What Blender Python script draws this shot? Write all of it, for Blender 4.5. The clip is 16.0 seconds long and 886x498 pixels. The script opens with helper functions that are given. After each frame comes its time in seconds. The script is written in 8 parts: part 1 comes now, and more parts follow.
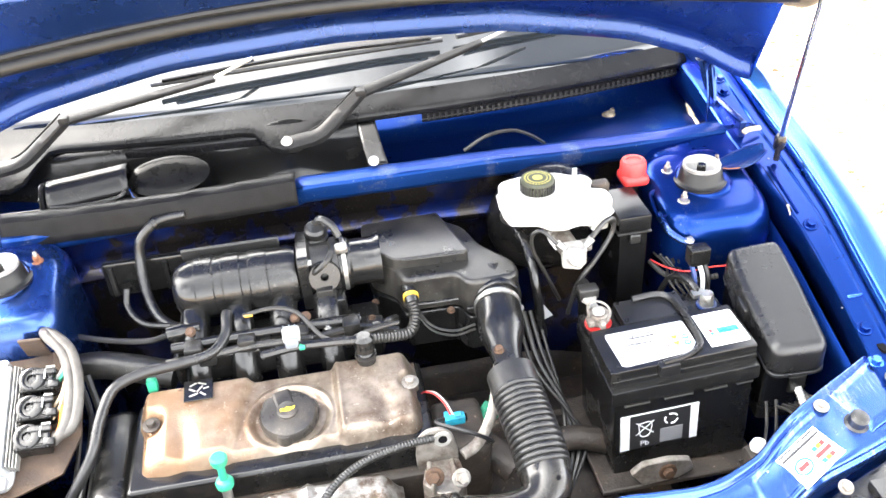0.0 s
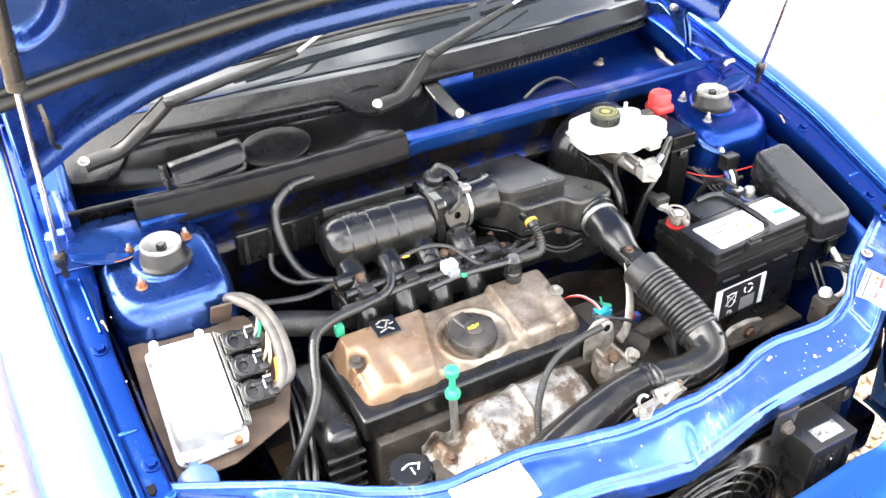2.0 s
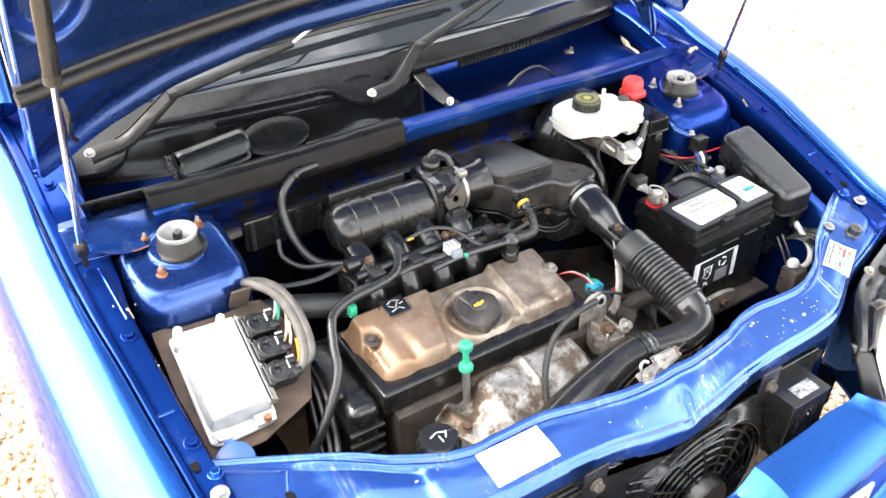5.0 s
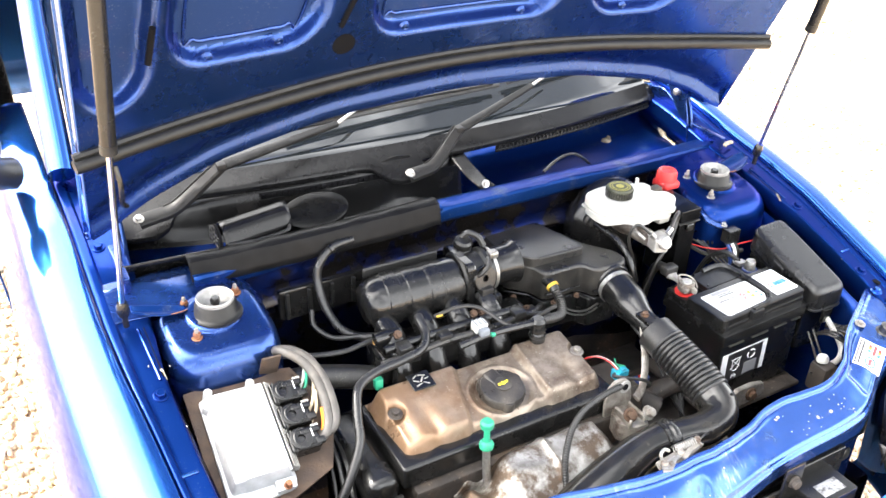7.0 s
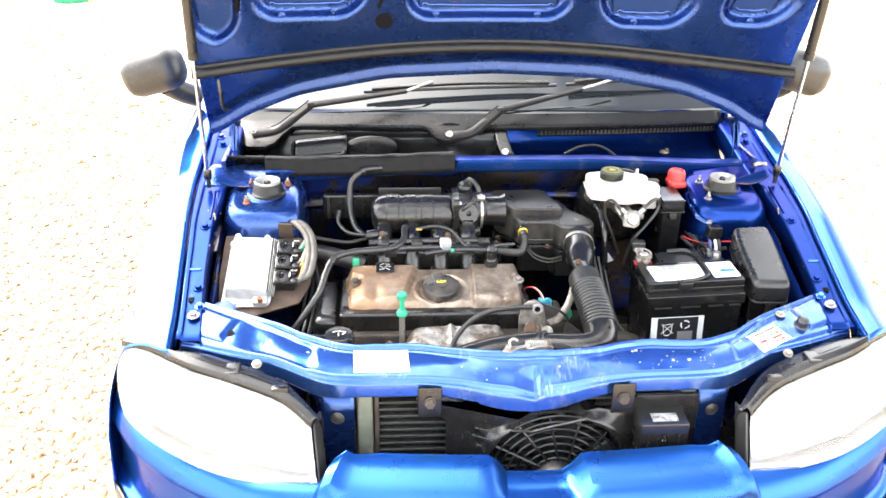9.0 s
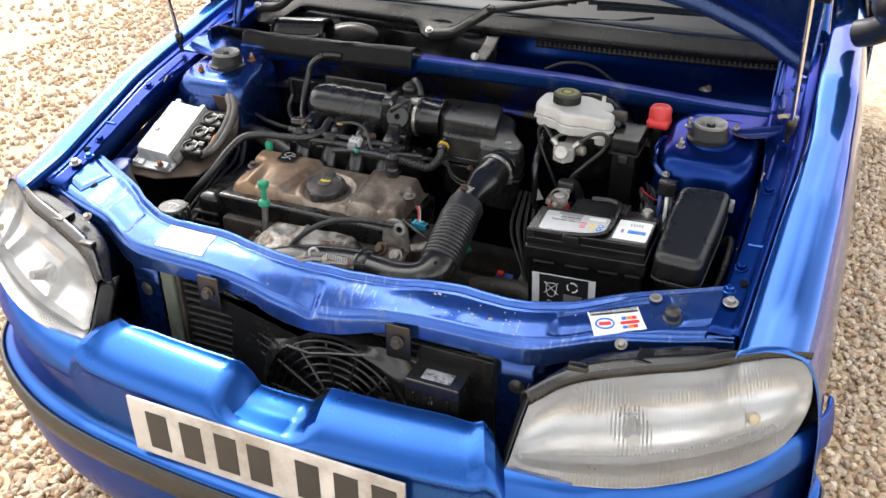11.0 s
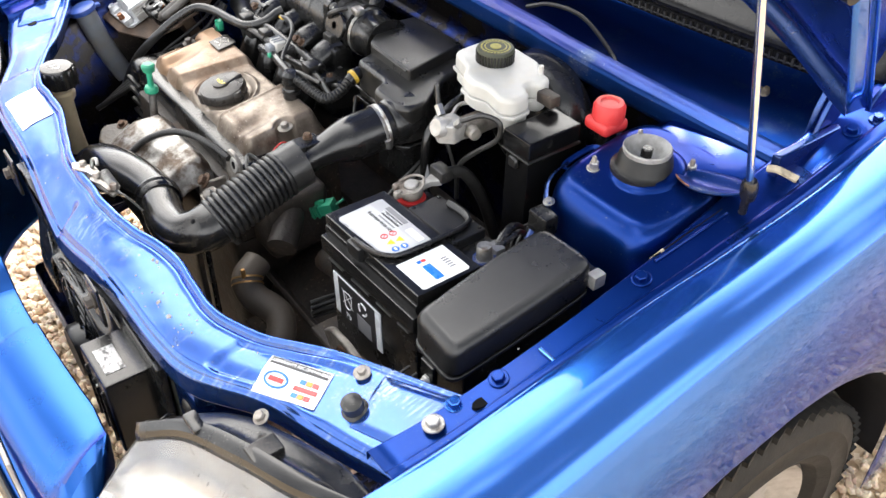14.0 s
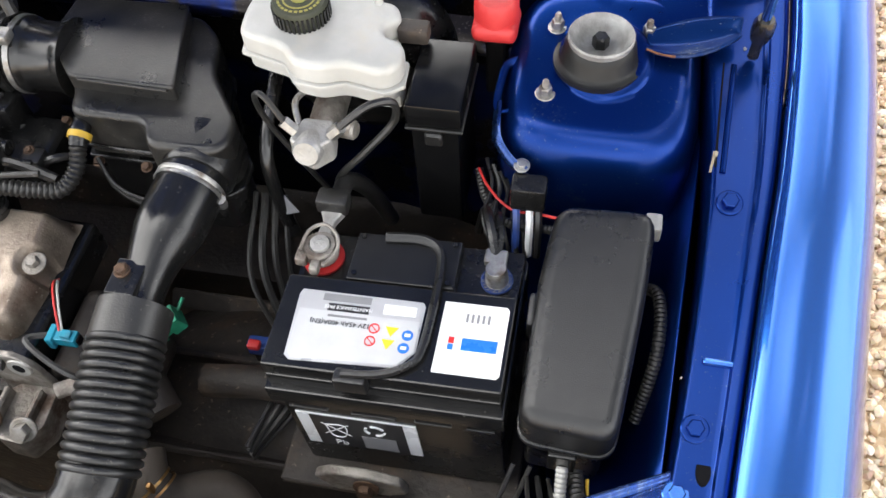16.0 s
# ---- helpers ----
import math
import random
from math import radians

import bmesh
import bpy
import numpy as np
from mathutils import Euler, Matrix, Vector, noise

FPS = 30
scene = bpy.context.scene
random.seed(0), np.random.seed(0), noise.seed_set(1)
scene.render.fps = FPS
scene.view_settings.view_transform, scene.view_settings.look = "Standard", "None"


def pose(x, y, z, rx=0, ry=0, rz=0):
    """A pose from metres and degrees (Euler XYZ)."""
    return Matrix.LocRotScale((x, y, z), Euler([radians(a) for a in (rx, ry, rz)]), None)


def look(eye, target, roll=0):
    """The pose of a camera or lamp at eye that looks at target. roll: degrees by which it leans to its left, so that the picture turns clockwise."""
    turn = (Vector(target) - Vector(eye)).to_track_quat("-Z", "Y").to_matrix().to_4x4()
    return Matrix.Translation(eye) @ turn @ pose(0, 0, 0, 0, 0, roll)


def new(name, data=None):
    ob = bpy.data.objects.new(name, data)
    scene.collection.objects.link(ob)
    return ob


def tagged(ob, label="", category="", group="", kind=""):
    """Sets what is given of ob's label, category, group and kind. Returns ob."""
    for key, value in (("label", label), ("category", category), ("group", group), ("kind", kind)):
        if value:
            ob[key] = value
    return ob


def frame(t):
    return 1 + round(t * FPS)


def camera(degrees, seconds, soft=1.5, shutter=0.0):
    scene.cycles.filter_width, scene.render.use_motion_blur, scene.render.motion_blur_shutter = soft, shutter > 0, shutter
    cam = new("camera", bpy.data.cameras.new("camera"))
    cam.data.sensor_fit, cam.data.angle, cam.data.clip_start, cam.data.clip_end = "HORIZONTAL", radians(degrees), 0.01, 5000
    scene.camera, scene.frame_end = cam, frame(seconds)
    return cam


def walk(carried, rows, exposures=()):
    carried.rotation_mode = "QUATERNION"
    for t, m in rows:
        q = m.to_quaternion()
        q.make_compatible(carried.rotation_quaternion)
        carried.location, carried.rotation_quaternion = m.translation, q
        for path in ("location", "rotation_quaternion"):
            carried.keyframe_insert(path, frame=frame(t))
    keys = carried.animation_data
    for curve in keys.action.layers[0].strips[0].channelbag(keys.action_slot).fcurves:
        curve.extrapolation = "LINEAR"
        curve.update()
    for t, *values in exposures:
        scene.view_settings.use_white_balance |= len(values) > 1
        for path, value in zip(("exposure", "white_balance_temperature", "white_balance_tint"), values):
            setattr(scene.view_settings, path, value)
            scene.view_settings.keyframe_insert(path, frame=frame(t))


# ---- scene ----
cam = camera(53.7, 16.0)
PATH = [
    (0, (-0.043, -1.094, 1.511), (0.186, 0.55, 0.396), -4.1),
    (0.5, (-0.278, -1.167, 1.542), (0.115, 0.437, 0.414), -3.4),
    (1, (-0.323, -1.28, 1.538), (0.133, 0.309, 0.412), -0.5),
    (1.5, (-0.433, -1.269, 1.554), (0.103, 0.282, 0.41), 0.5),
    (2, (-0.646, -1.096, 1.545), (0.127, 0.357, 0.409), -0.9),
    (2.5, (-0.768, -1.041, 1.55), (0.152, 0.299, 0.385), 0.3),
    (3, (-0.783, -1.033, 1.562), (0.152, 0.27, 0.367), 1.3),
    (3.5, (-0.782, -1.04, 1.569), (0.142, 0.265, 0.369), 1.5),
    (4, (-0.776, -1.062, 1.578), (0.131, 0.268, 0.391), 1.1),
    (6.3, (-0.785, -1.09, 1.577), (0.13, 0.279, 0.442), 1.8),
    (6.5, (-0.78, -1.09, 1.581), (0.133, 0.291, 0.458), 2.0),
    (7, (-0.777, -1.121, 1.597), (0.096, 0.366, 0.583), 1.9),
    (7.5, (-0.668, -1.234, 1.627), (0.046, 0.417, 0.753), 3.0),
    (8, (-0.507, -1.429, 1.633), (0.034, 0.319, 0.825), 3.8),
    (8.5, (-0.399, -1.669, 1.575), (-0.067, 0.125, 0.756), 2.7),
    (9, (-0.249, -1.829, 1.566), (-0.125, -0.033, 0.695), 1.0),
    (9.2, (-0.152, -1.881, 1.554), (-0.125, -0.08, 0.687), 0.5),
    (11.3, (0.728, -1.421, 1.424), (-0.016, 0.115, 0.381), 0.2),
    (11.5, (0.768, -1.346, 1.41), (-0.014, 0.158, 0.348), 0.3),
    (12, (0.817, -1.12, 1.393), (-0.054, 0.297, 0.281), 1.0),
    (12.5, (0.902, -0.942, 1.391), (-0.125, 0.314, 0.222), 1.2),
    (13, (1.019, -0.797, 1.403), (-0.158, 0.263, 0.183), 1.5),
    (13.5, (1.069, -0.726, 1.402), (-0.166, 0.236, 0.157), 1.6),
    (14, (1.057, -0.706, 1.396), (-0.174, 0.235, 0.132), 1.2),
    (14.5, (0.937, -0.702, 1.387), (-0.11, 0.348, 0.044), -0.8),
    (15, (0.702, -0.681, 1.379), (0.067, 0.473, -0.125), -1.6),
    (15.5, (0.624, -0.626, 1.37), (0.161, 0.488, -0.225), -2.5),
    (16, (0.514, -0.587, 1.369), (0.224, 0.521, -0.271), -4.9),
]
EXPOSURES = [(0.0, 2.1), (0.5, 2.1), (1.5, 1.95), (2.5, 1.7), (4.0, 1.35), (6.5, 1.4), (7.0, 1.45), (7.5, 2.2), (8.0, 2.2), (8.5, 1.7), (9.0, 1.5), (11.3, -0.2), (12.5, 0.2), (13.5, 0.6), (14.0, 0.6), (14.5, 0.4), (15.5, 0.35), (16.0, 0.5)]
walk(cam, [(t, look(eye, target, roll)) for t, eye, target, roll in PATH], exposures=EXPOSURES)

# ---- world, sun, exposure ----
SUN_EL, SUN_AZ = 48.0, 310.0          # elevation, and compass angle the light comes from (0 = +y, clockwise)
w = bpy.data.worlds.new("sky")
scene.world = w
w.use_nodes = True
wn = w.node_tree.nodes
sky = wn.new("ShaderNodeTexSky")
sky.sky_type = "NISHITA"
sky.sun_disc = False
sky.sun_elevation = radians(SUN_EL)
sky.sun_rotation = radians(SUN_AZ)
sky.dust_density = 7.0
sky.air_density = 1.0
# soft broken cloud over the clear sky
tc = wn.new("ShaderNodeTexCoord")
cl = wn.new("ShaderNodeTexNoise")
cl.inputs["Scale"].default_value = 1.9
cl.inputs["Detail"].default_value = 6
cr = wn.new("ShaderNodeValToRGB")
cr.color_ramp.elements[0].position, cr.color_ramp.elements[1].position = 0.45, 0.60
cr.color_ramp.elements[0].color = (0.12, 0.12, 0.12, 1)
cm = wn.new("ShaderNodeMix")
cm.data_type = "RGBA"
cm.inputs[7].default_value = (31.0, 31.3, 31.8, 1)
w.node_tree.links.new(tc.outputs["Generated"], cl.inputs["Vector"])
w.node_tree.links.new(cl.outputs["Fac"], cr.inputs["Fac"])
# white haze thickening towards the horizon
hz, hr, hm = wn.new("ShaderNodeSeparateXYZ"), wn.new("ShaderNodeMapRange"), wn.new("ShaderNodeMath")
hr.inputs[1].default_value, hr.inputs[2].default_value, hr.inputs[3].default_value, hr.inputs[4].default_value = 0.05, 0.72, 0.95, 0.0
hm.operation = "MAXIMUM"
w.node_tree.links.new(tc.outputs["Generated"], hz.inputs[0])
w.node_tree.links.new(hz.outputs["Z"], hr.inputs[0])
w.node_tree.links.new(hr.outputs[0], hm.inputs[0])
w.node_tree.links.new(cr.outputs["Color"], hm.inputs[1])
w.node_tree.links.new(hm.outputs[0], cm.inputs[0])
w.node_tree.links.new(sky.outputs["Color"], cm.inputs[6])
bg = wn["Background"]
bg.inputs["Strength"].default_value = 0.10
# bright veil of thin cloud round the sun
_a, _e = radians(SUN_AZ), radians(SUN_EL)
_d = Vector((math.sin(_a) * math.cos(_e), math.cos(_a) * math.cos(_e), math.sin(_e)))
vd, vr, vm = wn.new("ShaderNodeVectorMath"), wn.new("ShaderNodeMapRange"), wn.new("ShaderNodeMix")
vd.operation = "DOT_PRODUCT"
vd.inputs[1].default_value = _d
vr.interpolation_type = "SMOOTHSTEP"
vr.inputs[1].default_value, vr.inputs[2].default_value, vr.inputs[3].default_value, vr.inputs[4].default_value = 0.55, 1.0, 0.0, 1.0
vm.data_type, vm.blend_type = "RGBA", "ADD"
vm.inputs[7].default_value = (46.0, 44.5, 42.0, 1)
w.node_tree.links.new(tc.outputs["Generated"], vd.inputs[0])
w.node_tree.links.new(vd.outputs["Value"], vr.inputs[0])
w.node_tree.links.new(vr.outputs[0], vm.inputs[0])
w.node_tree.links.new(cm.outputs[2], vm.inputs[6])
w.node_tree.links.new(vm.outputs[2], bg.inputs["Color"])

sun = new("sun", bpy.data.lights.new("sun", "SUN"))
sun.data.energy, sun.data.angle, sun.data.color = 2.6, radians(11.0), (1.0, 0.95, 0.88)
sun.matrix_world = Matrix.Translation(_d * 20) @ _d.to_track_quat("Z", "Y").to_matrix().to_4x4()


# ---- materials ----
def surface(name, c1, c2=None, scale=30.0, rough=0.5, metal=0.0, bump=0.0, bscale=200.0, coat=0.0, c3=None, s3=6.0, edge=(0.45, 0.62), rvar=0.12, spec=0.5, fleck=None, fscale=380.0):
    """Two-scale surface: c1 and c2 mixed by fine noise, c3 in larger patches."""
    m = bpy.data.materials.new(name)
    m.use_nodes = True
    n, l = m.node_tree.nodes, m.node_tree.links
    p = n["Principled BSDF"]
    p.inputs["Metallic"].default_value = metal
    p.inputs["Specular IOR Level"].default_value = spec
    p.inputs["Coat Weight"].default_value = coat
    p.inputs["Coat Roughness"].default_value = 0.025 if coat > 0.75 else 0.14
    t = n.new("ShaderNodeTexCoord")
    a = n.new("ShaderNodeTexNoise")
    a.inputs["Scale"].default_value, a.inputs["Detail"].default_value = scale, 5
    l.new(t.outputs["Object"], a.inputs["Vector"])
    mx = n.new("ShaderNodeMix")
    mx.data_type = "RGBA"
    mx.inputs[6].default_value, mx.inputs[7].default_value = (*c1, 1), (*(c2 or c1), 1)
    r = n.new("ShaderNodeMapRange")
    r.inputs[1].default_value, r.inputs[2].default_value = 0.35, 0.65
    l.new(a.outputs["Fac"], r.inputs[0])
    l.new(r.outputs[0], mx.inputs[0])
    out = mx.outputs[2]
    b = n.new("ShaderNodeTexNoise")
    b.inputs["Scale"].default_value, b.inputs["Detail"].default_value, b.inputs["Roughness"].default_value = s3, 8, 0.65
    l.new(t.outputs["Object"], b.inputs["Vector"])
    if c3:
        rr = n.new("ShaderNodeMapRange")
        rr.inputs[1].default_value, rr.inputs[2].default_value = edge
        l.new(b.outputs["Fac"], rr.inputs[0])
        m2 = n.new("ShaderNodeMix")
        m2.data_type = "RGBA"
        m2.inputs[7].default_value = (*c3, 1)
        l.new(rr.outputs[0], m2.inputs[0])
        l.new(out, m2.inputs[6])
        out = m2.outputs[2]
    if fleck:
        # small specks of dust and grit, gathered in patches
        f = n.new("ShaderNodeTexNoise")
        f.inputs["Scale"].default_value, f.inputs["Detail"].default_value = fscale, 2
        l.new(t.outputs["Object"], f.inputs["Vector"])
        ad = n.new("ShaderNodeMath")
        ad.operation = "MULTIPLY_ADD"
        ad.inputs[1].default_value = 0.45
        l.new(b.outputs["Fac"], ad.inputs[0])
        l.new(f.outputs["Fac"], ad.inputs[2])
        fr = n.new("ShaderNodeMapRange")
        fr.inputs[1].default_value, fr.inputs[2].default_value, fr.inputs[4].default_value = 0.90, 0.99, 0.8
        l.new(ad.outputs[0], fr.inputs[0])
        m3 = n.new("ShaderNodeMix")
        m3.data_type = "RGBA"
        m3.inputs[7].default_value = (*fleck, 1)
        l.new(fr.outputs[0], m3.inputs[0])
        l.new(out, m3.inputs[6])
        out = m3.outputs[2]
    l.new(out, p.inputs["Base Color"])
    rg = n.new("ShaderNodeMapRange")
    rg.inputs[1].default_value, rg.inputs[2].default_value = 0.3, 0.7
    rg.inputs[3].default_value, rg.inputs[4].default_value = max(0.02, rough - rvar), min(1, rough + rvar)
    l.new(b.outputs["Fac"], rg.inputs[0])
    l.new(rg.outputs[0], p.inputs["Roughness"])
    if bump:
        c = n.new("ShaderNodeTexNoise")
        c.inputs["Scale"].default_value, c.inputs["Detail"].default_value = bscale, 4
        l.new(t.outputs["Object"], c.inputs["Vector"])
        bp = n.new("ShaderNodeBump")
        bp.inputs["Strength"].default_value, bp.inputs["Distance"].default_value = bump, 0.002
        l.new(c.outputs["Fac"], bp.inputs["Height"])
        l.new(bp.outputs[0], p.inputs["Normal"])
    return m


def worn_paint(name, base, dark, coat, dirt, amount, fleck=None, rough=0.27, metal=0.88):
    """Metallic car paint with a dusty film and small chips."""
    m = surface(name, base, dark, 3.0, rough, metal, coat=coat, c3=dirt, s3=14.0, edge=(amount, amount + 0.14), rvar=0.05 if rough > 0.2 else 0.02, fleck=fleck, spec=0.25)
    m.node_tree.nodes["Principled BSDF"].inputs["Specular Tint"].default_value = (0.06, 0.24, 0.65, 1)
    m.node_tree.nodes["Principled BSDF"].inputs["Coat IOR"].default_value = 1.4
    return m


def scuffed(m, colour):
    """Rubbed streaks running front to back, gathered in patches."""
    n, l = m.node_tree.nodes, m.node_tree.links
    p = n["Principled BSDF"]
    old = p.inputs["Base Color"].links[0].from_socket
    t, mp, a, b, k, r, mx = (n.new(q) for q in ("ShaderNodeTexCoord", "ShaderNodeMapping", "ShaderNodeTexNoise", "ShaderNodeTexNoise", "ShaderNodeMath", "ShaderNodeMapRange", "ShaderNodeMix"))
    mp.inputs["Scale"].default_value = (230, 38, 60)
    l.new(t.outputs["Object"], mp.inputs["Vector"])
    a.inputs["Scale"].default_value, a.inputs["Detail"].default_value = 1.0, 4
    l.new(mp.outputs[0], a.inputs["Vector"])
    b.inputs["Scale"].default_value, b.inputs["Detail"].default_value = 9.0, 3
    l.new(t.outputs["Object"], b.inputs["Vector"])
    k.operation = "MULTIPLY"
    l.new(a.outputs["Fac"], k.inputs[0])
    l.new(b.outputs["Fac"], k.inputs[1])
    r.inputs[1].default_value, r.inputs[2].default_value, r.inputs[4].default_value = 0.315, 0.42, 0.42
    l.new(k.outputs[0], r.inputs[0])
    mx.data_type = "RGBA"
    mx.inputs[7].default_value = (*colour, 1)
    l.new(r.outputs[0], mx.inputs[0])
    l.new(old, mx.inputs[6])
    l.new(mx.outputs[2], p.inputs["Base Color"])


PAINT = worn_paint("blue_paint", (0.024, 0.118, 0.425), (0.021, 0.104, 0.38), 1.0, (0.02, 0.11, 0.36), 0.70, rough=0.16)
PAINT_BUMPER = worn_paint("blue_bumper_paint", (0.016, 0.092, 0.36), (0.014, 0.080, 0.31), 0.45, (0.03, 0.11, 0.30), 0.66, rough=0.30)
PAINT_SKIN = worn_paint("blue_dull_skin", (0.028, 0.056, 0.160), (0.023, 0.046, 0.130), 0.0, (0.05, 0.055, 0.14), 0.60, (0.14, 0.15, 0.20), 0.48, 0.6)
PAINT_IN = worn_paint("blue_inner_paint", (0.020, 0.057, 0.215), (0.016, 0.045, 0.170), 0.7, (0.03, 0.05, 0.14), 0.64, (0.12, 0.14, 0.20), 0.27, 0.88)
PAINT_SLAM = worn_paint("blue_chipped_paint", (0.040, 0.108, 0.375), (0.032, 0.088, 0.315), 0.85, (0.07, 0.12, 0.27), 0.56, (0.20, 0.22, 0.28), 0.24, 0.84)
scuffed(PAINT_SLAM, (0.26, 0.31, 0.42))
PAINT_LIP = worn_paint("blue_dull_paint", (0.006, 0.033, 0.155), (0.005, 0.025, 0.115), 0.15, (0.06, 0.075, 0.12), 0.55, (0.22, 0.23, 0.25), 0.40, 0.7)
# dusty body blue, its base also darkened for the shade deep in the bay
PAINT_DEEP_SHADED = worn_paint("blue_dusty_shaded", (0.006, 0.022, 0.15), (0.007, 0.012, 0.05), 0.2, (0.022, 0.019, 0.017), 0.40, (0.09, 0.08, 0.07))
PLASTIC = surface("black_plastic", (0.006, 0.006, 0.0062), (0.009, 0.0088, 0.0085), 60, 0.24, bump=0.04, bscale=500, c3=(0.022, 0.020, 0.018), s3=12, edge=(0.58, 0.75), rvar=0.10, fleck=(0.08, 0.075, 0.068))
PLASTIC_MAT = surface("matt_black_plastic", (0.009, 0.009, 0.009), (0.013, 0.0127, 0.0122), 80, 0.36, bump=0.10, bscale=700, c3=(0.030, 0.028, 0.025), s3=7, edge=(0.55, 0.75), fleck=(0.12, 0.11, 0.10))
PLASTIC_RIB = surface("glossy_ribbed_rubber", (0.009, 0.009, 0.0095), (0.014, 0.014, 0.014), 60, 0.30, bump=0.04, bscale=600, fleck=(0.12, 0.11, 0.10))
SEAL_RUBBER = surface("seal_rubber", (0.007, 0.007, 0.007), (0.011, 0.011, 0.0105), 60, 0.42, bump=0.1, spec=0.3, c3=(0.02, 0.019, 0.018), s3=9, edge=(0.55, 0.75))
NECK = surface("grey_translucent_plastic", (0.15, 0.165, 0.185), (0.20, 0.215, 0.235), 25, 0.4, c3=(0.2, 0.19, 0.17), s3=14, edge=(0.5, 0.75))
CAP_PRINT = surface("olive_print", (0.34, 0.31, 0.07), (0.26, 0.24, 0.06), 300, 0.5)
PLASTIC_BOX = surface("satin_black_lid", (0.007, 0.007, 0.0075), (0.010, 0.010, 0.0105), 80, 0.30, bump=0.15, bscale=1200)
GLOSS_BLACK = surface("gloss_black_plastic", (0.004, 0.004, 0.0045), (0.006, 0.006, 0.006), 60, 0.22, bump=0.03, spec=0.28, c3=(0.016, 0.015, 0.014), s3=12, edge=(0.55, 0.75))
TRIM_GREY = surface("weathered_cowl", (0.005, 0.005, 0.0055), (0.008, 0.008, 0.0085), 50, 0.26, bump=0.12, bscale=600, c3=(0.018, 0.018, 0.018), s3=5, edge=(0.55, 0.8), spec=0.22)
STRIP = surface("worn_black_strip", (0.0045, 0.0045, 0.005), (0.007, 0.007, 0.0075), 50, 0.40, bump=0.2, bscale=500, c3=(0.014, 0.014, 0.014), s3=6, edge=(0.55, 0.8), spec=0.10)
RUBBER = surface("black_rubber", (0.014, 0.014, 0.0135), (0.022, 0.021, 0.020), 60, 0.36, bump=0.12, bscale=500, c3=(0.045, 0.042, 0.037), s3=11, edge=(0.56, 0.75), fleck=(0.12, 0.11, 0.095))
HOSE = surface("grey_hose_rubber", (0.010, 0.010, 0.0105), (0.016, 0.016, 0.016), 60, 0.33, bump=0.1, bscale=500, c3=(0.042, 0.040, 0.038), s3=9, edge=(0.5, 0.8))
GRIME = surface("oily_cast_iron", (0.022, 0.018, 0.0155), (0.042, 0.034, 0.028), 35, 0.6, bump=0.6, bscale=140, c3=(0.085, 0.056, 0.036), s3=12, edge=(0.52, 0.70), fleck=(0.20, 0.16, 0.12), fscale=160)
COVER = surface("rust_stained_cover", (0.165, 0.130, 0.100), (0.265, 0.222, 0.178), 45, 0.36, 0.5, bump=0.25, bscale=420, c3=(0.075, 0.048, 0.032), s3=16, edge=(0.47, 0.66), fleck=(0.42, 0.38, 0.32), fscale=200)
ALLOY = surface("dull_cast_alloy", (0.36, 0.35, 0.33), (0.46, 0.45, 0.43), 70, 0.5, 0.55, bump=0.5, bscale=300, c3=(0.16, 0.13, 0.10), s3=14, edge=(0.52, 0.75))
ALLOY_CLEAN = surface("bright_cast_alloy", (0.44, 0.45, 0.46), (0.53, 0.54, 0.55), 60, 0.42, 0.45, bump=0.25, bscale=400, c3=(0.34, 0.33, 0.31), s3=10, edge=(0.5, 0.8))
SHIELD = surface("heat_shield", (0.17, 0.158, 0.142), (0.38, 0.365, 0.34), 55, 0.42, 0.6, bump=0.7, bscale=120, c3=(0.085, 0.06, 0.042), s3=26, edge=(0.47, 0.58), fleck=(0.10, 0.06, 0.035), fscale=120)
STEEL = surface("zinc_steel", (0.30, 0.295, 0.28), (0.42, 0.415, 0.40), 140, 0.38, 0.85, bump=0.25, bscale=500, c3=(0.16, 0.12, 0.09), s3=60, edge=(0.52, 0.70))
LOOM = surface("grey_loom_sheath", (0.055, 0.050, 0.046), (0.085, 0.078, 0.070), 60, 0.5, bump=0.2, bscale=400, c3=(0.13, 0.115, 0.10), s3=22, edge=(0.5, 0.72))
PALE_LABEL = surface("pale_label", (0.56, 0.565, 0.57), (0.61, 0.615, 0.62), 40, 0.32, 0.15)
STRUT_CUP = surface("dusty_cup", (0.25, 0.245, 0.235), (0.36, 0.355, 0.34), 90, 0.55, 0.3, bump=0.3, bscale=400, c3=(0.2, 0.19, 0.18), s3=30, edge=(0.5, 0.7))
RUST = surface("rusty_bolt", (0.15, 0.06, 0.03), (0.26, 0.11, 0.05), 160, 0.75, 0.2, bump=0.6, bscale=500)
OLD_BOLT = surface("oily_rusty_bolt", (0.060, 0.036, 0.024), (0.105, 0.060, 0.036), 160, 0.6, 0.4, bump=0.6, bscale=500)
TRAY_RUST = surface("brown_rusty_tray", (0.05, 0.032, 0.022), (0.085, 0.054, 0.035), 40, 0.75, 0.1, bump=0.4, bscale=250, c3=(0.05, 0.04, 0.035), s3=12, edge=(0.5, 0.7))
WHITE_LABEL = surface("white_label", (0.78, 0.79, 0.80), (0.82, 0.83, 0.84), 20, 0.3)
SILVER_LABEL = surface("silver_label", (0.5, 0.5, 0.51), (0.55, 0.55, 0.56), 20, 0.3, 0.3)
INK = surface("dark_ink", (0.02, 0.02, 0.022), rough=0.4)
INK_GREY = surface("grey_ink", (0.22, 0.22, 0.23), rough=0.4)
BLUE_INK = surface("blue_ink", (0.02, 0.16, 0.6), rough=0.35)
RED_INK = surface("red_ink", (0.65, 0.03, 0.03), rough=0.35)
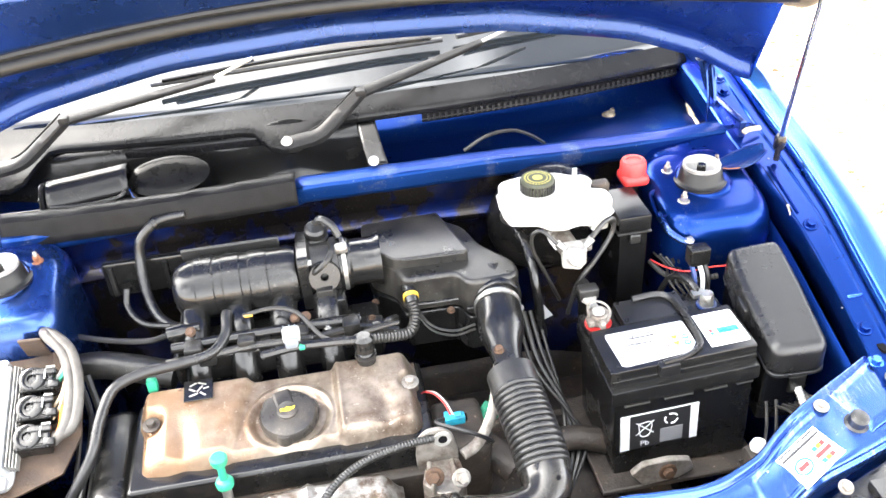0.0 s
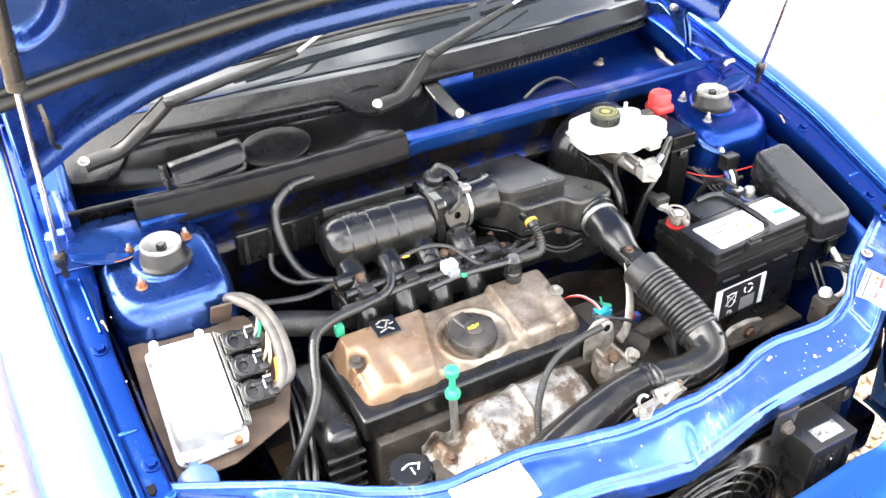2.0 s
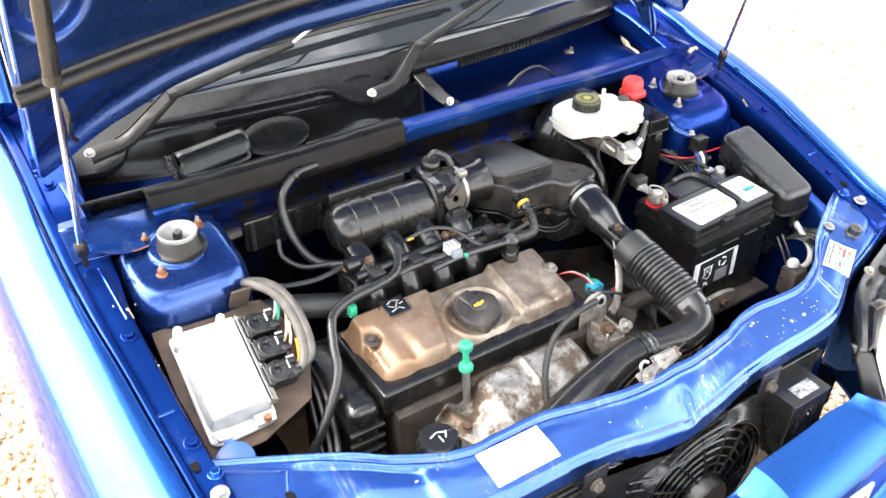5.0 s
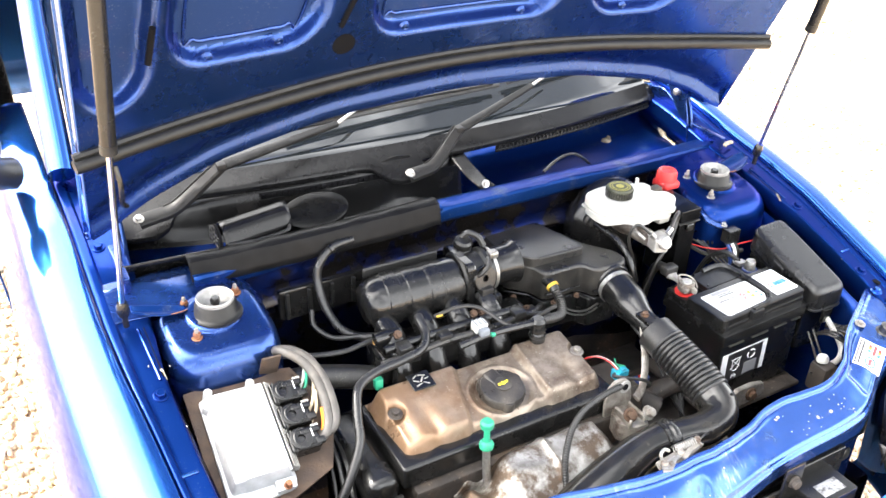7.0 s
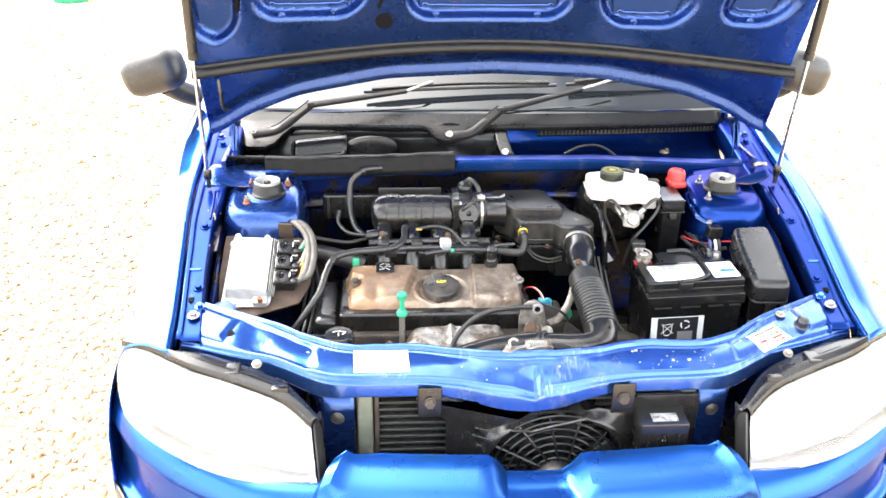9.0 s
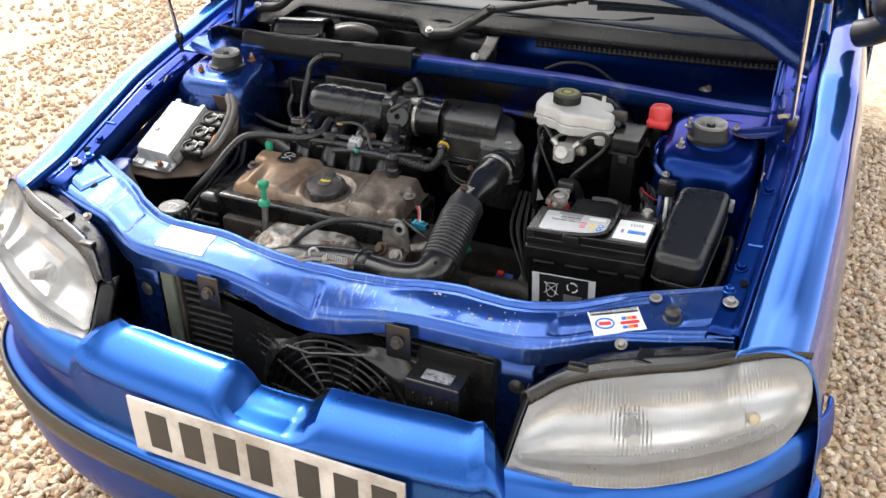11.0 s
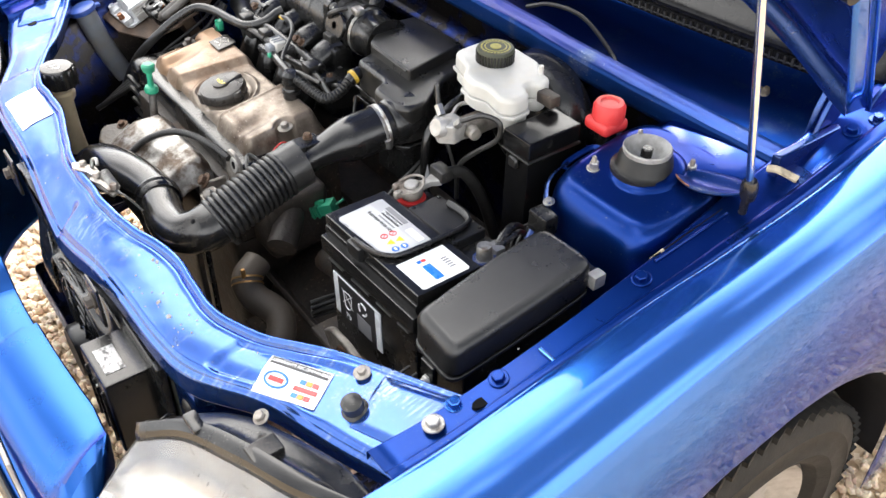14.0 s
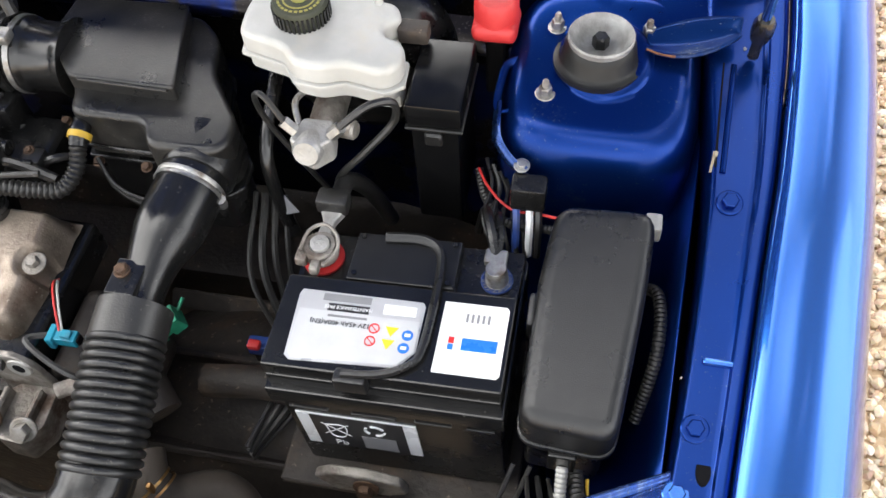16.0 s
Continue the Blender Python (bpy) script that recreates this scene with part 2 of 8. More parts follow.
YELLOW_INK = surface("yellow_ink", (0.8, 0.62, 0.03), rough=0.35)
ORANGE_INK = surface("orange_ink", (0.75, 0.22, 0.02), rough=0.35)
CREAM = surface("milky_plastic", (0.42, 0.415, 0.39), (0.50, 0.495, 0.47), 25, 0.4, bump=0.15, bscale=300, c3=(0.5, 0.46, 0.38), s3=14, edge=(0.55, 0.78))
YELLOWED = surface("yellowed_plastic", (0.36, 0.30, 0.20), (0.45, 0.38, 0.26), 30, 0.45, c3=(0.2, 0.15, 0.09), s3=20, edge=(0.5, 0.75))
GREEN = surface("green_plastic", (0.018, 0.24, 0.135), (0.026, 0.30, 0.165), 50, 0.42, bump=0.1, c3=(0.05, 0.12, 0.08), s3=40, edge=(0.55, 0.75))
TEAL = surface("teal_plastic", (0.012, 0.22, 0.32), (0.02, 0.28, 0.40), 50, 0.42, c3=(0.03, 0.10, 0.14), s3=60, edge=(0.5, 0.7))
BLUE_PL = surface("blue_plastic", (0.022, 0.055, 0.24), (0.03, 0.075, 0.29), 40, 0.45, c3=(0.06, 0.07, 0.12), s3=25, edge=(0.5, 0.75))
RED = surface("red_rubber", (0.50, 0.026, 0.026), (0.56, 0.035, 0.034), 50, 0.45, bump=0.15, bscale=300)
YELLOW = surface("yellow_ring", (0.55, 0.36, 0.03), (0.42, 0.26, 0.03), 60, 0.45)
COPPER = surface("brass_fitting", (0.55, 0.33, 0.12), (0.42, 0.22, 0.09), 90, 0.4, 0.8)
TYRE = surface("tyre_rubber", (0.011, 0.0105, 0.0098), (0.017, 0.016, 0.0145), 60, 0.6, bump=0.3, bscale=300, c3=(0.03, 0.027, 0.023), s3=8, edge=(0.58, 0.78), spec=0.15)
RIM = surface("silver_rim", (0.42, 0.40, 0.37), (0.52, 0.50, 0.47), 60, 0.34, 0.7, c3=(0.24, 0.21, 0.17), s3=12, edge=(0.5, 0.7))
CAP_DUSTY = surface("dusty_black_cap", (0.017, 0.0155, 0.014), (0.026, 0.023, 0.020), 70, 0.34, bump=0.2, bscale=600, c3=(0.060, 0.051, 0.042), s3=24, edge=(0.46, 0.68), fleck=(0.12, 0.10, 0.085))
DUCT = surface("satin_duct_plastic", (0.008, 0.0077, 0.0072), (0.012, 0.0114, 0.0108), 60, 0.19, bump=0.06, bscale=300, c3=(0.030, 0.026, 0.021), s3=13, edge=(0.50, 0.72), rvar=0.06)
LID_DUSTY = surface("dusty_black_lid", (0.009, 0.0088, 0.0084), (0.014, 0.0136, 0.0130), 70, 0.33, bump=0.15, bscale=700, c3=(0.034, 0.031, 0.027), s3=16, edge=(0.46, 0.70), fleck=(0.10, 0.095, 0.085))
GLASS_DARK = surface("windscreen", (0.008, 0.010, 0.012), (0.01, 0.012, 0.014), 10, 0.03, rvar=0.015, spec=0.8)
# near-black that stands in for the shade inside holes, gaps and recesses
HOLE_SHADE = surface("opening_shade", (0.004, 0.004, 0.005), rough=0.9, spec=0.1)
CAP_GREEN = surface("dark_olive_cap", (0.02, 0.025, 0.012), (0.03, 0.034, 0.018), 60, 0.5, bump=0.2)
COOLANT = surface("radiator_tank", (0.085, 0.098, 0.075), (0.12, 0.135, 0.105), 30, 0.5, c3=(0.2, 0.2, 0.17), s3=20, edge=(0.55, 0.7))
FIN = surface("radiator_fins", (0.034, 0.034, 0.034), (0.06, 0.06, 0.058), 120, 0.5, 0.5)
CHIP = surface("bare_primer", (0.27, 0.28, 0.29), (0.17, 0.15, 0.14), 200, 0.7)
CHROME = surface("chromed_rod", (0.62, 0.61, 0.59), (0.66, 0.65, 0.64), 20, 0.16, 1.0)
CAST = surface("dark_rough_casting", (0.19, 0.175, 0.155), (0.33, 0.305, 0.275), 60, 0.5, 0.5, bump=0.7, bscale=220, c3=(0.08, 0.05, 0.035), s3=20, edge=(0.5, 0.66))
ARM = surface("faded_wiper_black", (0.010, 0.010, 0.011), (0.016, 0.016, 0.016), 60, 0.42, bump=0.1, fleck=(0.06, 0.06, 0.06), spec=0.15)
SEALER = surface("cracked_sealer", (0.30, 0.25, 0.17), (0.42, 0.36, 0.26), 90, 0.7, bump=0.4, c3=(0.10, 0.08, 0.06), s3=40)
WOOD_FAR = surface("far_timber", (0.2, 0.15, 0.1), (0.28, 0.2, 0.13), 5, 0.8)

# rust creeping over one end of the valve cover
_n, _l = COVER.node_tree.nodes, COVER.node_tree.links
_p = _n["Principled BSDF"]
_old = _p.inputs["Base Color"].links[0].from_socket
_tc, _sx, _nz, _ad, _mr, _mx = (_n.new(k) for k in ("ShaderNodeTexCoord", "ShaderNodeSeparateXYZ", "ShaderNodeTexNoise", "ShaderNodeMath", "ShaderNodeMapRange", "ShaderNodeMix"))
_nz.inputs["Scale"].default_value, _nz.inputs["Detail"].default_value = 22, 6
_ad.operation, _ad.use_clamp = "MULTIPLY_ADD", False
_ad.inputs[1].default_value = 0.22
_l.new(_tc.outputs["Object"], _sx.inputs[0])
_l.new(_tc.outputs["Object"], _nz.inputs["Vector"])
_l.new(_nz.outputs["Fac"], _ad.inputs[0])
_l.new(_sx.outputs["X"], _ad.inputs[2])
_mr.inputs[1].default_value, _mr.inputs[2].default_value, _mr.inputs[3].default_value, _mr.inputs[4].default_value = -0.19, -0.05, 0.68, 0.0
_l.new(_ad.outputs[0], _mr.inputs[0])
_mx.data_type = "RGBA"
_mx.inputs[7].default_value = (0.29, 0.165, 0.085, 1)
_l.new(_mr.outputs[0], _mx.inputs[0])
_l.new(_old, _mx.inputs[6])
_l.new(_mx.outputs[2], _p.inputs["Base Color"])

# grooved clear plastic of the headlamps
LENS = bpy.data.materials.new("headlamp_glass")
LENS.use_nodes = True
_p = LENS.node_tree.nodes["Principled BSDF"]
_p.inputs["Base Color"].default_value = (0.95, 0.96, 0.97, 1)
_p.inputs["Roughness"].default_value = 0.08
_p.inputs["Transmission Weight"].default_value = 0.9
_p.inputs["IOR"].default_value = 1.4
LAMP_CHROME = surface("lamp_reflector", (0.56, 0.56, 0.55), (0.44, 0.43, 0.41), 14, 0.20, 0.85, c3=(0.30, 0.27, 0.22), s3=7, edge=(0.5, 0.7))


# ---- mesh helpers ----
def part(name, bm, mat, parent=None, label="", smooth=38, thick=0.0, bevel=0.0):
    me = bpy.data.meshes.new(name)
    bmesh.ops.recalc_face_normals(bm, faces=bm.faces[:])
    areas = sorted(f.calc_area() for f in bm.faces)
    even = len(areas) > 1500 or areas[-1] < 12 * areas[len(areas) // 2]
    bm.to_mesh(me)
    bm.free()
    me.materials.append(mat)
    me.shade_smooth()
    me.set_sharp_from_angle(angle=radians(smooth))
    ob = new(name, me)
    if parent is not None:
        ob.parent = parent
        up, base = parent, Matrix()
        while up is not None:
            base = up.matrix_basis.inverted() if up.parent is None else base
            up = up.parent
        ob.matrix_parent_inverse = base if parent.parent is None else Matrix()
    if label:
        ob["label"] = label
    if thick:
        s = ob.modifiers.new("thickness", "SOLIDIFY")
        s.thickness, s.offset = thick, 0
    if not even:
        s = ob.modifiers.new("flat_faces", "WEIGHTED_NORMAL")
        s.keep_sharp, s.mode = True, "FACE_AREA"
    if bevel:
        s = ob.modifiers.new("edge", "BEVEL")
        s.width, s.segments, s.limit_method = bevel, 2, "ANGLE"
    return ob


def thing(name, at, label, category, group=""):
    """A top-level thing: an empty at its base."""
    e = new(name)
    e.empty_display_size = 0.02
    e.matrix_basis = Matrix.Translation(at)
    return tagged(e, label, category, group)


def rbox(x0, x1, y0, y1, z0, z1, r=0.004, seg=2, m=None, bm=None, taper=0.0):
    bm2 = bmesh.new()
    bmesh.ops.create_cube(bm2, size=1)
    for v in bm2.verts:
        k = 1 - taper if v.co.z > 0 else 1.0
        v.co = Vector(((x0 + x1) / 2 + v.co.x * (x1 - x0) * k, (y0 + y1) / 2 + v.co.y * (y1 - y0) * k, (z0 + z1) / 2 + v.co.z * (z1 - z0)))
    if r:
        bmesh.ops.bevel(bm2, geom=bm2.edges[:], offset=r, segments=seg, profile=0.5, affect="EDGES")
    if m is not None:
        bm2.transform(m)
    return joined(bm, bm2)


def joined(bm, bm2):
    if bm is None:
        return bm2
    me = bpy.data.meshes.new("tmp")
    bm2.to_mesh(me)
    bm2.free()
    bm.from_mesh(me)
    bpy.data.meshes.remove(me)
    return bm


def round_poly(pts, rc, n=4):
    """The outline with its corners rounded by up to rc."""
    out = []
    k = len(pts)
    for i in range(k):
        a, b_, c = Vector(pts[i - 1]), Vector(pts[i]), Vector(pts[(i + 1) % k])
        la, lc = (a - b_).length, (c - b_).length
        d = min(rc, la * 0.45, lc * 0.45)
        p, q = b_ + (a - b_) * (d / la), b_ + (c - b_) * (d / lc)
        for t in range(n + 1):
            t /= n
            out.append(tuple(p * (1 - t) ** 2 + b_ * 2 * t * (1 - t) + q * t * t))
    return out


def prism(pts, z0, z1, r=0.003, seg=2, m=None, bm=None, rc=None):
    """Outline pts in x, y, raised from z0 to z1, its corners and rims rounded."""
    b = bmesh.new()
    if r:
        pts = round_poly(pts, rc or r * 1.6)
    k = len(pts)
    area = sum(pts[i - 1][0] * pts[i][1] - pts[i][0] * pts[i - 1][1] for i in range(k))
    sgn = 1 if area > 0 else -1
    inw = []
    for i in range(k):
        e0 = (Vector(pts[i]) - Vector(pts[i - 1])).normalized()
        e1 = (Vector(pts[(i + 1) % k]) - Vector(pts[i])).normalized()
        n0, n1 = Vector((-e0.y, e0.x)) * sgn, Vector((-e1.y, e1.x)) * sgn
        v = n0 + n1
        inw.append(v / max(0.6, v.length_squared / 2))
    levels = [(0.0, z0), (0.0, z1)]
    if r:
        levels = [(r * 0.5, z0), (0.0, z0 + r * 0.5)] + [(r * (1 - math.cos(math.pi / 2 * q / (seg + 1))), z1 - r + r * math.sin(math.pi / 2 * q / (seg + 1))) for q in range(seg + 2)]
    rings = [[b.verts.new((x + w_.x * d, y + w_.y * d, z)) for (x, y), w_ in zip(pts, inw)] for d, z in levels]
    for p, q in zip(rings, rings[1:]):
        for i in range(k):
            b.faces.new((p[i], p[(i + 1) % k], q[(i + 1) % k], q[i]))
    b.faces.new(rings[0][::-1])
    b.faces.new(rings[-1])
    if m is not None:
        b.transform(m)
    return joined(bm, b)


def lathe(profile, n=24, m=None, bm=None):
    """Profile of (radius, height) turned round z."""
    b = bmesh.new()
    rings = []
    for r, z in profile:
        if r < 1e-6:
            rings.append([b.verts.new((0, 0, z))])
        else:
            rings.append([b.verts.new((r * math.cos(2 * math.pi * i / n), r * math.sin(2 * math.pi * i / n), z)) for i in range(n)])
    for p, q in zip(rings, rings[1:]):
        for i in range(n):
            a = [p[i % len(p)], p[(i + 1) % len(p)], q[(i + 1) % len(q)], q[i % len(q)]]
            f = list(dict.fromkeys(a))
            if len(f) > 2:
                b.faces.new(f)
    if m is not None:
        b.transform(m)
    return joined(bm, b)


def smooth_path(pts, sub=6):
    pts = [Vector(p) for p in pts]
    if len(pts) == 2:
        return [pts[0].lerp(pts[1], i / sub) for i in range(sub + 1)]
    out = []
    ext = [2 * pts[0] - pts[1], *pts, 2 * pts[-1] - pts[-2]]
    for i in range(1, len(ext) - 2):
        a, b_, c, d = ext[i - 1 : i + 3]
        for k in range(sub):
            t = k / sub
            out.append(0.5 * ((2 * b_) + (c - a) * t + (2 * a - 5 * b_ + 4 * c - d) * t * t + (3 * b_ - a - 3 * c + d) * t ** 3))
    out.append(pts[-1])
    return out


def tube(pts, r, n=10, sub=6, bm=None, flat=1.0):
    """A round tube along a smooth path; r: a radius, or a function of the share of the way."""
    path = smooth_path(pts, sub)
    b = bmesh.new()
    up = None
    rings = []
    for i, p in enumerate(path):
        d = (path[min(i + 1, len(path) - 1)] - path[max(i - 1, 0)]).normalized()
        if up is None:
            up = d.orthogonal().normalized()
        up = (up - d * up.dot(d)).normalized()
        side = d.cross(up)
        rr = r(i / (len(path) - 1)) if callable(r) else r
        rings.append([b.verts.new(p + rr * (math.cos(2 * math.pi * k / n) * up + flat * math.sin(2 * math.pi * k / n) * side)) for k in range(n)])
    for p, q in zip(rings, rings[1:]):
        for k in range(n):
            b.faces.new((p[k], p[(k + 1) % n], q[(k + 1) % n], q[k]))
    b.faces.new(rings[0][::-1])
    b.faces.new(rings[-1])
    return joined(bm, b)


def corrugated(pts, r, pitch=0.006, depth=0.002, n=14):
    """A ribbed conduit along a smooth path."""
    path = smooth_path(pts, 8)
    ln = sum((q - p).length for p, q in zip(path, path[1:]))
    steps = max(8, int(ln / pitch) * 4)
    fine = [path[0]]
    d, k = ln / steps, 0
    acc, target = 0.0, d
    for p, q in zip(path, path[1:]):
        seg = (q - p).length
        while target <= acc + seg + 1e-9 and seg > 0:
            fine.append(p.lerp(q, (target - acc) / seg))
            target += d
        acc += seg
    b = bmesh.new()
    up, rings = None, []
    for i, p in enumerate(fine):
        t = (fine[min(i + 1, len(fine) - 1)] - fine[max(i - 1, 0)]).normalized()
        up = t.orthogonal().normalized() if up is None else (up - t * up.dot(t)).normalized()
        side = t.cross(up)
        rr = r - (depth if i % 4 in (2,) else depth * 0.35 if i % 4 in (1, 3) else 0)
        rings.append([b.verts.new(p + rr * (math.cos(2 * math.pi * a / n) * up + math.sin(2 * math.pi * a / n) * side)) for a in range(n)])
    for p, q in zip(rings, rings[1:]):
        for a in range(n):
            b.faces.new((p[a], p[(a + 1) % n], q[(a + 1) % n], q[a]))
    b.faces.new(rings[0][::-1])
    b.faces.new(rings[-1])
    return b


def ribbed(pts, r, pitch, depth, n):
    """A concertina hose: broad rounded crests with narrow grooves between."""
    path = smooth_path(pts, 40)
    ln = [0.0]
    for p, q in zip(path, path[1:]):
        ln.append(ln[-1] + (q - p).length)
    count = max(4, round(ln[-1] / pitch)) * 8
    b, rings, up, i = bmesh.new(), [], None, 0
    for k in range(count + 1):
        d = ln[-1] * k / count
        while i < len(ln) - 2 and ln[i + 1] < d:
            i += 1
        p = path[i].lerp(path[i + 1], (d - ln[i]) / (ln[i + 1] - ln[i]))
        t = (path[min(i + 4, len(path) - 1)] - path[max(i - 4, 0)]).normalized()
        up = t.orthogonal().normalized() if up is None else (up - t * up.dot(t)).normalized()
        side = t.cross(up)
        rr = r - depth * (1 - abs(math.sin(math.pi * k / 8)) ** 0.55)
        rings.append([b.verts.new(p + rr * (math.cos(2 * math.pi * a / n) * up + math.sin(2 * math.pi * a / n) * side)) for a in range(n)])
    for p, q in zip(rings, rings[1:]):
        for a in range(n):
            b.faces.new((p[a], p[(a + 1) % n], q[(a + 1) % n], q[a]))
    b.faces.new(rings[0][::-1])
    b.faces.new(rings[-1])
    return b


def grid(fn, nu, nv, bm=None):
    """A sheet of fn(u, v) for u, v in 0..1."""
    b = bmesh.new()
    vs = [[b.verts.new(fn(i / nu, j / nv)) for j in range(nv + 1)] for i in range(nu + 1)]
    for i in range(nu):
        for j in range(nv):
            b.faces.new((vs[i][j], vs[i + 1][j], vs[i + 1][j + 1], vs[i][j + 1]))
    return joined(bm, b)


def along(at, way):
    """A pose at a place with its z along way."""
    return Matrix.Translation(at) @ Vector(way).to_track_quat("Z", "Y").to_matrix().to_4x4()


def table(x, rows):
    """Straight-line value between rows of (x, value...)."""
    if x <= rows[0][0]:
        return rows[0][1:] if len(rows[0]) > 2 else rows[0][1]
    for a, b in zip(rows, rows[1:]):
        if x <= b[0]:
            t = (x - a[0]) / (b[0] - a[0])
            v = [p + (q - p) * t for p, q in zip(a[1:], b[1:])]
            return v if len(v) > 1 else v[0]
    return rows[-1][1:] if len(rows[-1]) > 2 else rows[-1][1]


def spline(x, rows):
    """A smooth curve through rows of (x, value...)."""
    i = max(0, min(len(rows) - 2, sum(1 for r in rows[1:] if r[0] < x)))
    a, b = rows[i], rows[i + 1]
    p, q = rows[max(i - 1, 0)], rows[min(i + 2, len(rows) - 1)]
    h = b[0] - a[0]
    t = min(1, max(0, (x - a[0]) / h))
    out = []
    for k in range(1, len(a)):
        m0 = (b[k] - p[k]) / (b[0] - p[0]) * h
        m1 = (q[k] - a[k]) / (q[0] - a[0]) * h
        out.append((2 * t ** 3 - 3 * t * t + 1) * a[k] + (t ** 3 - 2 * t * t + t) * m0 + (3 * t * t - 2 * t ** 3) * b[k] + (t ** 3 - t * t) * m1)
    return out if len(out) > 1 else out[0]


def soft_table(x, rows):
    """The same, eased to a smooth curve."""
    h = 0.012
    parts = [table(x + k * h, rows) for k in (-2, -1, 0, 1, 2)]
    if isinstance(parts[0], float):
        return sum(parts) / 5
    return [sum(p[i] for p in parts) / 5 for i in range(len(parts[0]))]


def bolt(parent, at, way=(0, 0, 1), r=0.006, mat=None, name="bolt", washer=1.6, h=None, label=""):
    """Hexagon head on a round washer."""
    m = along(at, way)
    h = h or r * 0.9
    b = lathe([(0, 0), (r * washer, 0), (r * washer, r * 0.22), (r * washer * 0.9, r * 0.32), (0, r * 0.32)], 20, m)
    b = lathe([(r, r * 0.3), (r, r * 0.3 + h * 0.85), (r * 0.86, r * 0.3 + h), (0, r * 0.3 + h)], 6, m, b)
    return part(name, b, mat or STEEL, parent, label, smooth=25)


def sstep(a, b, x):
    t = min(1, max(0, (x - a) / (b - a)))
    return t * t * (3 - 2 * t)


def writing(text, size, m, mat, parent, name="lettering"):
    c = bpy.data.curves.new("tmp_text", "FONT")
    c.body, c.size, c.align_x, c.align_y, c.extrude = text, size, "CENTER", "CENTER", 0.0002
    o = bpy.data.objects.new("tmp_text", c)
    me = bpy.data.meshes.new_from_object(o)
    bpy.data.objects.remove(o)
    b = bmesh.new()
    b.from_mesh(me)
    bpy.data.meshes.remove(me)
    b.transform(m)
    return part(name, b, mat, parent)


# ---- ground ----
def gravel_material():
    m = bpy.data.materials.new("gravel")
    m.use_nodes = True
    n, l = m.node_tree.nodes, m.node_tree.links
    p = n["Principled BSDF"]
    p.inputs["Roughness"].default_value = 0.8
    info = n.new("ShaderNodeNewGeometry")
    ramp = n.new("ShaderNodeValToRGB")
    e = ramp.color_ramp.elements
    e[0].position, e[0].color = 0.0, (0.30, 0.175, 0.085, 1)
    e[1].position, e[1].color = 1.0, (0.78, 0.67, 0.51, 1)
    for pos, col in ((0.25, (0.53, 0.33, 0.16)), (0.5, (0.60, 0.45, 0.28)), (0.7, (0.38, 0.30, 0.22)), (0.85, (0.69, 0.52, 0.32))):
        k = e.new(pos)
        k.color = (*col, 1)
    l.new(info.outputs["Random Per Island"], ramp.inputs["Fac"])
    t = n.new("ShaderNodeTexCoord")
    no = n.new("ShaderNodeTexNoise")
    no.inputs["Scale"].default_value = 120
    l.new(t.outputs["Object"], no.inputs["Vector"])
    mx = n.new("ShaderNodeMix")
    mx.data_type, mx.blend_type = "RGBA", "MULTIPLY"
    mx.inputs[0].default_value = 0.5
    l.new(ramp.outputs["Color"], mx.inputs[6])
    l.new(no.outputs["Color"], mx.inputs[7])
    br = n.new("ShaderNodeBrightContrast")
    br.inputs["Bright"].default_value = 0.12
    l.new(mx.outputs[2], br.inputs["Color"])
    l.new(br.outputs["Color"], p.inputs["Base Color"])
    return m


GROUND = bpy.data.materials.new("gravel_bed")
GROUND.use_nodes = True
_n, _l = GROUND.node_tree.nodes, GROUND.node_tree.links
_v = _n.new("ShaderNodeTexVoronoi")
_v.inputs["Scale"].default_value = 55
_t = _n.new("ShaderNodeTexCoord")
_r = _n.new("ShaderNodeValToRGB")
_r.color_ramp.elements[0].color, _r.color_ramp.elements[1].color = (0.38, 0.25, 0.135, 1), (0.76, 0.63, 0.46, 1)
_l.new(_t.outputs["Object"], _v.inputs["Vector"])
_l.new(_v.outputs["Color"], _r.inputs["Fac"])
_l.new(_r.outputs["Color"], _n["Principled BSDF"].inputs["Base Color"])
_b = _n.new("ShaderNodeBump")
_b.inputs["Strength"].default_value, _b.inputs["Distance"].default_value, _b.invert = 0.8, 0.012, True
_l.new(_v.outputs["Distance"], _b.inputs["Height"])
_l.new(_b.outputs[0], _n["Principled BSDF"].inputs["Normal"])
_n["Principled BSDF"].inputs["Roughness"].default_value = 0.85

b = bmesh.new()
bmesh.ops.create_grid(b, x_segments=8, y_segments=8, size=150)
tagged(part("ground", b, GROUND), "sandy gravel yard reaching to the distance", "ground", kind="structure")


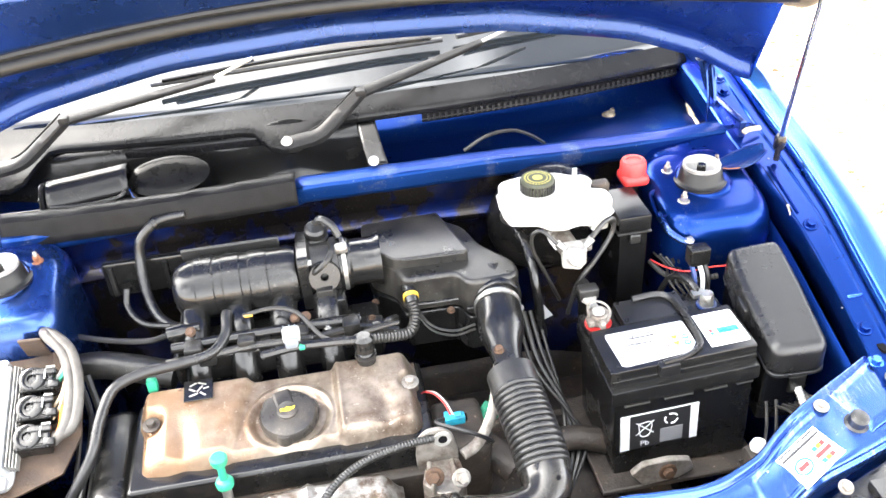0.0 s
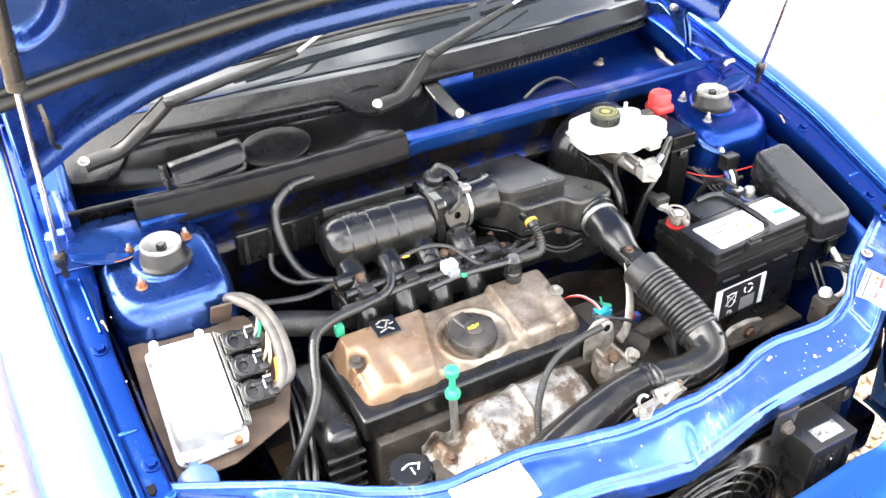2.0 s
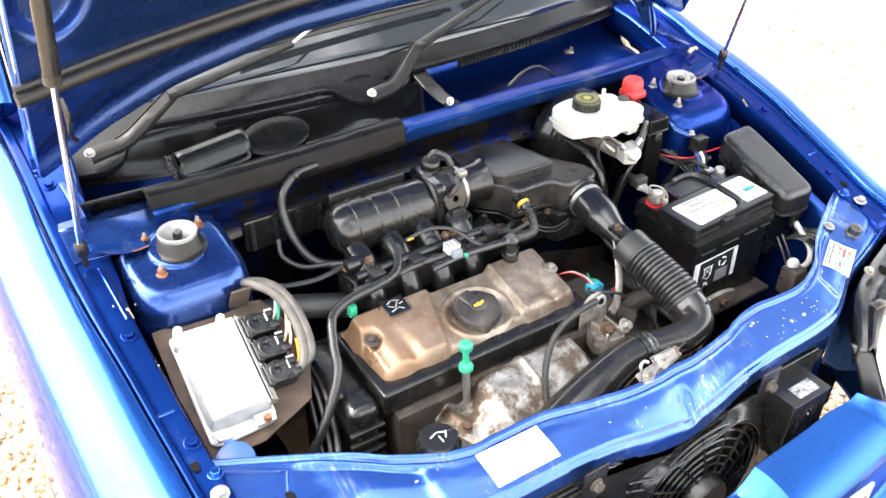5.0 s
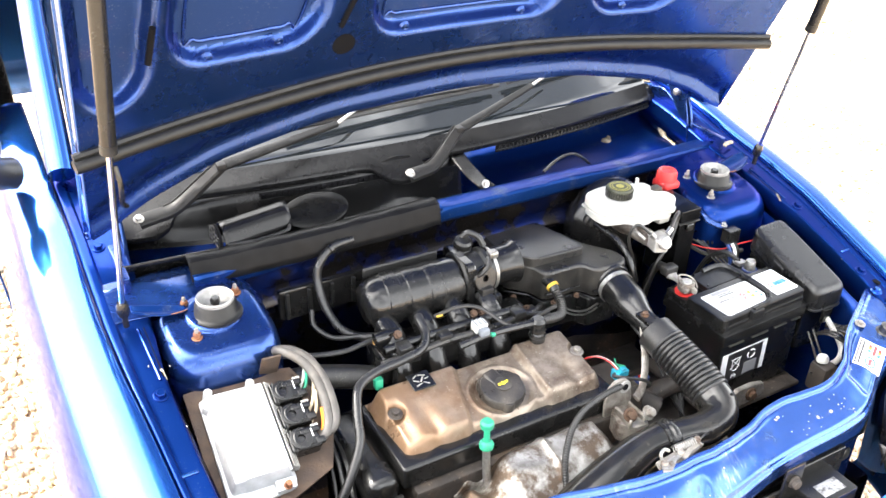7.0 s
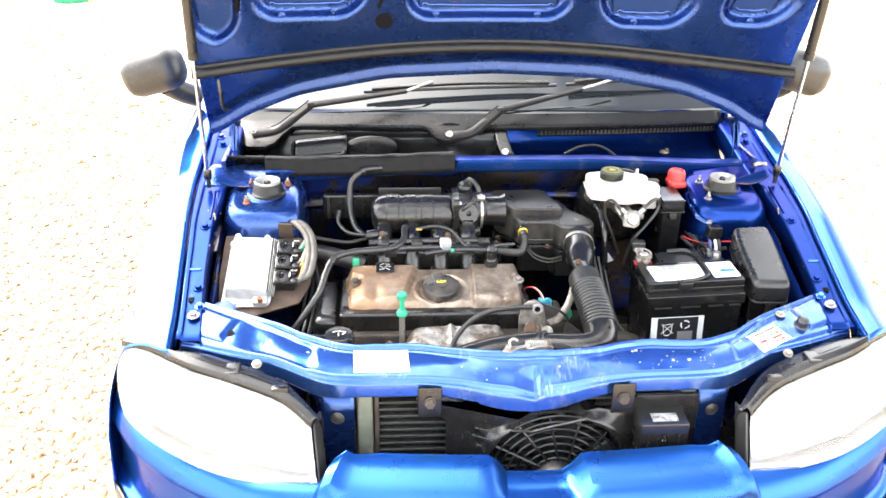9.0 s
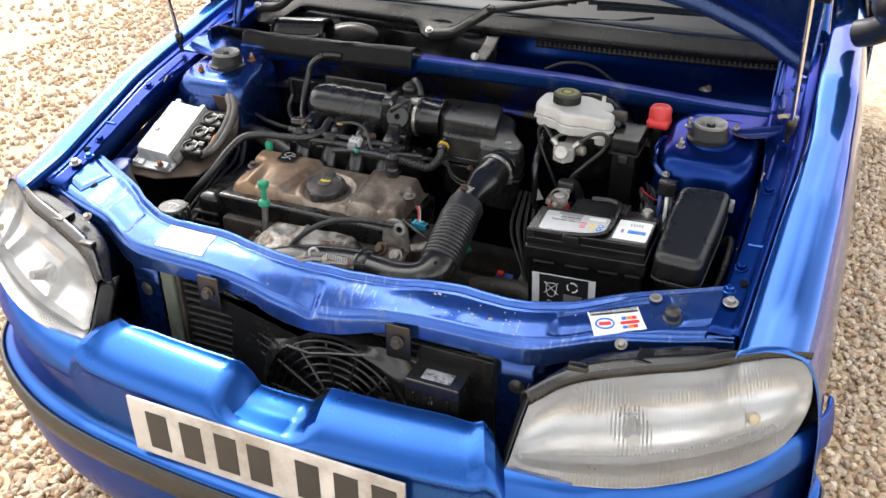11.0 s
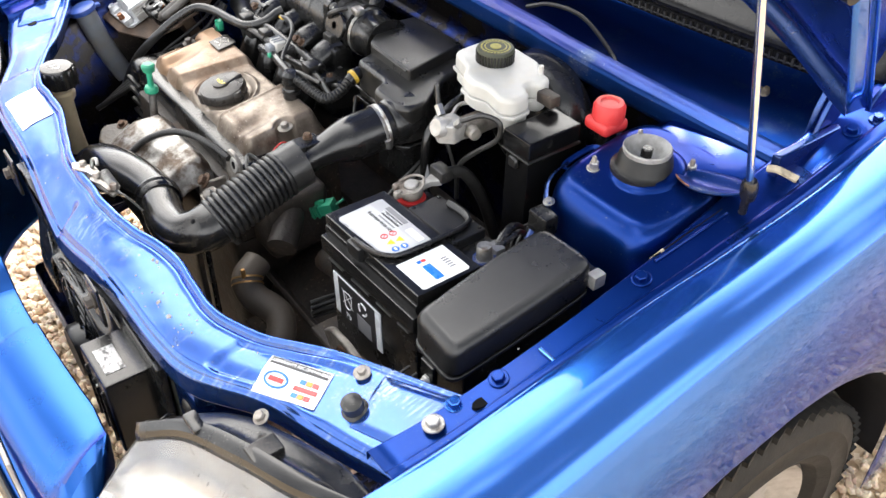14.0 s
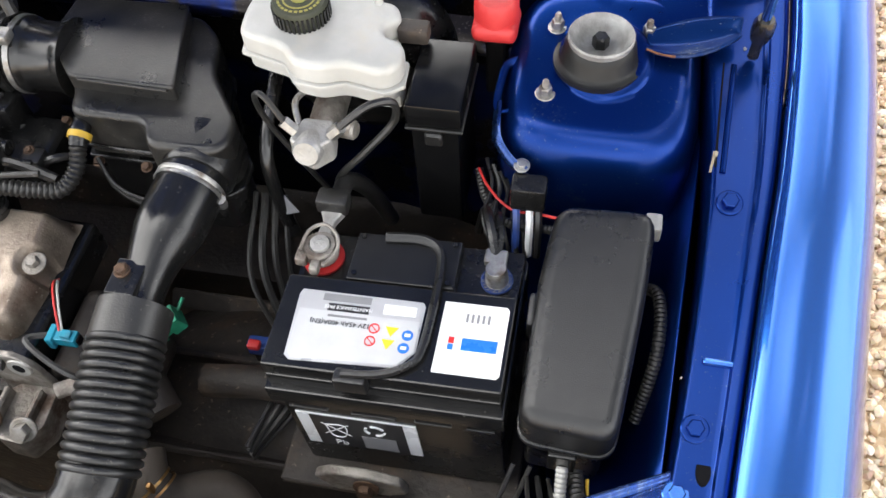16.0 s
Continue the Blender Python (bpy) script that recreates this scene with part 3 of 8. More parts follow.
def gravel():
    """Loose stones round the car, thick where they are seen close by."""
    rnd = random.Random(4)
    shapes = []
    for k in range(10):
        s = bmesh.new()
        bmesh.ops.create_icosphere(s, subdivisions=1, radius=1)
        for v in s.verts:
            v.co *= rnd.uniform(0.72, 1.15)
        s.verts.index_update()
        shapes.append(([v.co.copy() for v in s.verts], [[v.index for v in f.verts] for f in s.faces]))
        s.free()
    verts, faces = [], []

    def strew(x0, x1, y0, y1, count, big):
        for _ in range(count):
            x, y = rnd.uniform(x0, x1), rnd.uniform(y0, y1)
            r = big * rnd.uniform(0.5, 1.1)
            sv, sf = rnd.choice(shapes)
            m = Euler((rnd.random() * 6, rnd.random() * 6, rnd.random() * 6)).to_matrix()
            sc = Vector((r, r * rnd.uniform(0.65, 1), r * rnd.uniform(0.5, 0.8)))
            o = len(verts)
            for c in sv:
                q = m @ Vector((c.x * sc.x, c.y * sc.y, c.z * sc.z))
                verts.append((x + q.x, y + q.y, 0.004 + q.z * 0.9 + r * 0.2))
            faces.extend([[i + o for i in f] for f in sf])

    strew(0.70, 1.7, -0.7, 2.4, 15000, 0.015)
    strew(-1.9, -0.70, -1.0, 2.4, 12500, 0.016)
    strew(-0.75, 0.75, -1.05, -0.3, 6000, 0.015)
    strew(-0.7, 0.7, -0.3, 0.3, 1800, 0.013)
    strew(-3.2, -1.9, -0.6, 4.0, 5000, 0.017)
    strew(1.7, 3.2, -0.4, 4.0, 4000, 0.017)
    strew(-6.5, -1.2, 2.0, 9.0, 7000, 0.026)
    strew(1.2, 6.5, 2.0, 9.0, 6000, 0.026)
    me = bpy.data.meshes.new("gravel")
    me.from_pydata(verts, [], faces)
    me.materials.append(gravel_material())
    tagged(new("gravel", me), "loose buff and brown pea gravel stones", "gravel", kind="stuff")


gravel()

# ---- the car's body ----
car = thing("car", (0, 0.6, 0), "blue hatchback with its bonnet propped open, standing on gravel", "car")

RAIL = [(-0.52, 0.700), (-0.377, 0.722), (-0.30, 0.745), (-0.12, 0.797), (0.02, 0.826), (0.11, 0.842), (0.25, 0.876), (0.5, 0.90), (1.4, 0.92)]


def rail_z(y):
    return soft_table(y, RAIL)


def splay(y):
    """How far the wing's inner edge stands out from its middle line, growing to the rear."""
    return soft_table(y, [(-0.50, -0.030), (-0.334, -0.0185), (-0.27, -0.013), (-0.18, -0.006), (-0.09, 0.003), (0.03, 0.010), (0.40, 0.011), (0.80, 0.008)])


# body blue darkened in its colour to carry the open bonnet's dark reflection
PAINT_BAY_SHADED = worn_paint("blue_bay_shaded", (0.0042, 0.029, 0.175), (0.0032, 0.022, 0.135), 0.25, (0.03, 0.06, 0.17), 0.60, (0.055, 0.08, 0.15), 0.31, 0.85)

# front wing: outer skin from the bonnet gap over the crest to the sill, with the wheel arch cut in
WHEEL_Y, WHEEL_Z, ARCH = 0.015, 0.295, 0.345


def wing_point(side):
    prof = [(0.0, 0.6690, -0.012, -0.490), (0.02, 0.6692, 0.006, -0.491), (0.05, 0.6715, 0.0135, -0.489), (0.10, 0.684, 0.0152, -0.484), (0.22, 0.709, 0.0125, -0.468), (0.34, 0.732, 0.001, -0.452), (0.46, 0.750, -0.018, -0.442),
            (0.58, 0.765, -0.06, -0.442), (0.70, 0.776, -0.115, -0.458), (0.80, 0.783, -0.18, -0.475)]

    def fn(u, v):
        s, t = u, v
        if s <= 0.8:
            x, dz, yf_ = spline(s, prof)
        else:
            x, dz, yf_ = 0.783, -0.18, -0.475
        y = yf_ + (0.78 - yf_) * t
        z = rail_z(y) + dz
        if s > 0.8:
            k = (s - 0.8) / 0.2
            low = 0.21
            if abs(y - WHEEL_Y) < ARCH:
                low = max(low, WHEEL_Z + math.sqrt(ARCH ** 2 - (y - WHEEL_Y) ** 2))
            low = min(low, z - 0.002)
            deep = min(1.0, (z - low) / 0.30)
            z = z + (low - z) * k
            x = 0.783 + deep * (0.010 * math.sin(k * 2.2) - 0.007 * k)
        x += splay(y) * (1 - 0.75 * sstep(0.15, 0.75, s))
        return Vector((side * x, y, z))

    return fn


for side in (-1, 1):
    part("front_wing", grid(wing_point(side), 80, 90), PAINT, car, thick=0.0016)

    # gutter and rail: flat flange, shallow step and upright rib beside the wing
    def rail_fn(u, v, side=side):
        y = -0.44 + (0.46 + 0.44) * v
        out = 0.667 + splay(y)
        inn = soft_table(y, [(-0.46, 0.592), (-0.33, 0.608), (-0.24, 0.615), (-0.15, 0.619), (-0.09, 0.620), (0.0, 0.612), (0.10, 0.606)])
        k, dz = table(u, [(0.0, 0.0, -0.05), (0.04, 0.0, -0.003), (0.08, 0.04, 0.0), (0.62, 0.62, 0.0), (0.72, 0.72, 0.0005), (0.76, 0.75, 0.004), (0.90, 0.90, 0.0045), (0.95, 0.985, 0.003), (1.0, 1.0, -0.014)])
        return Vector((side * (inn + (out - inn) * k), y, rail_z(y) + dz))

    rail = part("wing_rail", grid(rail_fn, 44, 40), PAINT_BAY_SHADED, car, thick=0.0015)
    for y in (-0.299, -0.121, 0.205):
        bolt(rail, (side * (0.6345 + 0.9 * splay(y)), y, rail_z(y) + 0.001), (0, -0.28, 1), 0.0068, PAINT_BAY_SHADED, washer=1.6)
    part("slot", prism([(side * 0.629 + 0.0055 * math.cos(a), -0.328 + 0.0105 * math.sin(a)) for a in [2 * math.pi * k / 20 for k in range(20)]], rail_z(-0.328) - 0.004, rail_z(-0.328) + 0.0022, 0), HOLE_SHADE, rail)
    part("pressed_rib", rbox(side * 0.636 - 0.014, side * 0.636 + 0.014, -0.252, -0.246, rail_z(-0.249) - 0.002, rail_z(-0.249) + 0.004, 0.0025), PAINT, rail)
    part("pressed_rib", tube([(side * 0.6275, -0.095, rail_z(-0.095) + 0.0008), (side * 0.632, 0.01, rail_z(0.01) + 0.0005)], 0.0026, 8), PAINT_BAY_SHADED, rail)
    part("lap_seam", tube([(side * 0.6215, -0.09, rail_z(-0.09) + 0.0005), (side * 0.6235, 0.012, rail_z(0.012))], 0.0012, 6), HOLE_SHADE, rail)
    part("sealer_blob", tube([(side * 0.6195, -0.092, rail_z(-0.092) - 0.004), (side * 0.6215, -0.076, rail_z(-0.076) + 0.001)], 0.0022, 6), SEALER, rail)

    # inner wing below the rail
    def inner_fn(u, v, side=side):
        y = -0.43 + 0.55 * v
        z = rail_z(y) - 0.045 - u * 0.42
        x = 0.612 + 0.4 * splay(y) - 0.15 * min(u, 0.4) - 0.05 * sstep(0.35, 0.8, u) * sstep(-0.33, -0.2, y)
        return Vector((side * x, y, z))

    # the left wall's darker blue holds the shade beside the tower
    part("inner_wing", grid(inner_fn, 14, 14), PAINT_BAY_SHADED if side > 0 else PAINT_DEEP_SHADED, car, thick=0.002)
    part("chassis_leg", rbox(side * 0.475 - 0.045, side * 0.475 + 0.045, -0.50, 0.06, 0.36, 0.445, 0.012, 3), PAINT_DEEP_SHADED, car)

    # wheel-arch liner
    def liner(u, v, side=side):
        a = math.pi * u
        return Vector((side * (0.56 + 0.22 * v), WHEEL_Y - (ARCH - 0.004) * math.cos(a), WHEEL_Z + (ARCH - 0.004) * math.sin(a)))

    # the liner is coloured near-black to hold the shade of the wheel arch
    part("arch_liner", grid(liner, 24, 4), HOLE_SHADE, car, thick=0.002)

    # suspension tower: dished top plate running down to the inner wing
    def tower_fn(u, v, side=side):
        ang = math.pi * 2 * v
        # rounded-square rings
        c, s = math.cos(ang), math.sin(ang)
        k = (abs(c) ** 4 + abs(s) ** 4) ** -0.25
        r = table(u, [(0.0, 0.0), (0.30, 0.034), (0.36, 0.040), (0.42, 0.043), (0.58, 0.068), (0.64, 0.0755), (0.70, 0.0815), (0.76, 0.0862), (0.80, 0.0885), (1.0, 0.098)])
        dz = table(u, [(0.0, 0.006), (0.30, 0.006), (0.36, 0.004), (0.42, 0.0), (0.58, -0.001), (0.64, -0.0045), (0.70, -0.0115), (0.76, -0.0225), (0.80, -0.036), (1.0, -0.30)])
        rx = r * (k if u > 0.45 else 1)
        x, y = side * 0.522 + rx * c * 1.0, 0.004 + rx * s * 1.06
        tilt = (y - 0.0) * 0.16
        xs = side * x
        xs = min(xs, 0.612) if u < 2 else xs
        return Vector((side * xs, min(y, 0.088), 0.823 + dz + tilt))

    # the right tower gets the copy with shade in its colour
    tw = part("strut_tower", grid(tower_fn, 34, 96), PAINT_IN if side < 0 else PAINT_BAY_SHADED, car)
    mount = part("strut_mount", lathe([(0.0, 0.8), (0.040, 0.822), (0.0400, 0.826), (0.036, 0.827), (0.0335, 0.830), (0.0315, 0.842), (0.0280, 0.847)], 32, Matrix.Translation((side * 0.516, 0.002, 0.0))), SEAL_RUBBER, tw)
    cup = part("cup", lathe([(0.0255, 0.842), (0.0285, 0.848), (0.0290, 0.8525), (0.0278, 0.8540), (0.0255, 0.8520), (0.0215, 0.8435), (0.0180, 0.8375), (0.0130, 0.8350), (0.0, 0.8350)], 32, Matrix.Translation((side * 0.516, 0.002, 0.0))), STRUT_CUP, mount, "dusty grey pressed cup")
    part("spindle_nut", lathe([(0.0075, 0.841), (0.0075, 0.8495), (0.006, 0.852), (0, 0.852)], 6, Matrix.Translation((side * 0.516, 0.002, 0))), PLASTIC, mount)
    for dx, dy in ((-0.042, -0.037), (0.041, 0.037), (-0.040, 0.036)):
        bolt(tw, (side * 0.516 + dx, dy, 0.821 + dy * 0.16), (0, -0.1, 1), 0.0058, STEEL if side > 0 else RUST, name="mount_nut", washer=1.6, h=0.009)
        part("stud", lathe([(0.0030, 0.0), (0.0030, 0.0165), (0.0022, 0.0180), (0, 0.0180)], 12, along((side * 0.516 + dx, dy, 0.821 + dy * 0.16), (0, -0.1, 1))), CAST, tw)
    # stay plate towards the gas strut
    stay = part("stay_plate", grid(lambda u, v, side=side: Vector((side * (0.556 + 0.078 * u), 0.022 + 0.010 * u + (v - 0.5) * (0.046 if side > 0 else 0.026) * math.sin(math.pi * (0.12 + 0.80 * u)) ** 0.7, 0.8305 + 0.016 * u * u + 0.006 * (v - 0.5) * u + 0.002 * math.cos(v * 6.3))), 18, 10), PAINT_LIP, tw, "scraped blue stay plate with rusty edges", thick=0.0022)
    part("rusty_edge", tube([(side * (0.556 + 0.078 * u), 0.022 + 0.010 * u - (0.0232 if side > 0 else 0.0132) * math.sin(math.pi * (0.12 + 0.80 * u)) ** 0.7, 0.8338 + 0.016 * u * u - 0.003 * u) for u in (0.0, 0.10, 0.20, 0.32)], 0.0010, 6, 4), RUST, stay)
    part("drain_hole", lathe([(0, -0.001), (0.0042, -0.001), (0.0046, 0.0008), (0.0032, 0.0012), (0, 0.0002)], 16, along((side * 0.560, -0.022, 0.8165), (0, -0.16, 1))), HOLE_SHADE, tw)


# bonnet slam panel between the wings
BACK = [(0.0, -0.502, 0.716), (0.07, -0.502, 0.716), (0.13, -0.492, 0.715), (0.21, -0.470, 0.714), (0.335, -0.476, 0.714), (0.40, -0.452, 0.716), (0.46, -0.404, 0.718), (0.52, -0.372, 0.720), (0.575, -0.345, 0.722), (0.632, -0.318, 0.728)]
BACK_L = [(0.0, -0.502, 0.716), (0.06, -0.504, 0.716), (0.145, -0.484, 0.714), (0.22, -0.468, 0.714), (0.325, -0.470, 0.714), (0.40, -0.436, 0.716), (0.455, -0.395, 0.718), (0.52, -0.362, 0.720), (0.575, -0.335, 0.722), (0.632, -0.312, 0.728)]
FRONT = [(0.0, -0.556, 0.668), (0.06, -0.552, 0.672), (0.12, -0.545, 0.684), (0.20, -0.540, 0.690), (0.30, -0.538, 0.690), (0.365, -0.530, 0.690), (0.42, -0.500, 0.694), (0.46, -0.476, 0.698), (0.55, -0.452, 0.702), (0.632, -0.425, 0.708)]
DROP = [(0.0, 0.626), (0.06, 0.630), (0.11, 0.648), (0.16, 0.655), (0.31, 0.654), (0.32, 0.652), (0.37, 0.645), (0.45, 0.66), (0.632, 0.68)]


def slam_fn(u, v):
    """Upstand at the back, a gently dished top in three steps, a rolled front edge and a drop face."""
    x = -0.636 + 1.272 * u
    a = abs(x)
    yb, zb = soft_table(a, BACK if x > 0 else BACK_L)
    yf_, zf = soft_table(a, FRONT)
    zd = soft_table(a, DROP)
    mid = sstep(0.50, 0.44, a)
    yb += 0.0016 * noise.noise((x * 30, 0.3, 0)) * mid
    zb += 0.0015 * noise.noise((x * 24, 4.3, 0)) * mid
    up = 0.0080 * mid + 0.002 * (1 - mid)
    # a crisp crease in the middle: a long fall from one side, a short wall on the other
    d_ = x - 0.008
    pit = 0.0125 * (max(0.0, 1 + d_ / 0.045) ** 1.5 if d_ < 0 else max(0.0, 1 - d_ / 0.013))
    if v < 0.05:
        k = v / 0.05
        return Vector((x, yb + 0.003 * k, zb - 0.022 * (1 - k)))
    if v < 0.09:
        k = (v - 0.05) / 0.04
        return Vector((x, yb + 0.003 - 0.005 * k, zb + 0.0016 * math.sin(k * math.pi)))
    if v < 0.20:
        k = (v - 0.09) / 0.11
        return Vector((x, yb - 0.002 - 0.0055 * k, zb - up * sstep(0, 1, k)))
    if v < 0.78:
        k = (v - 0.20) / 0.58
        y = (yb - 0.0075) + (yf_ - yb + 0.0075) * k
        z0 = zb - up
        z = z0 + (zf - z0) * k
        bow = math.sin(k * math.pi)
        z += 0.0012 * math.exp(-((k - 0.04) / 0.04) ** 2) * mid
        z += 0.0022 * bow * bow * mid
        # round-cornered recess at either end
        corner = 0.014 * (max(0.0, 0.22 - k) / 0.22 + max(0.0, k - 0.72) / 0.28) ** 2
        z -= 0.0045 * sstep(0.378 + corner, 0.394 + corner, a) * sstep(0.535, 0.495, a) * sstep(0.02, 0.16, k) * sstep(1.0, 0.84, k)
        z += 0.0022 * sstep(0.40, 0.44, a) * bow * mid
        z += 0.0013 * noise.noise((x * 11, y * 16, 1.7)) * bow + 0.0007 * noise.noise((x * 40, y * 45, 7.1)) * bow
        z -= pit * sstep(0.22, 0.62, k)
        z -= 0.004 * max(0.0, (k - 0.90) / 0.10) ** 2
        return Vector((x, y, z))
    k = (v - 0.78) / 0.22
    return Vector((x, yf_ - 0.006 * sstep(0, 0.25, k), zf - 0.004 * (1 - k) + (zd - zf) * k - pit * (1 - k) * 0.7))


slam = part("slam_panel", grid(slam_fn, 300, 100), PAINT_SLAM, car, thick=0.0016, smooth=60)
# end plates bolted to the rails
for side in (-1, 1):
    def tongue(u, v, side=side):
        p, q = Vector((0.556, -0.436)).lerp(Vector((0.530, -0.376)), v), Vector((0.640, -0.402)).lerp(Vector((0.618, -0.326)), v)
        w_ = p.lerp(q, u)
        d = min(u, 1 - u, v, 1 - v)
        w_ = Vector((side * w_.x, w_.y, 0))
        yb = soft_table(abs(w_.x), BACK if side > 0 else BACK_L)
        ff = soft_table(abs(w_.x), FRONT)
        k = min(1, max(0, (yb[0] - 0.0075 - w_.y) / (yb[0] - 0.0075 - ff[0])))
        z = yb[1] - 0.002 + (ff[1] - yb[1] + 0.002) * k
        return Vector((w_.x, w_.y, z + 0.0008 + 0.0038 * sstep(0.0, 0.14, d)))

    part("end_plate", grid(tongue, 26, 22), PAINT_SLAM, slam, thick=0.001, smooth=60)
    bolt(slam, (side * 0.617, -0.377, 0.7285), (0, -0.15, 1), 0.0072, STEEL, washer=1.6, label="large plain steel bolt")
    bolt(slam, (side * 0.611, -0.346, 0.7305), (0, -0.15, 1), 0.0065, PAINT, washer=1.6)
    stop = part("rubber_stop", lathe([(0.0, 0), (0.015, 0), (0.015, 0.004), (0.0115, 0.007), (0.0115, 0.018), (0.008, 0.021), (0, 0.0215)], 24, along((side * 0.543, -0.42, 0.706), (0, -0.25, 1))), RUBBER, slam) if side > 0 else None
bolt(slam, (0.512, -0.392, 0.7185), (0, -0.2, 1), 0.005, CAST, washer=1.9)
part("slot", lathe([(0, -0.003), (0.008, -0.003), (0.008, 0.0016), (0, 0.0016)], 16, along((-0.545, -0.412, 0.7095), (0, -0.25, 1))), HOLE_SHADE, slam)

chips = random.Random(8)
for k in range(34):
    cx = chips.choice((chips.uniform(0.16, 0.36), chips.uniform(0.2, 0.34), chips.uniform(-0.5, 0.55)))
    ck_ = chips.uniform(0.12, 0.9)
    p0 = slam_fn((cx + 0.636) / 1.272, 0.20 + 0.58 * ck_)
    r_ = chips.uniform(0.0008, 0.0014) * chips.choice((1, 1, 1, 2.6))
    part("paint_chip", prism([(r_ * chips.uniform(0.6, 1.3) * math.cos(a), r_ * chips.uniform(0.6, 1.2) * math.sin(a)) for a in [k2 * math.pi / 4 for k2 in range(8)]], 0.0006, 0.0012, 0, m=along(p0, (0, -0.42, 0.9))), CHIP, slam)

for side in (-1, 1):
    for k in range(3):
        cx, cy = side * chips.uniform(0.605, 0.645), chips.uniform(-0.36, 0.07)
        r_ = chips.uniform(0.0007, 0.0015)
        part("paint_chip", prism([(r_ * chips.uniform(0.6, 1.4) * math.cos(a), r_ * 1.4 * chips.uniform(0.6, 1.2) * math.sin(a)) for a in [k2 * math.pi / 4 for k2 in range(8)]], 0.0004, 0.0012, 0, m=along((cx, cy, rail_z(cy) + 0.0006), (0, -0.25, 1))), CHIP, car)

# uprights and cross tube round the radiator opening
for side in (-1, 1):
    def upright(u, v, side=side):
        z = 0.656 - 0.39 * u
        x, y = table(v, [(0.0, 0.314, -0.505), (0.06, 0.314, -0.532), (0.6, 0.372, -0.528), (1.0, 0.40, -0.46)])
        return Vector((side * x, y, z))

    part("radiator_upright", grid(upright, 8, 14), PAINT_IN, car, thick=0.002)
    part("rubber_plug", lathe([(0, 0.004), (0.006, 0.004), (0.012, 0.001), (0.013, 0), (0, 0)], 20, along((side * 0.345, -0.532, 0.60), (side * 0.1, -1, 0))), RUBBER, car)
part("lower_crossmember", rbox(-0.42, 0.42, -0.56, -0.50, 0.24, 0.31, 0.01, 3), PAINT_DEEP_SHADED, car)

# bulkhead, its lip and the scuttle well
def bulk_fn(u, v):
    x = -0.61 + 1.22 * u
    bow = 0.012 * math.cos(x * 4)
    z, dy = table(v, [(0.0, 0.40, 0.02), (0.45, 0.70, 0.0), (0.6, 0.76, 0.0), (0.66, 0.775, -0.022), (0.72, 0.785, -0.022), (0.8, 0.80, 0.0), (1.0, 0.862, 0.0)])
    top = 0.862 - 0.034 * sstep(0.20, 0.58, x) - 0.018 * sstep(-0.2, -0.52, x) - 0.022 * sstep(-0.46, -0.56, x)
    z = 0.40 + (z - 0.40) * (top - 0.40) / 0.462
    return Vector((x, 0.078 + dy + bow + (0.036 * sstep(0.25, 0.60, x) + 0.024 * sstep(-0.30, -0.54, x)) * sstep(0.45, 0.9, v), z))


part("bulkhead", grid(bulk_fn, 40, 40), PAINT_DEEP_SHADED, car, thick=0.002)


part("lower_bulkhead", grid(lambda u, v: Vector((-0.60 + 1.2 * u, 0.10 - 0.22 * v * v, 0.45 - 0.26 * v)), 20, 8), GRIME, car, thick=0.003)


def lip_fn(u, v):
    x = -0.528 + 1.148 * u
    yc = 0.060 + 0.05 * sstep(0.25, 0.62, x)
    zc = 0.874 - 0.030 * sstep(0.22, 0.6, x) - 0.015 * sstep(-0.2, -0.54, x)
    dy, dz = table(v, [(0.0, 0.004, -0.028), (0.12, 0.0, -0.004), (0.2, 0.004, 0.0), (0.45, 0.015, 0.0012), (0.70, 0.028, 0.0012), (0.88, 0.038, -0.001), (1.0, 0.042, -0.03)])
    under = sstep(-0.085, -0.105, x)
    wob = 0.0022 * noise.noise((x * 9, 2.0, 0)) * sstep(0.3, 0.0, v)
    return Vector((x, yc + dy + 0.012 * under + wob, zc + dz - 0.012 * under + 0.0008 * noise.noise((x * 30, dy * 60, 0))))


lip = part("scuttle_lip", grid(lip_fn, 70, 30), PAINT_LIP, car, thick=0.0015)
part("trim_strip", grid(lambda u, v: Vector((-0.53 + 0.435 * u, 0.050 + 0.058 * v + 0.03 * (1 - u) * (1 - u) + 0.002 * noise.noise((u * 9, v * 3, 0)), 0.861 + 0.020 * u - 0.030 * sstep(0.16, 0.0, v) + 0.012 * math.sin(math.pi * min(1, v * 1.15)) - 0.006 * v + 0.0015 * noise.noise((u * 14, v * 4, 5)))), 70, 18), STRIP, lip, "worn black plastic cover strip", thick=0.003)


def well_fn(u, v):
    x = -0.60 + 1.22 * u
    y, z = table(v, [(0.0, 0.095, 0.845), (0.08, 0.10, 0.805), (0.15, 0.11, 0.795), (0.62, 0.285, 0.812), (0.72, 0.305, 0.83), (1.0, 0.33, 0.90)])
    front = sstep(0.3, 0.0, v)
    y += 0.05 * (x / 0.6) ** 2 * sstep(0.4, 1, v) + front * (0.05 * sstep(0.25, 0.62, x) + 0.02 * sstep(-0.40, -0.55, x))
    return Vector((x, y, z - front * (0.030 * sstep(0.22, 0.6, x) + 0.030 * sstep(-0.35, -0.52, x))))


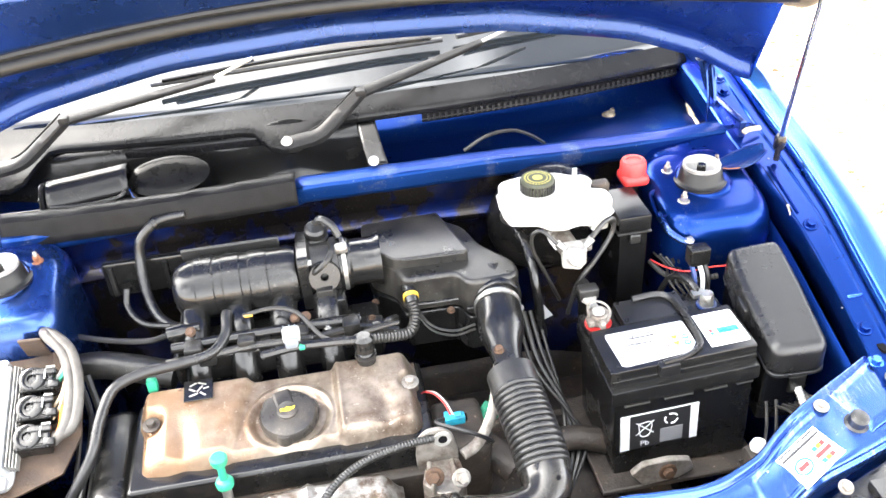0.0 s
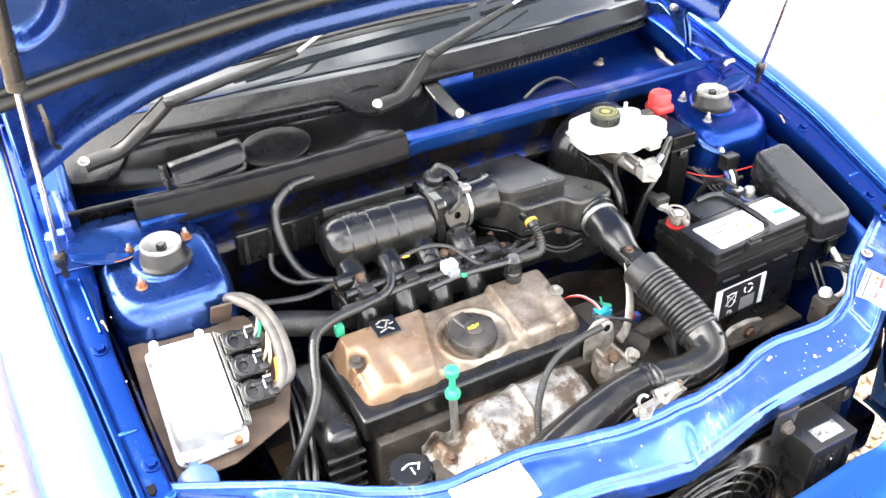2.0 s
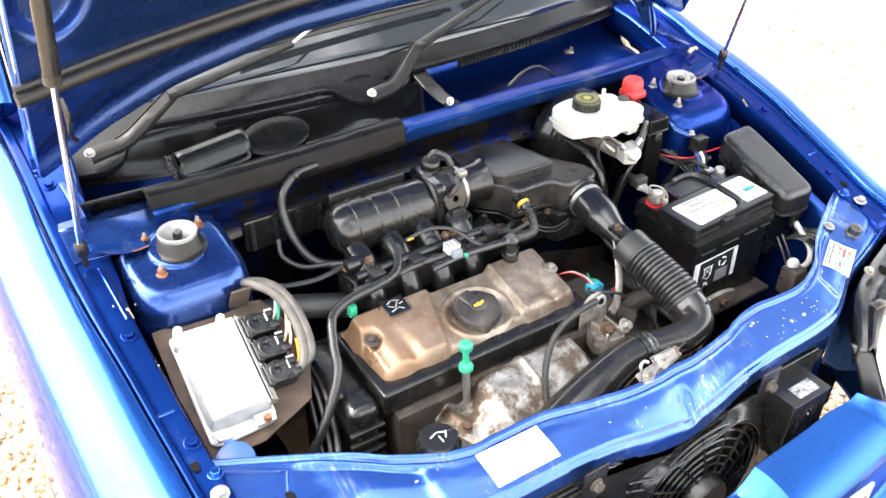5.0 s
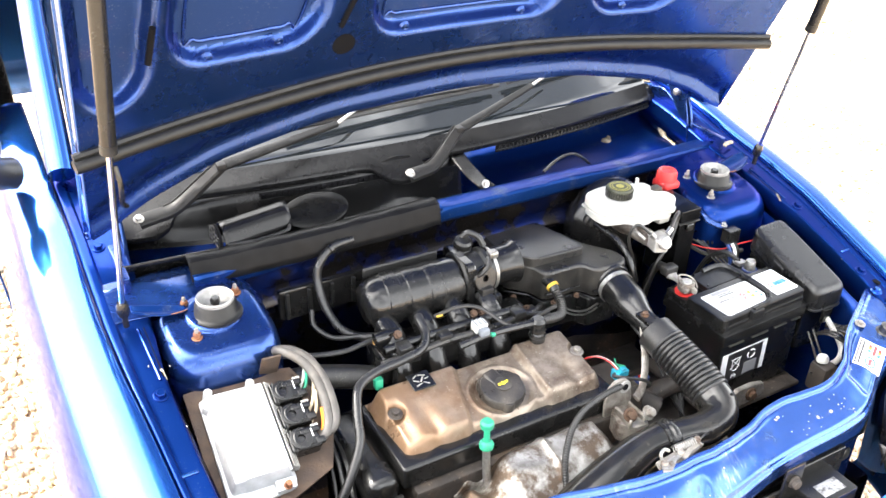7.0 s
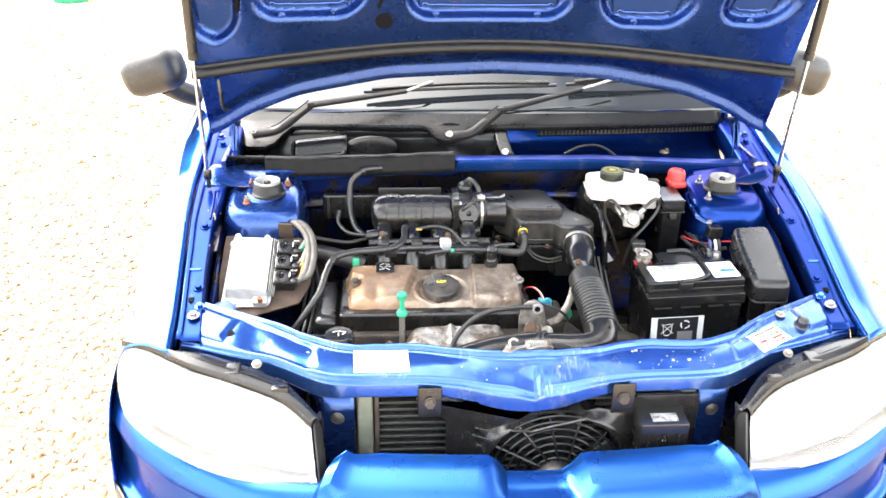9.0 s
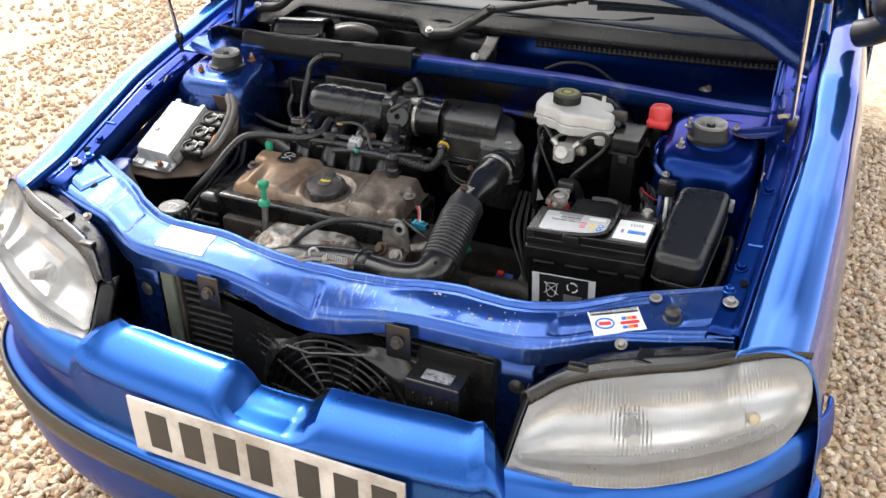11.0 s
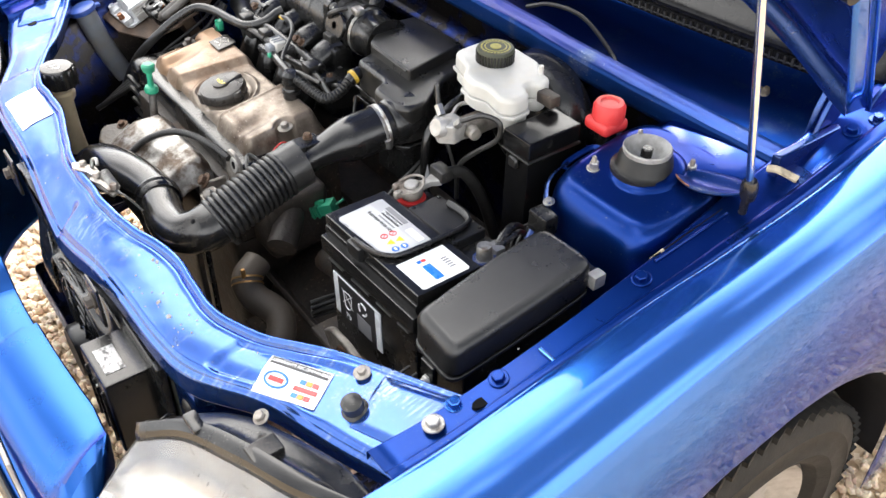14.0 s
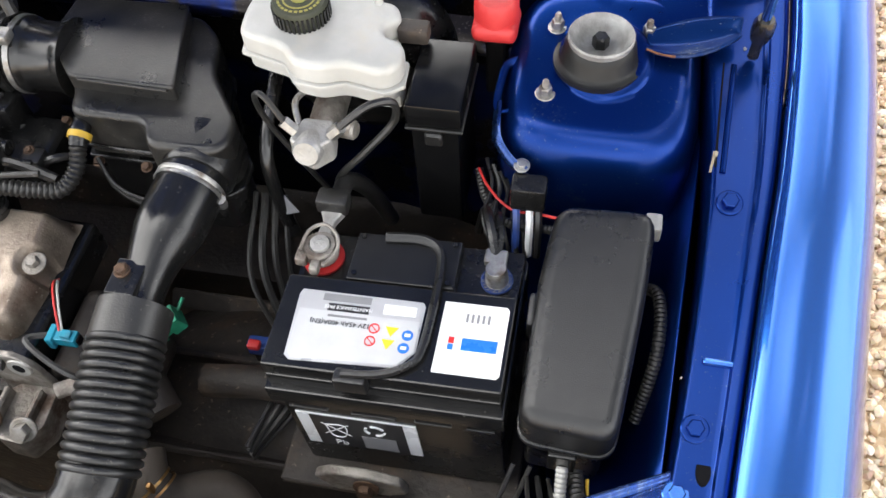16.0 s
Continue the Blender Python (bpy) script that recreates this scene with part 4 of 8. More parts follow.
def shelf_fn(side):
    """Flat corner that carries the tower's top plate back to the scuttle lip."""
    def fn(u, v):
        x = 0.455 + 0.213 * u
        if side > 0:
            rear = 0.106 + 0.030 * sstep(0.2, 0.7, u)
            y = 0.030 + (rear - 0.030) * v
            z = 0.8212 + 0.16 * y - 0.004 * sstep(0.6, 1.0, u)
        else:
            rear = 0.124 - 0.026 * sstep(0.60, 1.0, u)
            y = 0.030 + (rear - 0.030) * v
            z = 0.8212 + 0.19 * y + 0.004 * sstep(0.6, 1.0, u)
        z += 0.0008 * noise.noise((x * 30, y * 30, side))
        return Vector((side * x, y, z - 0.016 * sstep(0.10, 0.0, u)))
    return fn


for side in (-1, 1):
    # shade under the bonnet is put into the right shelf's colour
    part("corner_shelf", grid(shelf_fn(side), 36, 16), PAINT_BAY_SHADED if side > 0 else PAINT_IN, car, thick=0.0015)
# the well's shade is in its colour too
part("scuttle_well", grid(well_fn, 40, 30), PAINT_BAY_SHADED, car, thick=0.002)
part("sealer_lump", lathe([(0.0, 0.007), (0.006, 0.006), (0.009, 0.003), (0.0125, 0.0008), (0.013, -0.002)], 18, along((0.468, 0.285, 0.8125), (0, -0.2, 1)) @ Matrix.Diagonal((1, 0.8, 1, 1))), SEALER, car)
part("sealer_lump", lathe([(0.0, 0.010), (0.004, 0.008), (0.006, 0.0)], 12, along((0.474, 0.288, 0.814), (0.2, -0.2, 1))), SEALER, car)
for side in (-1, 1):
    part("scuttle_end", rbox(side * 0.625 - 0.006, side * 0.625 + 0.006, 0.09, 0.34, 0.78, 0.866, 0.003), PAINT_IN, car)
    # pressed hinge: a fixed plate, and a goose-neck arm with its flange up to the bonnet
    HX = Matrix.Translation((side * 0.616, 0, 0)) @ Matrix(((0, 0, 1, 0), (1, 0, 0, 0), (0, 1, 0, 0), (0, 0, 0, 1)))
    hinge = part("bonnet_hinge", prism([(0.165, 0.80), (0.172, 0.845), (0.182, 0.885), (0.200, 0.925), (0.175, 0.955), (0.150, 1.00), (0.150, 1.06), (0.205, 1.05), (0.250, 1.00), (0.275, 0.945), (0.250, 0.905), (0.215, 0.87), (0.195, 0.835), (0.190, 0.80)], -0.003, 0.003, 0.002, 1, HX, rc=0.012), PAINT_IN, car)
    part("hinge_flange", tube([(side * 0.607, 0.172, 0.81), (side * 0.606, 0.186, 0.88), (side * 0.606, 0.198, 0.922), (side * 0.606, 0.172, 0.958), (side * 0.606, 0.152, 1.0)], 0.005, 8, 6, flat=0.5), PAINT_IN, hinge)
    part("hinge_plate", prism([(0.20, 0.79), (0.225, 0.85), (0.262, 0.895), (0.30, 0.91), (0.345, 0.90), (0.36, 0.86), (0.34, 0.79)], -0.003, 0.003, 0.002, 1, Matrix.Translation((side * 0.017, 0, 0)) @ HX, rc=0.010), PAINT_IN, hinge)
    part("hinge_pin", lathe([(0, 0), (0.008, 0), (0.008, 0.01), (0.005, 0.014), (0, 0.014)], 16, along((side * 0.614, 0.232, 0.925), (-side, 0, 0))), STEEL, hinge)
    bolt(hinge, (side * 0.612, 0.205, 1.01), (-side, 0, 0), 0.007, PAINT_IN)

for side in (-1, 1):
    # the narrow shelf and flange between scuttle and wing
    part("hinge_pocket", rbox(side * 0.645 - 0.024, side * 0.645 + 0.026, 0.10, 0.46, 0.80, 0.846, 0.004, 1), PAINT_IN, car)
    part("wing_flange", grid(lambda u, v, side=side: Vector((side * (0.634 + 0.034 * u), 0.12 + 0.34 * v, rail_z(0.12 + 0.34 * v) - 0.012 + 0.008 * sstep(0.3, 0.6, u))), 10, 12), PAINT_IN, car, thick=0.002)
    bolt(car, (side * 0.652, 0.24, rail_z(0.24)), (0, -0.15, 1), 0.0065, PAINT_IN, washer=1.6)
    # old sealer squeezed along the scuttle corner
    if side < 0:
        continue
    part("sealer", tube([(side * 0.616, 0.318, 0.872), (side * 0.614, 0.29, 0.846), (side * 0.611, 0.262, 0.822), (side * 0.608, 0.238, 0.806), (side * 0.604, 0.205, 0.802)], lambda t: 0.005 + 0.003 * math.sin(t * 9) ** 2, 8, 6, flat=0.4), SEALER, car)
    part("sealer", tube([(side * 0.622, 0.082, 0.851), (side * 0.632, 0.086, 0.853), (side * 0.645, 0.089, 0.852), (side * 0.656, 0.092, 0.850)], 0.0045, 8, 6, flat=0.5), SEALER, car)

# windscreen and black cowl edge
def screen_base(x):
    return 0.245 + 0.105 * (x / 0.62) ** 2, 0.928 - 0.022 * (x / 0.62) ** 2


def glass_fn(u, v):
    x = -0.64 + 1.28 * u
    y0, z0 = screen_base(x)
    k = v * 0.76 - 0.012
    return Vector((x * (1 - 0.10 * v), y0 + k * 0.83, z0 + k * 0.53 + 0.010 * math.sin(math.pi * v)))


part("windscreen", grid(glass_fn, 40, 24), GLASS_DARK, car, "dark windscreen mirroring the bright sky", thick=0.005)


def cowl_edge(u, v):
    x = -0.63 + 1.25 * u
    y0, z0 = screen_base(x)
    dy, dz = table(v, [(0.0, -0.036, -0.030), (0.15, -0.038, -0.022), (0.3, -0.034, -0.018), (0.85, -0.012, -0.003), (0.95, -0.006, 0.002), (1.0, -0.003, -0.002)])
    lobe = (0.066 * math.exp(-((x + 0.572) / 0.068) ** 4) + 0.038 * math.exp(-((x + 0.10) / 0.042) ** 4)) * sstep(0.4, 0.12, v)
    return Vector((x, y0 + dy - lobe, z0 + dz - 0.55 * lobe))


cowl = part("cowl_edge", grid(cowl_edge, 60, 14), TRIM_GREY, car, thick=0.003)
# added black sheet for the dark space behind the slats
part("grille_shade", grid(lambda u, v: Vector((0.12 + 0.48 * u, screen_base(0.12 + 0.48 * u)[0] - 0.036, screen_base(0.12 + 0.48 * u)[1] - 0.046 + 0.015 * v)), 30, 2), HOLE_SHADE, cowl, thick=0.002)
part("grille_bar", tube([(x, screen_base(x)[0] - 0.040, screen_base(x)[1] - 0.040) for x in (0.12, 0.24, 0.36, 0.48, 0.60)], 0.0012, 6, 6), PLASTIC_MAT, cowl)
for i in range(46):
    x = 0.13 + i * 0.0102
    y0, z0 = screen_base(x)
    part("grille_slat", rbox(x - 0.0017, x + 0.0017, y0 - 0.041, y0 - 0.034, z0 - 0.0425, z0 - 0.0325, 0, 1), PLASTIC_MAT, cowl)


def cowl_fn(u, v):
    x = -0.625 + 0.66 * u
    y0, z0 = screen_base(x)
    ya = 0.105 + 0.02 * (x / 0.6) ** 2
    y = ya + (y0 - 0.034 - ya) * v
    deep = 0.045 * math.sin(math.pi * min(1, v * 1.05)) * (1 - 0.6 * math.exp(-((x + 0.10) / 0.05) ** 2))
    z = table(v, [(0.0, 0.866), (0.08, 0.845), (0.18, 0.806), (0.75, 0.800), (0.88, 0.82), (1.0, z0 - 0.028)]) + 0.018 * math.exp(-((x + 0.10) / 0.05) ** 2) * sstep(0.1, 0.5, v)
    return Vector((x, y, z))


cowl_tray = part("cowl_tray", grid(cowl_fn, 60, 24), GLOSS_BLACK, car, "glossy black plastic cowl tray", thick=0.003)
# another added sheet, black as the shade behind these slats
part("grille_shade", grid(lambda u, v: Vector((-0.36 + 0.26 * u, screen_base(-0.36 + 0.26 * u)[0] - 0.0405 - 0.004 * v, screen_base(-0.36 + 0.26 * u)[1] - 0.036 - 0.010 * v)), 20, 2), HOLE_SHADE, cowl_tray, thick=0.001)
for i in range(26):
    x = -0.36 + i * 0.0100
    y0, z0 = screen_base(x)
    part("grille_slat", rbox(x - 0.0012, x + 0.0012, y0 - 0.047, y0 - 0.042, z0 - 0.045, z0 - 0.037, 0, 1), TRIM_GREY, cowl_tray)
for j in range(3):
    for i in range(12):
        part("grille_slat", rbox(-0.585 + i * 0.0105, -0.5805 + i * 0.0105, 0.130 + j * 0.011, 0.136 + j * 0.011, 0.815, 0.822, 0, 1), TRIM_GREY, cowl_tray)
# air intake hood on the cowl
duct = part("intake_hood", grid(lambda u, v: Vector((-0.462 + 0.118 * u, 0.140 - 0.030 * math.cos(math.pi * v) + 0.012 * u, 0.858 + 0.008 * u + 0.038 * math.sin(math.pi * v))), 12, 24), GLOSS_BLACK, cowl_tray, "glossy black half-round intake hood", thick=0.003)
# added black sheet for the shaded inside of the hood, behind its mesh
part("hood_shade", prism([(-0.030 * math.cos(math.pi * k / 12), 0.038 * math.sin(math.pi * k / 12)) for k in range(13)], -0.002, 0.002, 0, 1, Matrix.Translation((-0.468, 0.140, 0.858)) @ Matrix(((0, 0, 1, 0), (1, 0, 0, 0), (0, 1, 0, 0), (0, 0, 0, 1)))), HOLE_SHADE, duct)
for k in range(5):
    part("mesh_wire", tube([(-0.472, 0.140 - 0.028 * math.cos(a), 0.858 + 0.036 * math.sin(a)) for a in [math.pi * q / 8 for q in range(9)]] if k == 4 else [(-0.472, 0.118 + 0.014 * k, 0.858), (-0.472, 0.118 + 0.014 * k, 0.858 + 0.036 * math.sqrt(max(0, 1 - ((0.118 + 0.014 * k - 0.14) / 0.03) ** 2)))], 0.0014, 6, 4), TRIM_GREY, duct)
for k in range(3):
    part("mesh_wire", tube([(-0.472, 0.113, 0.866 + 0.009 * k), (-0.472, 0.167, 0.866 + 0.009 * k)], 0.0014, 6, 2), TRIM_GREY, duct)
part("intake_lip", tube([(-0.458, 0.112, 0.872), (-0.41, 0.108, 0.870), (-0.36, 0.11, 0.874), (-0.35, 0.12, 0.878)], 0.003, 8), PLASTIC_MAT, cowl_tray)
part("intake_panel", lathe([(0.0, 0.011), (0.5, 0.0105), (0.90, 0.009), (0.97, 0.007), (1.0, 0.002), (0.99, -0.03)], 40, Matrix.Translation((-0.288, 0.158, 0.870)) @ Matrix.Rotation(0.1, 4, "Z") @ Matrix.Rotation(0.55, 4, "X") @ Matrix.Diagonal((0.064, 0.036, 1, 1))), surface("deep_black_disc", (0.003, 0.003, 0.003), (0.005, 0.005, 0.005), 60, 0.28, spec=0.12), cowl_tray)
part("strap", grid(lambda u, v: Vector((0.012 + 0.030 * u + 0.006 * v, 0.212 - 0.112 * v, 0.897 - 0.024 * v - 0.006 * math.sin(math.pi * v))), 6, 10), TRIM_GREY, cowl, thick=0.004)
bolt(cowl, (0.026, 0.099, 0.882), (0, -1, 0.4), 0.005, STEEL)

# cabin behind the screen
def side_fn(side):
    def fn(u, v):
        y = 0.78 + 2.08 * v
        x, z = table(u, [(0.0, 0.775, 0.22), (0.45, 0.80, 0.55), (0.8, 0.788, 0.84), (0.86, 0.772, 0.905), (1.0, 0.745, 0.915)])
        if z < 0.66 and abs(y - 2.40) < 0.345:
            z = max(z, 0.295 + math.sqrt(0.345 ** 2 - (y - 2.40) ** 2))
        return Vector((side * x, y, z))
    return fn


for side in (-1, 1):
    part("door", grid(side_fn(side), 40, 60), PAINT, car, thick=0.004)
    part("side_glass", grid(lambda u, v, side=side: Vector((side * (0.755 - 0.17 * u), 0.62 + 0.50 * u + (2.2 - 0.6 * u) * v, 0.912 + 0.42 * u)), 8, 8), GLASS_DARK, car, thick=0.004)
    part("pillar", tube([(side * 0.66, 0.40, 0.915), (side * 0.63, 0.70, 1.13), (side * 0.58, 1.02, 1.33)], 0.024, 10), PAINT, car)
    # door mirror
    mir = part("door_mirror", rbox(-0.080, 0.080, -0.052, 0.052, -0.054, 0.054, 0.044, 6, Matrix.Translation((side * 0.825, 0.36, 1.005)) @ Matrix.Rotation(side * 0.25, 4, "Z") @ Matrix.Rotation(side * 0.30, 4, "Y")), PLASTIC_MAT, car, "matt black door mirror shell")
    part("mirror_foot", tube([(side * 0.80, 0.37, 0.97), (side * 0.765, 0.40, 0.94), (side * 0.735, 0.42, 0.925)], 0.028, 12), PLASTIC_MAT, mir)
part("roof", grid(lambda u, v: Vector((-0.60 + 1.2 * u, 1.0 + 1.75 * v, 1.345 + 0.06 * math.sin(math.pi * u) - 0.03 * v * v)), 16, 10), PAINT, car, thick=0.004)
part("tail", grid(lambda u, v: Vector(((-0.79 + 1.58 * u) * (1 - 0.24 * sstep(0.55, 1, v)), 2.85 + 0.05 * math.sin(math.pi * v) - 0.12 * sstep(0.55, 1, v), 0.22 + 1.13 * v)), 8, 8), PAINT, car, thick=0.004)


def wheel(side, y=WHEEL_Y - 0.020, x=0.698):
    m = Matrix.Translation((side * x, y, WHEEL_Z)) @ Matrix.Rotation(side * math.pi / 2, 4, "Y")
    hub = part("wheel", lathe([(0.185, -0.08), (0.195, 0.058), (0.188, 0.066), (0.172, 0.05), (0.15, 0.036), (0.05, 0.05), (0.03, 0.058), (0, 0.058)], 48, m), RIM, car, "silver wheel with a black tyre")
    part("tyre", lathe([(0.188, -0.085), (0.23, -0.09), (0.276, -0.084), (0.293, -0.066), (0.297, 0), (0.293, 0.064), (0.280, 0.078), (0.262, 0.083), (0.259, 0.0855), (0.256, 0.084), (0.225, 0.0855), (0.222, 0.0875), (0.219, 0.0855), (0.202, 0.079), (0.192, 0.062)], 64, m), TYRE, hub, "dusty black tyre")
    treads = bmesh.new()
    for i in range(68):
        for j, (a0, a1, sk) in enumerate(((0.050, 0.080, 0.25), (0.008, 0.045, -0.2), (-0.045, -0.008, 0.2), (-0.080, -0.050, -0.25))):
            a = 2 * math.pi * (i + 0.35 * j) / 68
            r1 = 0.2990 if abs(a0) < 0.06 and abs(a1) < 0.06 else 0.2945
            rbox(-0.0118, 0.0118, a0, a1, 0.284, r1, 0, 1, m @ Matrix.Rotation(a, 4, "Z") @ Matrix(((0, 0, 1, 0), (1, 0, 0, 0), (0, 1, 0, 0), (0, 0, 0, 1))) @ Matrix.Rotation(sk, 4, "Z"), treads)
    part("tread", treads, TYRE, hub)


wheel(1)
wheel(-1)
wheel(1, 2.40, 0.715)
wheel(-1, 2.40, 0.715)

# ---- bonnet ----
def bonnet_y(x, z):
    return 0.118 - 0.18 * x * x - 0.445 * (z - 1.182)


PANELS = [((-0.516, 0.11), (-0.31, 0.20), 1.212), ((-0.192, 0.08), (0.142, -0.05), 1.205), ((0.238, -0.13), (0.40, 0.17), 1.192), ((0.482, 0.40), (0.60, 0.20), 1.205), ((-0.640, 0.0), (-0.578, 0.12), 1.16)]
HOOD_EDGE = [(0.0, 1.050), (0.25, 1.040), (0.45, 1.004), (0.57, 0.958), (0.62, 0.925), (0.66, 0.905)]
HOOD_TOP = 1.86


def recess(x, z):
    """How far the pressed panels lie behind the frame, 0 to 1."""
    best = 0.0
    for (xl, sl), (xr, sr), z0 in PANELS:
        dl = x - (xl + sl * (z - z0))
        dr = (xr + sr * (z - z0)) - x
        db = z - z0
        dt = 1.72 - z
        a, c = min(dl, dr), min(db, dt)
        r = 0.045
        if a < r and c < r:
            d = r - math.hypot(max(0, r - a), max(0, r - c))
        else:
            d = min(a, c)
        best = max(best, sstep(-0.024, 0.002, d))
    return best


def bonnet_fn(u, v):
    x = -0.656 + 1.312 * u
    z0 = soft_table(abs(x), HOOD_EDGE)
    z = z0 + (HOOD_TOP - z0) * v ** 1.15
    y = bonnet_y(x, z)
    # pressed frame standing proud of the skin
    d = 0.030 * recess(x, z)
    groove = 0.012 * math.exp(-((z - (z0 + 0.035)) / 0.02) ** 2)
    return Vector((x, y - 0.012 + d + groove, z))


bonnet = part("bonnet", grid(bonnet_fn, 220, 150), PAINT_IN, car, "open blue bonnet with a pressed inner frame", smooth=60)
bonnet.data.materials.append(PAINT_SKIN)
for f_ in bonnet.data.polygons:
    f_.material_index = 1 if recess(f_.center.x, f_.center.z) > 0.97 else 0
for (xl, sl), (xr, sr), z0 in PANELS[:4]:
    pts = [(xl + sl * (1.72 - z0) + 0.012, 1.708), (xl + 0.012 + sl * 0.05, z0 + 0.05), (xl + 0.030, z0 + 0.014), (xl + 0.060, z0 + 0.010), ((xl + xr) / 2, z0 + 0.009), (xr - 0.060, z0 + 0.010), (xr - 0.030, z0 + 0.014), (xr - 0.012 + sr * 0.05, z0 + 0.05), (xr + sr * (1.72 - z0) - 0.012, 1.708)]
    part("panel_bead", tube([(x, bonnet_y(x, z) + 0.0165, z) for x, z in pts], 0.0026, 6, 6), PAINT_IN, bonnet)
part("outer_skin", grid(lambda u, v: Vector((-0.662 + 1.324 * u, bonnet_y(-0.662 + 1.324 * u, soft_table(abs(-0.662 + 1.324 * u), HOOD_EDGE) - 0.004 + (HOOD_TOP + 0.01 - soft_table(abs(-0.662 + 1.324 * u), HOOD_EDGE)) * v) + 0.030, soft_table(abs(-0.662 + 1.324 * u), HOOD_EDGE) - 0.004 + (HOOD_TOP + 0.01 - soft_table(abs(-0.662 + 1.324 * u), HOOD_EDGE)) * v)), 60, 30), PAINT, bonnet, thick=0.002)
for side in (-1, 1):
    part("edge_flange", grid(lambda u, v, side=side: Vector((side * (0.657 + 0.003 * u), bonnet_y(0.657, 0.915 + 0.94 * v) - 0.012 + 0.034 * u, 0.915 + 0.94 * v)), 3, 30), PAINT, bonnet, thick=0.0015)
SEAL = [(-0.668, 1.072), (-0.475, 1.092), (-0.225, 1.113), (0.0, 1.119), (0.225, 1.111), (0.475, 1.090), (0.668, 1.074)]
part("rubber_seal", tube([(x, bonnet_y(x, z) - 0.022, z) for x, z in SEAL], 0.0105, 12, 12), SEAL_RUBBER, bonnet, "black rubber weather seal")
part("rubber_seal", tube([(x, bonnet_y(x, z) - 0.020, z + 0.014) for x, z in SEAL], 0.006, 8, 12), SEAL_RUBBER, bonnet)
def slot(x0, z0, x1, z1, w):
    y0, y1 = bonnet_y(x0, z0) - 0.0125, bonnet_y(x1, z1) - 0.0125
    part("slot", tube([(x0, y0, z0), (x1, y1, z1)], w, 10, 2, flat=1.0), HOLE_SHADE, bonnet)


for s in ((-0.528, 1.404, -0.521, 1.372), (-0.557, 1.212, -0.549, 1.265), (-0.263, 1.216, -0.247, 1.261), (-0.235, 1.294, -0.216, 1.347), (-0.209, 1.373, -0.196, 1.422), (0.189, 1.282, 0.192, 1.317), (0.191, 1.362, 0.193, 1.394), (0.497, 1.379, 0.518, 1.424), (0.455, 1.277, 0.473, 1.326)):
    slot(*s, 0.0045)
part("round_hole", lathe([(0, -0.002), (0.019, -0.002), (0.019, 0.0015), (0, 0.0015)], 28, along((-0.253, bonnet_y(-0.253, 1.184) - 0.0125, 1.184), (0, -1, -0.44))), HOLE_SHADE, bonnet)
for x, z in ((-0.47, 1.196), (-0.36, 1.204), (-0.14, 1.192), (0.085, 1.192), (0.30, 1.180), (0.545, 1.19)):
    part("boss", lathe([(0.010, -0.004), (0.007, 0.0), (0.003, 0.001), (0, -0.001)], 16, along((x, bonnet_y(x, z) - 0.004, z), (0, -1, -0.44))), PAINT_IN, bonnet)
part("stay_hook", tube([(-0.615, 0.075, 1.06), (-0.612, 0.07, 1.03), (-0.612, 0.085, 0.995), (-0.605, 0.095, 0.985)], 0.004, 8), PLASTIC, bonnet)


# ---- front end: bumper, headlamps, radiator and fan ----
NOSE = [(0.0, -0.728), (0.25, -0.718), (0.45, -0.688), (0.60, -0.628), (0.70, -0.555), (0.765, -0.46), (0.788, -0.41), (0.796, -0.375), (0.798, -0.345)]


def nose_point(s):
    """Place on the bumper's outline for s from -1 to 1."""
    a = abs(s) * 8
    i = min(7, int(a))
    k = a - i
    p = [Vector(q) for q in NOSE]
    p0, p1, p2, p3 = p[max(i - 1, 0)] if i else Vector((-NOSE[1][0], NOSE[1][1])), p[i], p[i + 1], p[min(i + 2, 8)]
    q = 0.5 * ((2 * p1) + (p2 - p0) * k + (2 * p0 - 5 * p1 + 4 * p2 - p3) * k * k + (3 * p1 - p0 - 3 * p2 + p3) * k ** 3)
    return (q.x if s >= 0 else -q.x), q.y


def bumper_fn(u, v):
    s = -1 + 2 * u
    x, y = nose_point(s)
    a = abs(x)
    # inward pull of the top edge, and its height
    inner = table(a, [(0.0, 0.098), (0.30, 0.100), (0.37, 0.090), (0.385, 0.055), (0.45, 0.045), (0.60, 0.035), (0.72, 0.03), (0.81, 0.018)])
    top = table(a, [(0.0, 0.585), (0.345, 0.588), (0.372, 0.604), (0.385, 0.560), (0.5, 0.556), (0.62, 0.575), (0.72, 0.590), (0.78, 0.585), (0.81, 0.565)])
    notch = sstep(0.092, 0.055, abs(x - 0.004))
    n = Vector((-x * 0.9, 0.75, 0)).normalized()
    off, z = spline(v, [(0.0, inner - 0.004, top - 0.05), (0.04, inner, top - 0.004), (0.07, inner - 0.004, top), (0.18, inner * 0.72, top - 0.001), (0.27, inner * 0.46, top - 0.009), (0.35, inner * 0.22, top - 0.023), (0.43, inner * 0.06, top - 0.042), (0.50, 0.009, top - 0.060),
                       (0.64, 0.010, 0.43), (0.72, -0.012, 0.41), (0.76, -0.014, 0.385), (0.9, -0.004, 0.28), (1.0, 0.03, 0.20)])
    if v < 0.45:
        z -= 0.036 * notch * sstep(0.50, 0.22, v)
    return Vector((x + n.x * off, y + n.y * off, z))


bumper = part("bumper", grid(bumper_fn, 220, 90), PAINT_BUMPER, car, "blue front bumper with a notch for the bonnet catch", thick=0.003)
